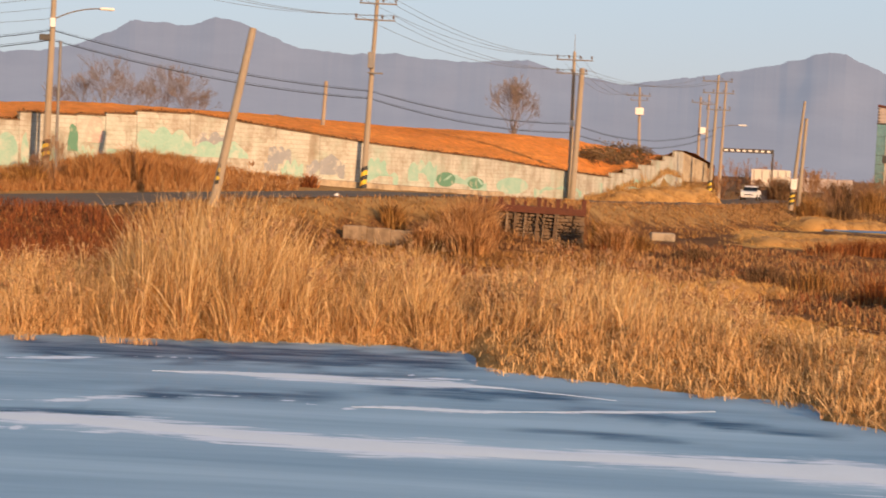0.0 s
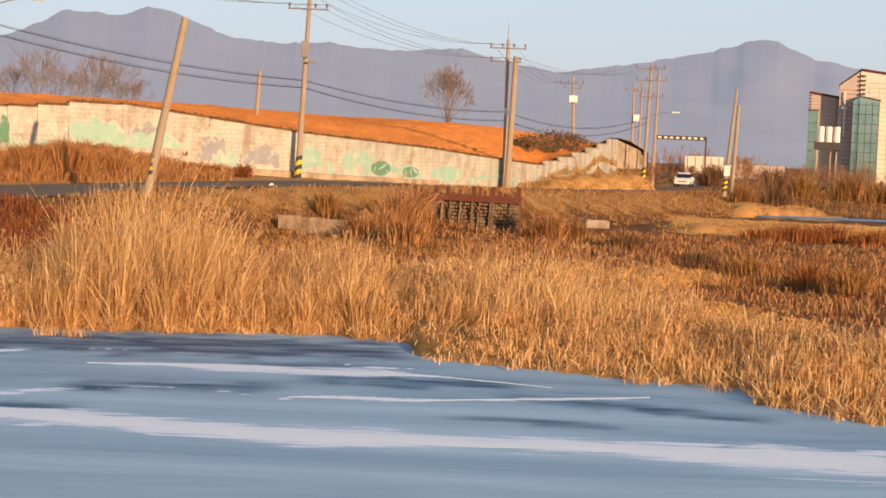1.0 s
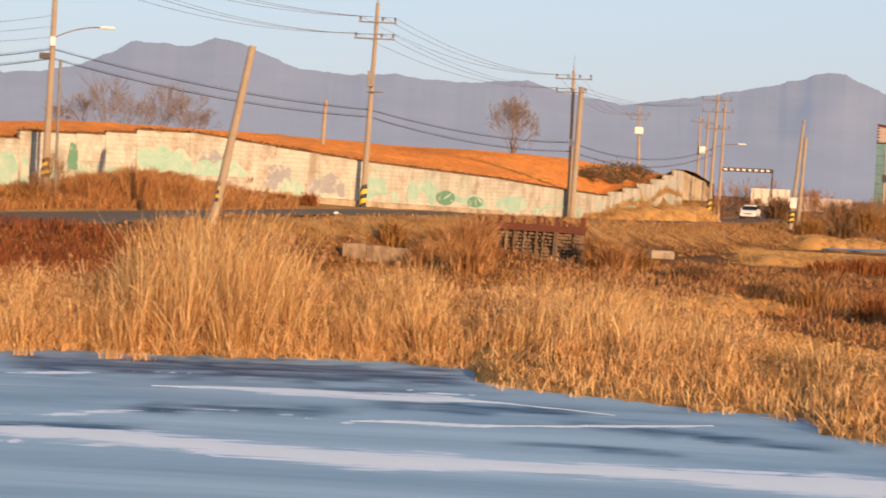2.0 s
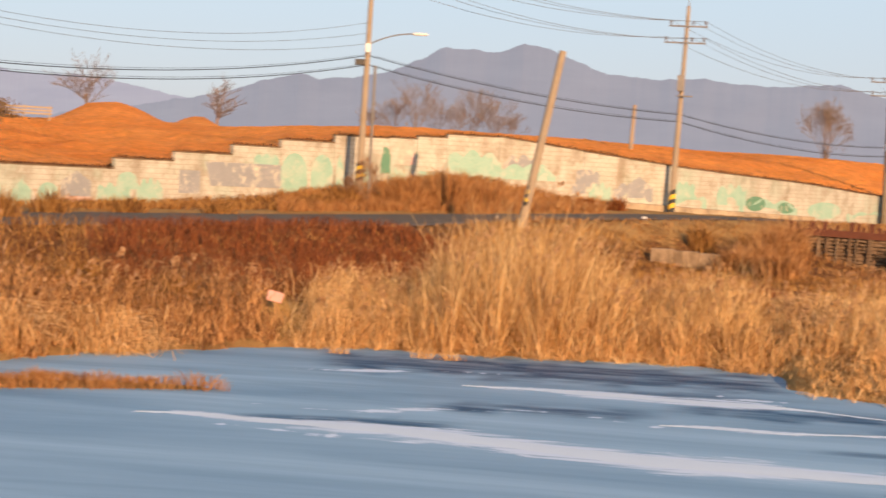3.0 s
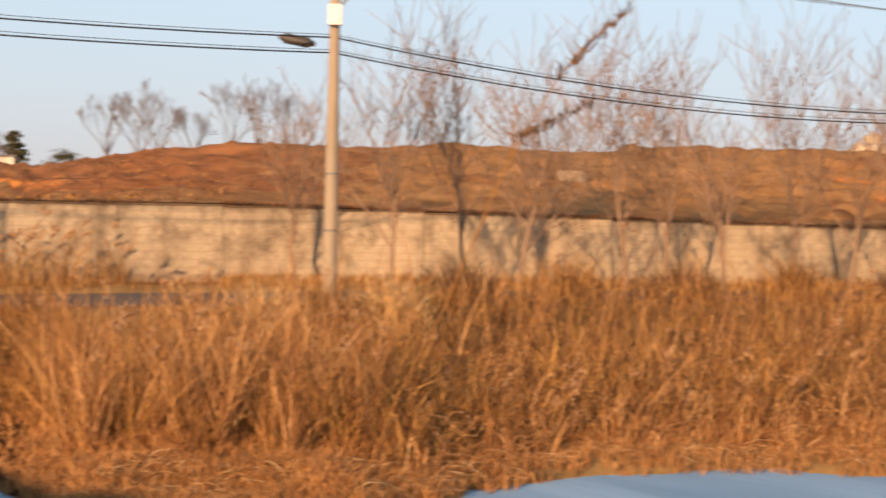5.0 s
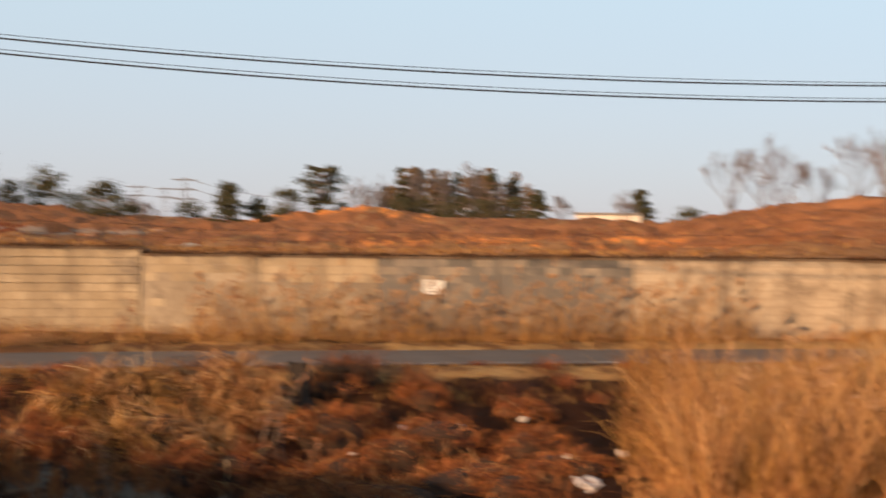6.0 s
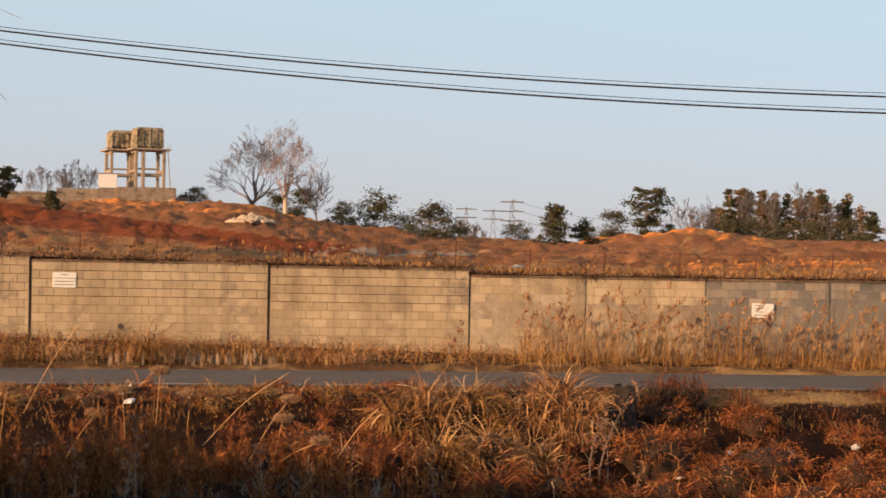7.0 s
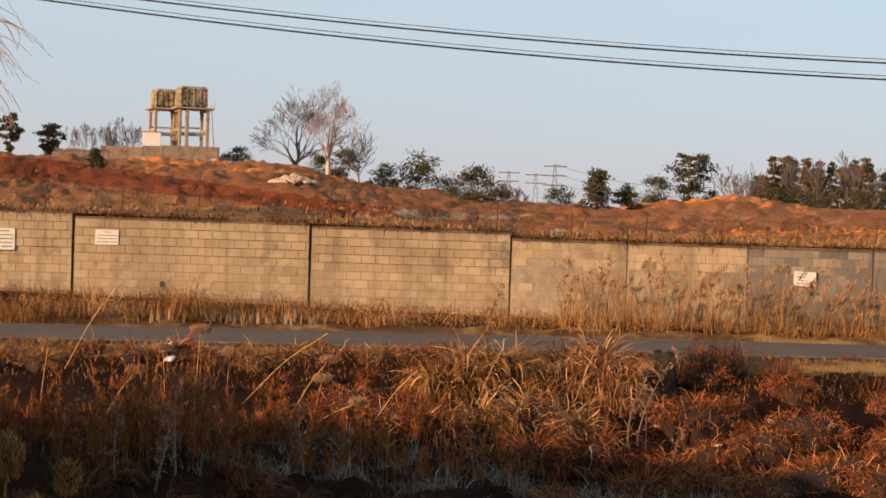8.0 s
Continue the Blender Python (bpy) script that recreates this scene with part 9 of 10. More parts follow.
def feathery_weed(az, d, high, stems, seed, mat, label="tall feathery rust-brown weed in the shaded brush"):
    """A cluster of upright stems, each set with fine side shoots that make it look fluffy."""
    rng = G(seed)
    p = on_low(az, d, -0.05)
    ob = thing("feathery_weed", Matrix.Translation(p), label, "dead weed", "feathery weeds on the western bank")
    foot = np.column_stack([rng.normal(0, 0.2, (stems, 2)), np.zeros(stems)])
    lean = rng.normal(0, 0.13, (stems, 2))
    h = high * rng.uniform(0.6, 1.15, stems)
    for k in range(stems):
        t = np.linspace(0, 1, 6)
        line = foot[k] + np.column_stack([np.outer(t ** 1.6, lean[k] * h[k]), t * h[k]])
        part("stem", strand_mesh("stem", line, 0.006, M_BRUSH, 3), M_BRUSH, ob)
    j = np.repeat(np.arange(stems), 85)
    t = rng.uniform(0.3, 1.0, len(j))
    base = foot[j] + np.column_stack([lean[j] * (h[j] * t ** 1.6)[:, None], h[j] * t])
    tagged(part("side_growth", tousled("side_growth", base, 0.24 * (1.25 - t), mat, rng, 0.011, 48, 18, 30, None, 1, 18, 3, -5), mat, ob, "fine fluffy side shoots"), kind="stuff")


for i, (az, d, h) in enumerate(((-95.4, 28.6, 1.1), (-94.6, 29.2, 1.4), (-93.9, 28.6, 1.7), (-93.2, 29.0, 1.8), (-92.6, 28.4, 1.9), (-92.0, 29.0, 1.7), (-91.4, 28.6, 1.5), (-90.6, 29.4, 1.2), (-93.4, 30.2, 1.4), (-88.4, 28.8, 1.0), (-86.9, 29.0, 1.1), (-85.0, 29.0, 1.0), (-83.6, 29.2, 1.1), (-81.9, 29.4, 1.0), (-96.6, 30.0, 1.0), (-89.6, 30.6, 0.9), (-87.8, 31.0, 0.8))):
    feathery_weed(az, d, h, 9, 520 + i, M_RUSTWEED)


g_ = G(46)
for i in range(30):
    feathery_weed(-98.5 + 14.5 * (i + g_.rand()) / 30, g_.uniform(29.6, 33.6), g_.uniform(0.55, 1.0), 6, 560 + i, M_RUSTWEED if i % 3 else M_BROWNRUST, "low feathery dead weed in the shaded brush")


def near_plume(az, el, d, wide, high, seed):
    """A reed with a thick fluffy head, close by on the near bank."""
    rng = G(seed)
    foot = on_low(az - 0.8, d, -0.05)
    head = spot(az, d, EYE + d * math.tan(radians(el))) - foot
    ob = thing("plumed_reed", Matrix.Translation(foot), "reed with a thick grey-brown fluffy head on the near bank", "reed", "plumed reeds on the near bank")
    part("stalk", strand_mesh("stalk", curve_through([(0, 0, 0), tuple(head * 0.5 + Vector((0.03, 0.0, 0.06))), tuple(head)], 0.08), 0.004, M_BRUSH, 6), M_BRUSH, ob)
    q = rng.normal(0, 1, (900, 3))
    q = q / np.linalg.norm(q, axis=1)[:, None] * rng.uniform(0.1, 1, (900, 1)) ** 0.5
    q[:, :2] *= (0.95 - 0.2 * q[:, 2:3] + 0.15 * np.sin(5 * q[:, 2:3] + seed)) * wide / 2
    q[:, 2] *= high / 2
    tagged(part("plume", plumes("plume", np.array(head) + q, 0.045, M_BRUSH, rng, 0.003), M_BRUSH, ob, "thick fluffy seed head"), kind="stuff")


for i, row in enumerate(((-95.7, -8.0, 8.0, 0.13, 0.16), (-97.5, -7.4, 7.4, 0.14, 0.19), (-96.6, -9.0, 8.2, 0.1, 0.12))):
    near_plume(*row, 640 + i)


def tangle(name, label, rng, n, az0, az1, p0, p1, length, mat, width=0.018, flat=0.0, keep=0.2, patch=1.6, from_shore=True, power=1.0):
    """Bent and fallen stalks strewn over the bank."""
    p, az, r = scatter(rng, n, az0, az1, p0, p1, power, from_shore)
    p = p[patchy(rng, p, patch, keep, abs(az1) % 6)]
    stuff(name, arches(name, p, length, mat, rng, width, None, flat), label, "dead reeds")


tangle("fallen_reeds", "bent pale reed stalks tangled along the shore", G(61), 9000, -14.6, -0.2, 0.0, 6.5, 1.2, M_PALEREED, 0.017, 0.1)
tangle("fallen_reeds", "bent pale reed stalks on the point", G(62), 5000, 3.0, 19, 2.2, 8, 0.6, M_PALEREED, 0.017, 0.2)
tangle("fallen_reeds", "bent pale stalks among the golden reeds", G(70), 5000, -0.5, 5.5, 44.4, 54, 1.0, M_PALEREED, 0.018, 0.15, from_shore=False)
tangle("fallen_reeds", "bent straw-coloured stalks in the bank brush", G(63), 8500, -55, -14, 1.5, 12, 1.0, M_STRAW, 0.018, 0.15)
tangle("fallen_weeds", "dark bent weeds in the bank brush", G(64), 8500, -55, -14, 2.5, 16, 1.0, M_DARKWEED, 0.024, 0.1)
tangle("fallen_reeds", "flattened straw along the ice", G(65), 5000, -66, -27, 0.6, 3.6, 0.9, M_PALEREED, 0.018, 0.75)
tangle("fallen_reeds", "tangled dry stalks at the wall's foot", G(69), 5000, -101, -60, 44.5, 50.5, 0.5, M_BRUSH, 0.012, 0.2, 0.2, 1.4, False)


def reed_clump(az, d, n, height, seed, mat, width=1.0, label="collapsed clump of arching dead reeds"):
    """A clump of dead reeds that arch over and hang to all sides."""
    rng = G(seed)
    p = on_low(az, d, -0.05)
    xy = rng.normal(0, 0.28 * width, (n, 2))
    base = np.column_stack([xy, ground_z(p.x + xy[:, 0], p.y + xy[:, 1]) - p.z - 0.05])
    away = np.arctan2(xy[:, 1], xy[:, 0])
    ob = thing("reed_clump", Matrix.Translation(p), label, "reed clump", "dead reed clumps on the bank")
    tagged(part("foliage", arches("foliage", base, height * 1.35, mat, rng, 0.012 if az < -66 else 0.02, away, 0.1, az < -66), mat, ob, "arching dead leaves"), kind="stuff")
    b2 = base[: max(16, n // 12)]
    # western stalks take the darker weed colour, which has shade in it
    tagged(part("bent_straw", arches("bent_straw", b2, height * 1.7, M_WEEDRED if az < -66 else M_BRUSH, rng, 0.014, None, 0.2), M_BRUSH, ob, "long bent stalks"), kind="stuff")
    return ob


def dry_bush(az, d, wide, high, n, seed, mat, label):
    """A dense domed bush of thin twigs that spread from its foot."""
    rng = G(seed)
    p = on_low(az, d, -0.05)
    a, t = rng.uniform(0, math.tau, n), rng.uniform(0.0, 1.0, n)
    xy = np.stack([np.cos(a), np.sin(a)], 1) * (t * wide * 0.42)[:, None]
    h = high * np.sqrt(np.maximum(0.15, 1 - (t * 0.9) ** 2))
    base = np.column_stack([xy, ground_z(p.x + xy[:, 0], p.y + xy[:, 1]) - p.z - 0.03])
    ob = thing("dry_bush", Matrix.Translation(p), label, "bush", "dry bushes on the banks")
    part("crown", blades("crown", base, h, mat, 0.014 + d * 0.00022, 0.3, 0.3, rng, toward=a), mat, ob)


def grass_mound(az, d, wide, high, seed, label):
    """A smooth low mound under a close coat of short golden grass."""
    rng = G(seed)
    p = on_low(az, d, -0.1)
    ob = thing("grass_mound", Matrix.Translation(p), label, "grass mound", "golden grass mounds")
    bm = bmesh.new()
    bmesh.ops.create_icosphere(bm, subdivisions=4, radius=1.0)
    wave = lambda x, y: 1 + 0.12 * math.sin(2.6 * x + seed) * math.cos(3.1 * y + seed) + 0.05 * math.sin(7.0 * x + 2 * seed)
    for v in bm.verts:
        k = wave(v.co.x, v.co.y)
        v.co = Vector((v.co.x * wide * 0.5 * k, v.co.y * wide * 0.4 * k, max(-0.2, v.co.z) * high * 0.8 * k))
    part("turf", bm, M_GOLD, ob)
    n = int(260 * wide)
    u, a = rng.uniform(0, 1, n), rng.uniform(0, math.tau, n)
    q = np.sqrt(1 - u * u)
    base = np.stack([q * np.cos(a) * wide * 0.5, q * np.sin(a) * wide * 0.4, u * high * 0.78], 1)
    tagged(part("short_grass", blades("short_grass", base, 0.2, M_GOLD, 0.012 + 0.0002 * d, 0.9, 0.5, rng), M_GOLD, ob), kind="stuff")


for i, (az, d, w, h) in enumerate(((6.2, 56, 2.4, 0.95), (7.7, 55, 1.8, 0.75), (9.0, 57, 2.6, 0.85), (10.2, 58, 2.0, 0.6), (2.6, 57, 2.2, 0.7), (12.8, 44.5, 2.6, 0.3), (14.4, 64, 2.6, 0.5))):
    grass_mound(az, d, w, h, 760 + i, "smooth golden mound of dry grass behind the reeds")
for i, (az, d, w, h) in enumerate(((6.3, 143, 5.0, 1.5), (7.1, 150, 6.0, 1.8), (7.7, 156, 5.0, 1.8), (5.5, 134, 4.0, 1.1), (10.4, 104, 5.0, 0.8), (12.2, 108, 6.0, 0.7), (14.0, 106, 6.0, 0.8), (11.6, 140, 6.0, 1.2), (13.0, 142, 5.0, 1.1))):
    grass_mound(az, d, w, h, 780 + i, "smooth golden mound of dry grass on the field")
for i, (az, d, w, h) in enumerate(((0.1, 78, 2.2, 1.5), (0.6, 80, 2.4, 2.2), (1.1, 82, 2.2, 2.4), (-0.5, 76, 2.0, 1.2), (0.9, 74, 2.2, 1.4), (5.4, 84, 2.0, 1.4))):
    dry_bush(az, d, w, h, 900, 960 + i, M_STRAW, "tall soft pale thicket beside the retaining wall")
for i in range(30):
    g = G(900 + i)
    az, d = 8.9 + 8.3 * i / 29 + 0.12 * g.normal(), g.uniform(235, 285)
    fan_tree(on_low(az, d, -0.3), g.uniform(3.2, 5.4), g.uniform(4.0, 6.5), 900 + i, "hazy brown leafless scrub by the far road", 3, 9, 0.06, 0.06, 0.03, 60, twig=M_BRUSHTWIG, group="scrub by the far road", name="bare_scrub", category="bush")
for i, (az, d, h, w) in enumerate(((7.95, 172, 3.4, 2.6), (8.45, 178, 3.0, 2.6), (7.7, 168, 2.8, 2.2), (11.4, 205, 3.6, 3.4), (9.75, 224, 2.6, 3.0), (10.3, 222, 3.0, 3.2), (12.0, 200, 3.0, 3.4), (-12.2, 87.5, 2.6, 1.4), (-12.7, 87.8, 2.0, 1.2))):
    fan_tree(on_low(az, d, -0.2), h, w, 940 + i, "brown leafless shrub with tangled vines", 4, 10, 0.06, 0.06, 0.00009 * d, 50, twig=M_BRUSHTWIG, group="shrubs along the road", name="bare_shrub", category="bush")
for i, (az, d, w, h, mat, lab) in enumerate((
        (12.0, 92, 3.2, 0.9, M_RUSTWEED, "dark rust bush on the plain"), (13.0, 95, 3.6, 1.0, M_RUSTWEED, "dark rust bush on the plain"), (14.2, 96, 4.0, 1.1, M_RUSTWEED, "dark rust bush on the plain"), (15.4, 94, 3.0, 0.9, M_RUSTWEED, "dark rust bush on the plain"),
        (13.6, 58, 2.2, 1.0, M_RUSTWEED, "rust-red bush behind the reeds"), (14.8, 56, 2.0, 1.1, M_BRUSH, "brown bush behind the reeds"), (11.6, 62, 3.0, 0.9, M_BRUSH, "brown bush on the plain"), (10.2, 66, 2.6, 0.8, M_DARKWEED, "dull bush on the plain"),
        (8.0, 80, 3.0, 0.8, M_DARKWEED, "dull bush on the plain"), (6.2, 86, 2.4, 0.9, M_BRUSH, "brown bush below the road"), (5.2, 84, 2.2, 0.9, M_RUSTWEED, "rusty bush below the road"), (1.1, 88, 1.8, 1.5, M_BRUSH, "brown bush beside the rusted guard"), (0.2, 86, 2.4, 1.2, M_BRUSH, "brown bush on the road bank"),
        (-1.6, 84, 1.6, 1.3, M_BRUSH, "brown bush on the road bank"), (-4.3, 96.5, 1.3, 0.8, M_RUSTWEED, "rust-brown bush by the wall"), (-5.2, 97, 1.6, 0.6, M_RUSTWEED, "rust-brown bush by the wall"), (4.9, 88, 1.2, 1.5, M_BRUSH, "brown bush beside the rusted guard"),
        (11.4, 160, 3.0, 2.2, M_BRUSH, "brown bush by the far road"), (12.4, 170, 4.0, 2.0, M_DARKWEED, "dull bush by the far road"), (10.4, 205, 3.4, 2.6, M_DARKWEED, "dark bush by the gantry"), (10.6, 210, 3.4, 2.8, M_DARKWEED, "dark bush by the gantry"), (13.2, 210, 5.0, 3.0, M_BRUSH, "brown bush below the building"),
        (14.6, 215, 5.0, 3.2, M_BRUSH, "brown bush below the building"), (15.6, 200, 5.0, 3.0, M_BRUSH, "brown bush below the building"), (12.3, 230, 4.0, 3.6, M_DARKWEED, "dark bush below the building"), (7.6, 158, 4.0, 2.2, M_DRYGRASS, "golden bush on the bank by the stepped wall"), (8.0, 170, 3.5, 2.0, M_DRYGRASS, "golden bush beside the road"),
        (6.6, 148, 4.0, 1.8, M_DRYGRASS, "golden bush on the bank by the stepped wall"), (5.6, 136, 3.5, 1.4, M_DRYGRASS, "golden bush on the bank by the stepped wall"), (-11.0, 88.5, 3.0, 1.5, M_RUSTGRASS, "orange-gold bush on the mound"), (-9.6, 90, 3.6, 1.6, M_RUSTGRASS, "orange-gold bush on the mound"), (-8.3, 91, 3.4, 1.3, M_RUSTGRASS, "orange-gold bush on the mound"),
        (-12.9, 87, 2.0, 1.1, M_BRUSH, "brown bush round the pole's foot"), (-13.8, 86, 2.4, 0.9, M_BRUSH, "brown bush round the pole's foot"), (-16.8, 78, 1.8, 0.8, M_BRUSH, "brown bush on the verge"), (-19.6, 76, 1.8, 0.9, M_BRUSH, "brown bush on the verge"), (-22.0, 72, 2.0, 1.2, M_BRUSH, "brown bush on the verge"),
        (-23.6, 66, 2.0, 1.3, M_BRUSH, "brown bush below the road"), (-25.4, 62, 2.2, 1.4, M_BRUSH, "brown bush below the road"), (-28.0, 60, 2.4, 1.3, M_BRUSH, "brown bush below the road"), (-31.0, 57, 2.4, 1.4, M_BRUSH, "brown bush below the road"), (-35.0, 55, 2.6, 1.4, M_DARKWEED, "dull bush below the road"),
        (-38.5, 53, 2.6, 1.4, M_DARKWEED, "dull bush below the road"), (-42.0, 52, 2.6, 1.5, M_BRUSH, "brown bush below the road"), (-45.5, 50, 2.6, 1.4, M_DARKWEED, "dull bush below the road"), (-49.0, 48, 2.4, 1.5, M_BRUSH, "brown bush below the road"), (-52.5, 46, 2.4, 1.4, M_DARKWEED, "dull bush below the road"),
        (-60.5, 38.5, 2.6, 1.7, M_BRUSH, "brown bush below the road"), (-58.6, 39.5, 2.6, 1.7, M_REED, "golden reeds below the road"), (-56.6, 40.5, 2.6, 1.6, M_BRUSH, "brown bush below the road"), (-54.6, 41.5, 2.4, 1.5, M_REED, "golden reeds below the road"),
        (-21.0, 48, 2.0, 1.2, M_BRUSH, "tangled brown bush on the bank"), (-24.2, 46, 2.2, 1.1, M_BRUSH, "tangled brown bush on the bank"), (-27.0, 44, 2.4, 1.2, M_DARKWEED, "tangled dull bush on the bank"), (-30.5, 43, 2.2, 1.1, M_BRUSH, "tangled brown bush on the bank"), (-18.0, 47, 1.8, 1.0, M_BRUSH, "tangled brown bush on the bank"))):
    dry_bush(az, d, w, h, int(260 + 60 * w), 800 + i, mat, lab)

for i, (az, d, n, h, mat, w) in enumerate(((-92.2, 45.6, 600, 0.75, M_BRUSH, 0.6), (-95.4, 46.0, 500, 0.6, M_STRAW, 1.6), (-89.2, 46.4, 450, 0.55, M_BRUSH, 1.8), (-86.4, 45.8, 450, 0.5, M_STRAW, 1.6), (-97.2, 45.4, 500, 0.6, M_BRUSH, 1.6), (-19.95, 41.6, 900, 0.75, M_PALEREED, 1.6), (-23.5, 40.5, 500, 0.9, M_PALEREED, 1.6), (-26.5, 36.2, 500, 0.8, M_PALEREED, 1.6))):
    reed_clump(az, d, n, h, 390 + i, mat, w)


def snag(az, d, height, seed, lean=0.1, name="dead_stem", label="dead brown weed stem standing in the brush"):
    """A dry woody weed: a leaning stem with a few side shoots."""
    rng = G(seed)
    p = on_low(az, d, -0.05)
    segs, q, direction = [], Vector((0, 0, 0)), Vector((rng.normal(0, lean), rng.normal(0, lean), 1)).normalized()
    for k in range(5):
        e = q + direction * height / 5
        segs.append((tuple(q), tuple(e), 0.022 * (1 - k * 0.16), 0.022 * (1 - (k + 1) * 0.16)))
        if k > 0:
            for _ in range(2):
                s = e + Vector((rng.normal(0, 0.22), rng.normal(0, 0.22), rng.uniform(0.05, 0.3))) * height * 0.35
                segs.append((tuple(e), tuple(s), 0.009, 0.003))
        q = e
        direction = (direction + Vector((rng.normal(0, 0.12), rng.normal(0, 0.12), 0))).normalized()
    ob = thing(name, Matrix.Translation(p), label, "dead weed", "dead stems on the bank")
    chain = [s for s in segs if s[2] > 0.0095 or s[3] > 0.0045]
    part("stem", tube_mesh("stem", [chain[0][0]] + [c[1] for c in chain], [c[2] for c in chain] + [0.004], M_BARK, 5), M_BARK, ob)
    tagged(part("side_growth", limb_mesh("side_growth", [s for s in segs if s not in chain], M_BARK, 3), M_BARK, ob), kind="stuff")
    leaf = np.array([s[1] for s in segs])[G(seed + 1).randint(0, len(segs), 40)] + G(seed + 2).normal(0, 0.05, (40, 3))
    part("dry_leaves", leaf_mesh(leaf, 0.05, M_RUSTLEAF, rng), M_RUSTLEAF, ob, "shrivelled dry leaves")


for i, (az, d, h) in enumerate(((-77.9, 33.4, 2.1), (-78.1, 33.0, 1.7), (-77.6, 33.6, 1.2), (-76.8, 32.6, 0.95), (-79.4, 46.5, 1.5), (-80.3, 47.0, 1.3), (-77.3, 47.2, 1.6), (-82.8, 47.5, 1.1), (-92.4, 27.5, 1.5), (-93.0, 27.2, 1.3), (-94.3, 27.8, 1.0), (-88.4, 28.4, 1.0), (-83.0, 30.2, 0.9), (-85.8, 31.6, 0.8), (-96.0, 29.0, 1.1), (-74.2, 47.6, 1.4), (-49.5, 50, 2.2), (-46.8, 48, 2.0), (-40.8, 46, 1.6), (-28.3, 58, 2.2), (-25.6, 60, 2.0))):
    snag(az, d, h, 500 + i, 0.12 if d < 44 else 0.25)


def near_reed():
    """A single tall reed close to the camera, leaning over with two plumes."""
    rows = [(-56.6, 7, -11.5), (-55.6, 7, -9.1), (-54.5, 7, -6.2), (-52.9, 7, -3.0), (-51.4, 7, 0.7), (-49.6, 7, 4.0), (-48.6, 7, 5.2), (-47.5, 7, 6.1)]
    pts = [spot(a, d, EYE + d * math.tan(radians(e))) for a, d, e in rows]
    foot = on_low(-57.4, 7, -0.05)
    ob = thing("reed_stalk", Matrix.Translation(foot), "single tall dry reed with feathery plumes on the near bank", "reed")
    line = curve_through([tuple(foot)] + [tuple(p) for p in pts], 0.05) - np.array(foot)
    part("stalk", strand_mesh("stalk", line, 0.003, M_BRUSH, 5), M_BRUSH, ob)
    rng = G(77)
    for (a0, e0), (a1, e1) in (((-49.7, 3.9), (-47.4, 6.2)), ((-50.9, 2.0), (-48.5, 3.2))):
        p, q = np.array(spot(a0, 7, EYE + 7 * math.tan(radians(e0))) - foot), np.array(spot(a1, 7, EYE + 7 * math.tan(radians(e1))) - foot)
        t = rng.rand(110)[:, None]
        tips = p + (q - p) * t + rng.normal(0, 0.008, (110, 3))
        part("plume", plumes("plume", tips, 0.045, M_DARKWEED, rng, 0.004), M_DARKWEED, ob, "feathery brown plume")
    side = np.array(spot(-50.9, 7, EYE + 7 * math.tan(radians(2.0))) - foot)
    part("side_stalk", strand_mesh("side_stalk", np.linspace(np.array(pts[3] - foot), side, 8), 0.002, M_BRUSH, 5), M_BRUSH, ob)
    base = line[rng.randint(3, max(5, len(line) - 6), 9)]
    part("foliage", blades("foliage", base, 0.3, M_BRUSH, 0.008, 0.9, 0.8, rng), M_BRUSH, ob)


near_reed()


def leaning_cane(az0, el0, az1, el1, d, head=True):
    """A long pale cane that leans over the bank, with or without a fluffy head."""
    rng = G(int(abs(az1) * 100))
    d = d + 3.5 if head else d
    foot = on_low(az0, d, -0.05)
    low, tip = spot(az0, d, EYE + d * math.tan(radians(el0))), spot(az1, d - 0.6, EYE + (d - 0.6) * math.tan(radians(el1)))
    mid = (low + tip) / 2 + Vector((0, 0, 0.06 * (tip - low).length))
    ob = thing("reed_cane", Matrix.Translation(foot), "long pale leaning reed cane with a drooping fluffy head" if head else "long pale broken reed cane leaning over the bank", "reed", "leaning canes on the western bank")
    line = curve_through([tuple(low - foot), tuple(mid - foot), tuple(tip - foot)], 0.1)
    part("stalk", strand_mesh("stalk", line, 0.0065, M_PALEREED, 5), M_PALEREED, ob)
    if head:
        q = rng.normal(0, 1, (420, 3))
        q = q / np.linalg.norm(q, axis=1)[:, None] * (0.1, 0.2, 0.09) * rng.uniform(0.1, 1, (420, 1)) ** 0.6
        part("seed_head", plumes("seed_head", np.array(tip - foot) + q, 0.045, M_TANPLUME, rng, 0.012), M_TANPLUME, ob, "drooping fluffy seed head")


for row in ((-90.4, -5.6, -87.75, -3.3, 29.5, False), (-95.9, -4.6, -94.3, -1.9, 30.5, False), (-88.9, -6.0, -87.7, -4.15, 29.0, True), (-88.2, -6.4, -87.9, -4.75, 28.5, True), (-88.6, -6.6, -86.7, -5.45, 28.0, True), (-91.9, -6.0, -91.75, -3.3, 30.0, True), (-92.8, -5.6, -92.9, -3.9, 30.5, True), (-90.9, -5.4, -90.8, -4.0, 31.0, True),
            (-83.0, -5.4, -82.2, -3.6, 32.0, False), (-79.9, -5.2, -79.2, -3.4, 32.5, False), (-86.2, -6.0, -84.9, -4.4, 30.0, False), (-94.8, -6.4, -93.7, -4.6, 28.0, True), (-96.6, -5.6, -96.4, -3.8, 30.0, True)):
    leaning_cane(*row)


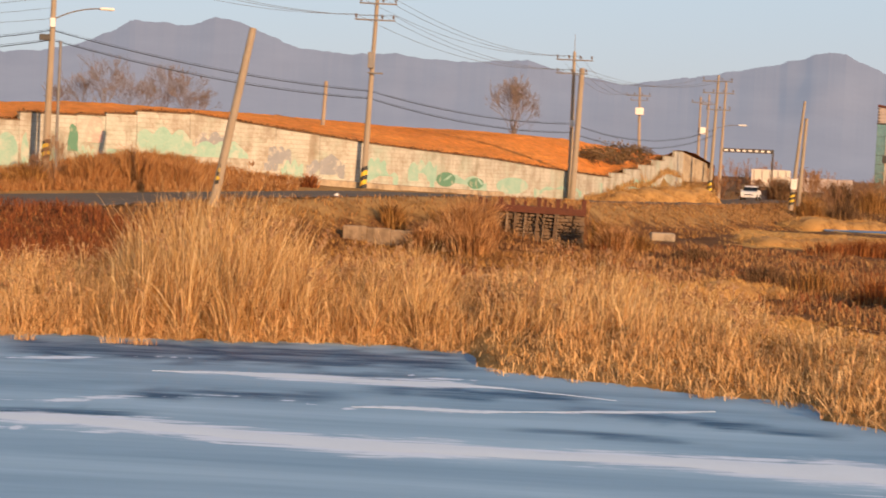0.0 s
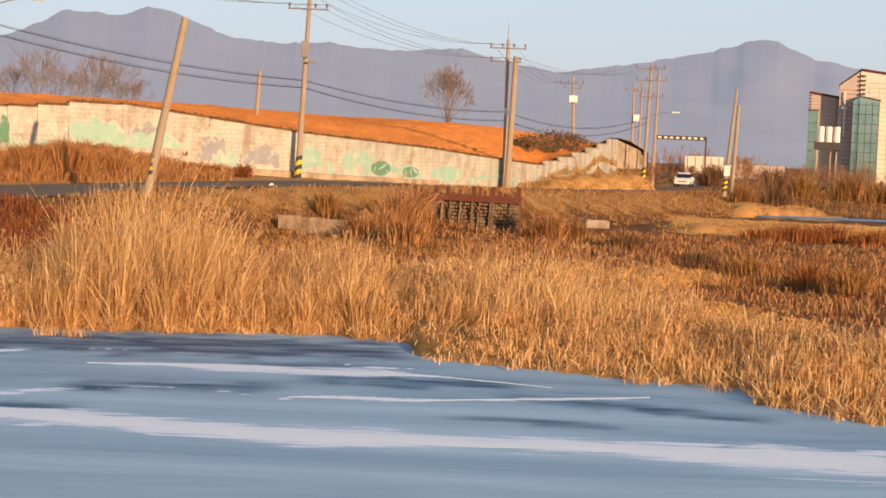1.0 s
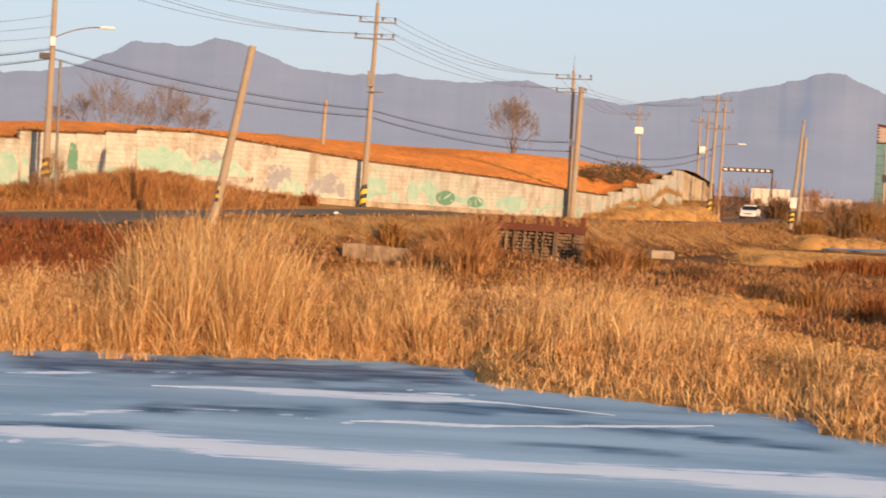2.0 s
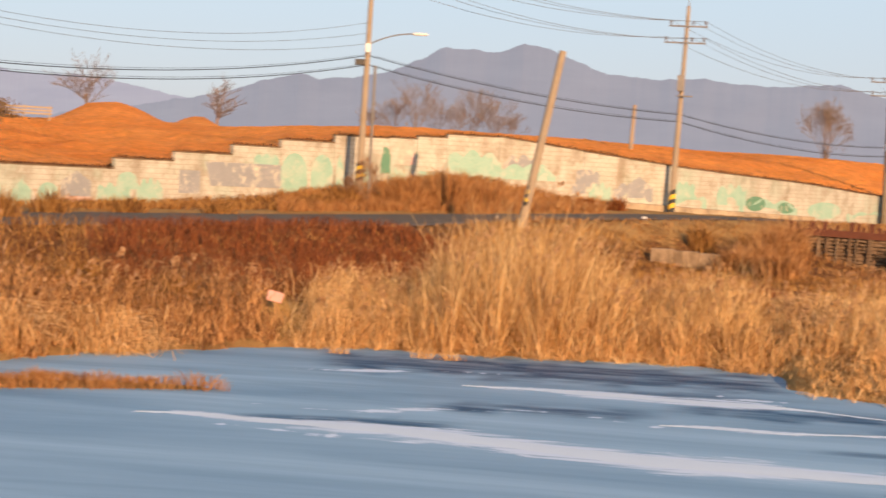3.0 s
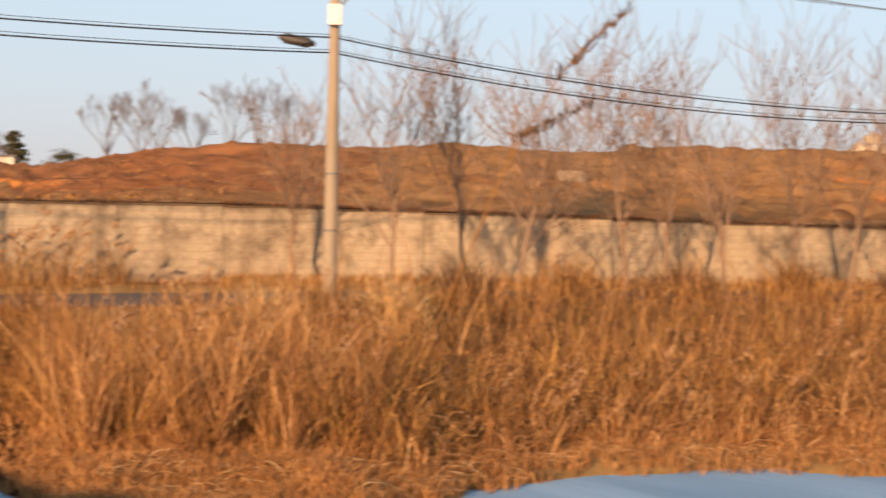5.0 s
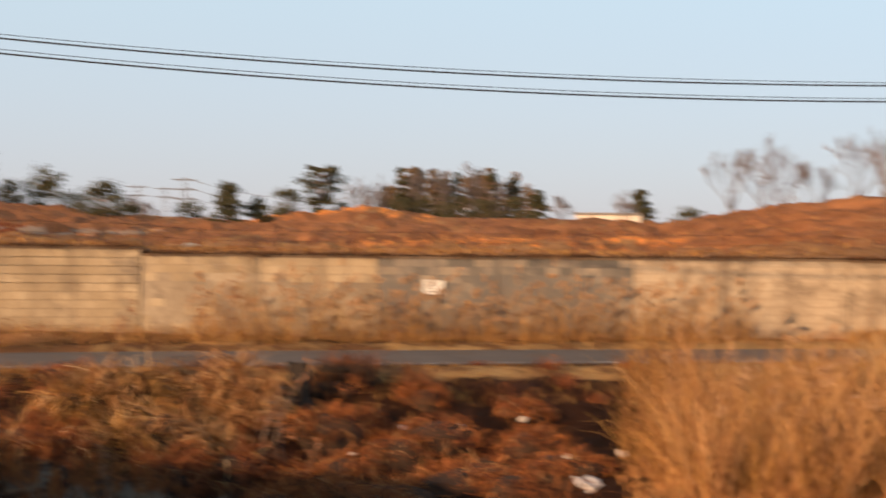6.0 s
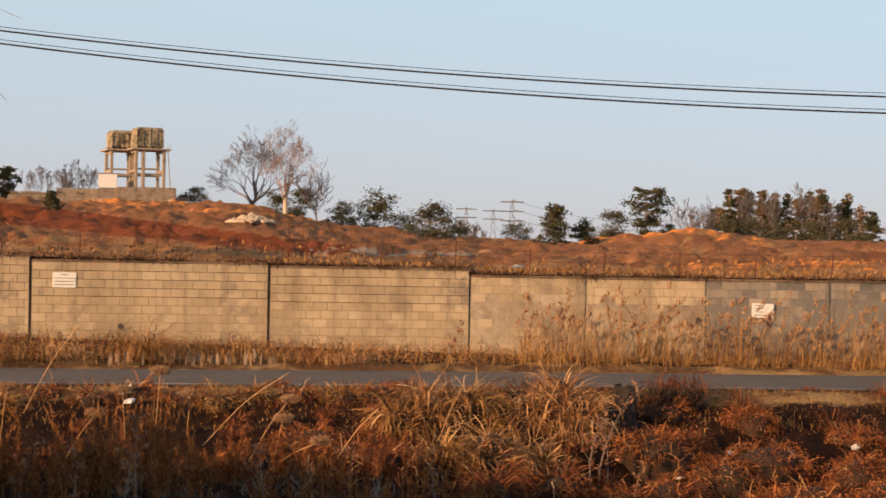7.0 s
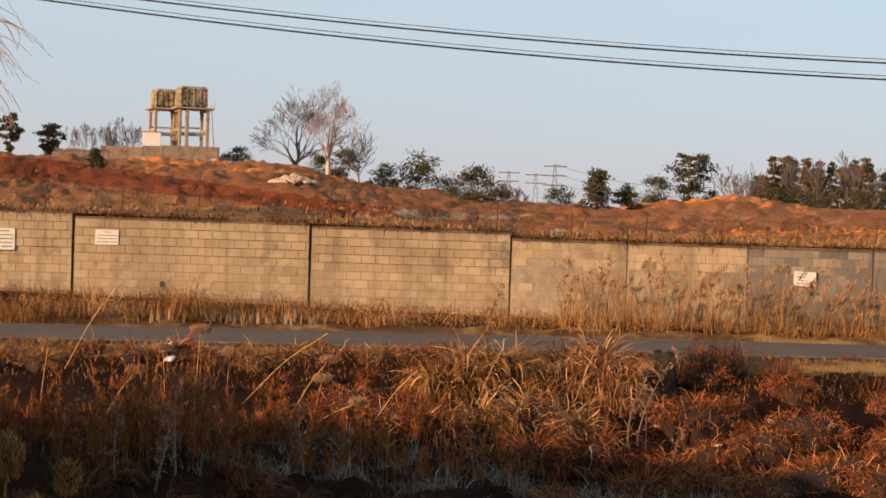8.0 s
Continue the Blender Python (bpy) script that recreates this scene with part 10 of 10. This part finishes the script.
# ---- small things ----
def heap(place, wide, high, n, seed, label, mat, size=0.3, name="rubble_heap", piece="rubble_piece"):
    rng = G(seed)
    ob = thing(name, Matrix.Translation(place), label, "rubble heap")
    for k in range(n):
        a, t = rng.uniform(0, math.tau), rng.rand() ** 0.6
        s = size * rng.uniform(0.5, 1.5)
        bm = bmesh.new()
        bmesh.ops.create_icosphere(bm, subdivisions=1, radius=s)
        for v in bm.verts:
            v.co *= rng.uniform(0.65, 1.2)
            v.co.z *= 0.6
        bmesh.ops.translate(bm, vec=(math.cos(a) * t * wide / 2, math.sin(a) * t * wide / 4, high * (1 - t) * rng.uniform(0.3, 1.0)), verts=bm.verts)
        part(piece, bm, mat, ob)


heap(on_fill(-89.0, 128, 0.1), 7.0, 0.75, 250, 1, "heap of pale broken rubble on the hill", M_TANROCK, 0.2)
heap(on_fill(-91.4, 205, 0.1), 9.0, 0.5, 60, 5, "broken stones fallen below the terrace", M_TANROCK, 0.32)
heap(on_fill(-93.4, 190, 0.0), 8.0, 0.3, 70, 6, "rust-brown rubble strewn on the broken clay bank", M_CLAYLUMP, 0.35)
heap(on_fill(-90.4, 165, 0.0), 7.0, 0.3, 60, 7, "lumps of dug clay on the hill", M_CLAYLUMP, 0.3)
heap(on_fill(-92.2, 175, 0.0), 7.0, 0.25, 60, 8, "lumps of dug clay below the terrace", M_CLAYLUMP, 0.3)
heap(on_fill(-80.6, 78, -0.1), 4.0, 0.3, 26, 2, "scattered pale stones on the clay field", M_ROCK, 0.2)
heap(on_fill(-39.7, 93, 0.0), 3.4, 1.1, 24, 3, "heap of pale concrete lumps on the crest", M_ROCK, 0.5)
heap(on_fill(-40.5, 94, 0.0), 6.0, 0.3, 24, 4, "scattered pale rubble on the crest", M_ROCK, 0.22)


def litter(az, d, seed, size=0.16, mat=None, lift=0.12, label="scrap of pale litter caught in the brush"):
    rng = G(seed)
    ob = thing("litter", Matrix.Translation(on_low(az, d, lift)) @ pose(0, 0, 0, rng.uniform(-40, 40), rng.uniform(-40, 40), rng.uniform(0, 360)), label, "litter", "litter on the banks")
    bm = bmesh.new()
    bmesh.ops.create_icosphere(bm, subdivisions=2, radius=size)
    for v in bm.verts:
        v.co *= rng.uniform(0.6, 1.2)
        v.co.z *= 0.35
    part("crumpled_sheet", bm, mat or M_LITTER, ob)


for i, (az, d, s) in enumerate(((-67.9, 32.2, 0.3), (-68.6, 33.0, 0.12), (-72.0, 35.5, 0.08), (-70.0, 35.8, 0.1), (-73.8, 35, 0.07), (-75.4, 34, 0.09), (-70.8, 34.0, 0.07), (-92.8, 36.4, 0.16), (-92.7, 35.8, 0.12), (-66.9, 34.6, 0.1), (-13.0, 44.6, 0.14), (-12.4, 44.9, 0.16), (-11.8, 45.2, 0.1), (-37.0, 58, 0.2), (-8.0, 84, 0.14), (-3.4, 88, 0.16), (-13.8, 47.5, 0.12))):
    litter(az, d, 600 + i, s)
board = thing("pink_board", Matrix.Translation(on_low(-14.95, 48.0, 0.45)) @ pose(0, 0, 0, 62, 12, 10), "pale pink board lying tilted on the bank", "board")
part("panel", bm_box(-0.21, -0.15, -0.02, 0.21, 0.15, 0.02, 0.008), M_PINKBOARD, board)
for i, (az, d) in enumerate(((-10.2, 42.6), (-9.3, 42.4), (-12.9, 42.8), (8.5, 37.2))):
    ob = thing("grass_tuft", Matrix.Translation(spot(az, d, ICE)), "small dry grass tuft frozen into the ice", "grass tuft", "tufts in the ice")
    g = G(700 + i)
    base = np.column_stack([g.normal(0, 0.12, (60, 2)), np.zeros(60)])
    part("foliage", blades("foliage", base, 0.24, M_PALEREED, 0.016, 0.7, 0.6, g), M_PALEREED, ob)

def dark_stump(az, d, high, wide, seed):
    """A near-black, hollowed stump with a broken rim and spreading roots."""
    rng = G(seed)
    p = on_low(az, d, -0.15)
    ob = thing("tree_stump", Matrix.Translation(p), "near-black broken tree stump in the road bank", "stump")
    rings, sides = [], 12
    bm = bmesh.new()
    for k in range(7):
        t = k / 6
        ring = []
        for j in range(sides):
            a = math.tau * j / sides
            r = wide / 2 * (1.25 - 0.45 * min(1, t * 2) + 0.14 * math.sin(3 * a + seed) + 0.08 * rng.normal())
            ring.append(bm.verts.new((r * math.cos(a), r * math.sin(a), high * t + (0.04 * high * rng.normal() if k == 6 else 0))))
        rings.append(ring)
    for lo, hi in zip(rings, rings[1:]):
        for j in range(sides):
            bm.faces.new((lo[j], lo[(j + 1) % sides], hi[(j + 1) % sides], hi[j]))
    well = bm.verts.new((0, 0, high * 0.7))
    for j in range(sides):
        bm.faces.new((rings[-1][j], rings[-1][(j + 1) % sides], well))
    part("trunk", bm, M_BLACKWOOD, ob)
    for j in range(5):
        a = math.tau * j / 5 + 0.4
        part("root", bm_tube((0.3 * wide * math.cos(a), 0.3 * wide * math.sin(a), 0.3), (1.1 * wide * math.cos(a), 1.1 * wide * math.sin(a), -0.05), 0.07, 0.03, 6), M_BLACKWOOD, ob)


M_BLACKWOOD = material("near_black_wood", [(0.008, 0.006, 0.005), (0.022, 0.016, 0.012), (0.05, 0.035, 0.025)], 3.0, 0.95, 0.02, fine=25)
dark_stump(-77.1, 35.8, 1.0, 0.5, 7)
for i, (az, d, w, h) in enumerate(((-76.0, 37.0, 1.2, 0.5), (-75.2, 37.2, 1.0, 0.4), (-80.75, 36.4, 0.8, 0.45))):
    dry_bush(az, d, w, h, 420, 980 + i, M_BLACKTWIG, "low near-black thicket by the western road")

# cut stalks along the verge below the block wall
g_ = G(83)
q_az, q_r = g_.uniform(-93.4, -88.2, 160), 45.4 + 0.35 * g_.normal(0, 1, 160)
q_ = np.stack([q_r * np.sin(np.radians(q_az)), q_r * np.cos(np.radians(q_az))], 1)
stuff("cut_stalks", blades("cut_stalks", np.column_stack([q_, ground_z(q_[:, 0], q_[:, 1]) - 0.02]), 0.3, M_PALESTUB, 0.045, 0.15, 0.05, g_), "pale cut stalks standing in the verge below the wall", "stalks")

# wire fence on the top of the fill behind the block wall
fence = thing("wire_fence", Matrix(), "rusty wire fence on thin posts behind the wall", "fence")
posts = []
for k in range(17):
    az = -99 + k * 2.35
    d = float(np.interp(az, WALL_AZ, WALL_R)) + 1.6
    p = on_fill(az, d, -0.2)
    part("post", bm_tube(p, p + Vector((0.02, 0.03, 0.95)), 0.022, 0.018, 5), M_RUST, fence)
    posts.append(p)
for p, q in zip(posts, posts[1:]):
    for h in (0.55, 0.85):
        part("strand", strand_mesh("strand", np.linspace(np.array(p) + (0, 0, h), np.array(q) + (0, 0, h), 4), 0.006, M_RUST, 3), M_RUST, fence)

# sheds, pylons and lamp posts far off behind the field
far_shed = thing("long_shed", Matrix.Translation(on_fill(-67.4, 238, -0.3)) @ pose(0, 0, 0, 0, 0, 67), "long low cream shed beyond the field", "shed")
part("wall", bm_box(-4.2, 0, 0, 4.2, 4, 1.7, 0.02), M_CLADDING, far_shed)
part("roof", bm_prism([(-4.4, 1.7), (4.4, 1.7), (4.3, 2.0), (-4.3, 2.0)], -0.2, 4.2), M_STEEL, far_shed)
barrier = thing("pale_barrier", Matrix.Translation(on_fill(-22.9, 150, 0.2)) @ pose(0, 0, 0, 0, 0, 23), "pale slatted barrier on the clay field", "barrier")
for k in range(3):
    part("slat", bm_box(-2.2, 0, 0.1 + k * 0.25, 2.2, 0.06, 0.25 + k * 0.25, 0.01), M_CONCRETE, barrier)
for x in (-2.0, 0, 2.0):
    part("post", bm_box(x - 0.05, 0.06, -0.4, x + 0.05, 0.14, 0.85), M_CONCRETE, barrier)
blockp = thing("concrete_cube", Matrix.Translation(on_fill(-49.0, 78, -0.1)) @ pose(0, 0, 0, 0, 0, 40), "tan concrete block on the brown slope", "concrete block")
part("body", bm_box(-0.55, -0.4, 0, 0.55, 0.4, 0.55, 0.05), M_OLDCONCRETE, blockp)


def pylon(az, d, top_el, arms, lattice=True):
    zt = EYE + d * math.tan(radians(top_el))
    z0 = 2.0
    ob = thing("power_pylon", Matrix.Translation(spot(az, d, z0)) @ pose(0, 0, 0, 0, 0, -az), "distant grey lattice power pylon", "pylon", "distant power pylons")
    h = zt - z0
    for sx in (-1, 1):
        for sy in (-1, 1):
            part("leg", bm_tube((sx * h * 0.07, sy * h * 0.07, 0), (sx * h * 0.015, sy * h * 0.015, h), h * 0.006, h * 0.004, 4), M_WIRE, ob)
    for k in range(7):
        t, t2 = k / 7, (k + 1) / 7
        w, w2 = h * (0.07 - 0.055 * t), h * (0.07 - 0.055 * t2)
        part("brace", bm_tube((-w, -w, h * t), (w2, -w2, h * t2), h * 0.004, h * 0.004, 3), M_WIRE, ob)
        part("brace", bm_tube((w, -w, h * t), (-w2, -w2, h * t2), h * 0.004, h * 0.004, 3), M_WIRE, ob)
    for k in range(arms):
        z = h * (0.97 - 0.13 * k)
        part("arm", bm_box(-h * 0.16, -h * 0.01, z - h * 0.008, h * 0.16, h * 0.01, z + h * 0.008), M_WIRE, ob)
    return spot(az, d, zt)


tops = [pylon(-80.75, 620, 2.25, 3), pylon(-81.35, 640, 1.95, 2), pylon(-82.2, 560, 2.0, 2)]
for k in range(3):
    wire(tops[0] - Vector((0, 0, 3.0 * k)), spot(-73.0, 560, 23.5 - 3.0 * k), 6.0, 0.07, M_WIRE, "power_line", "distant power line on pylons")
for i, az in enumerate((-75.6, -74.2, -72.9, -71.9)):
    ob = thing("lamp_post", Matrix.Translation(on_fill(az, 246, -0.3)), "small pale lamp post by the evergreens", "lamp post", "small lamp posts")
    part("post", bm_tube((0, 0, 0), (0, 0, 1.8), 0.07, 0.06, 6), M_WHITE, ob)
    part("hood", bm_box(-0.4, -0.25, 1.8, 0.4, 0.25, 2.05, 0.05), M_WHITE, ob)
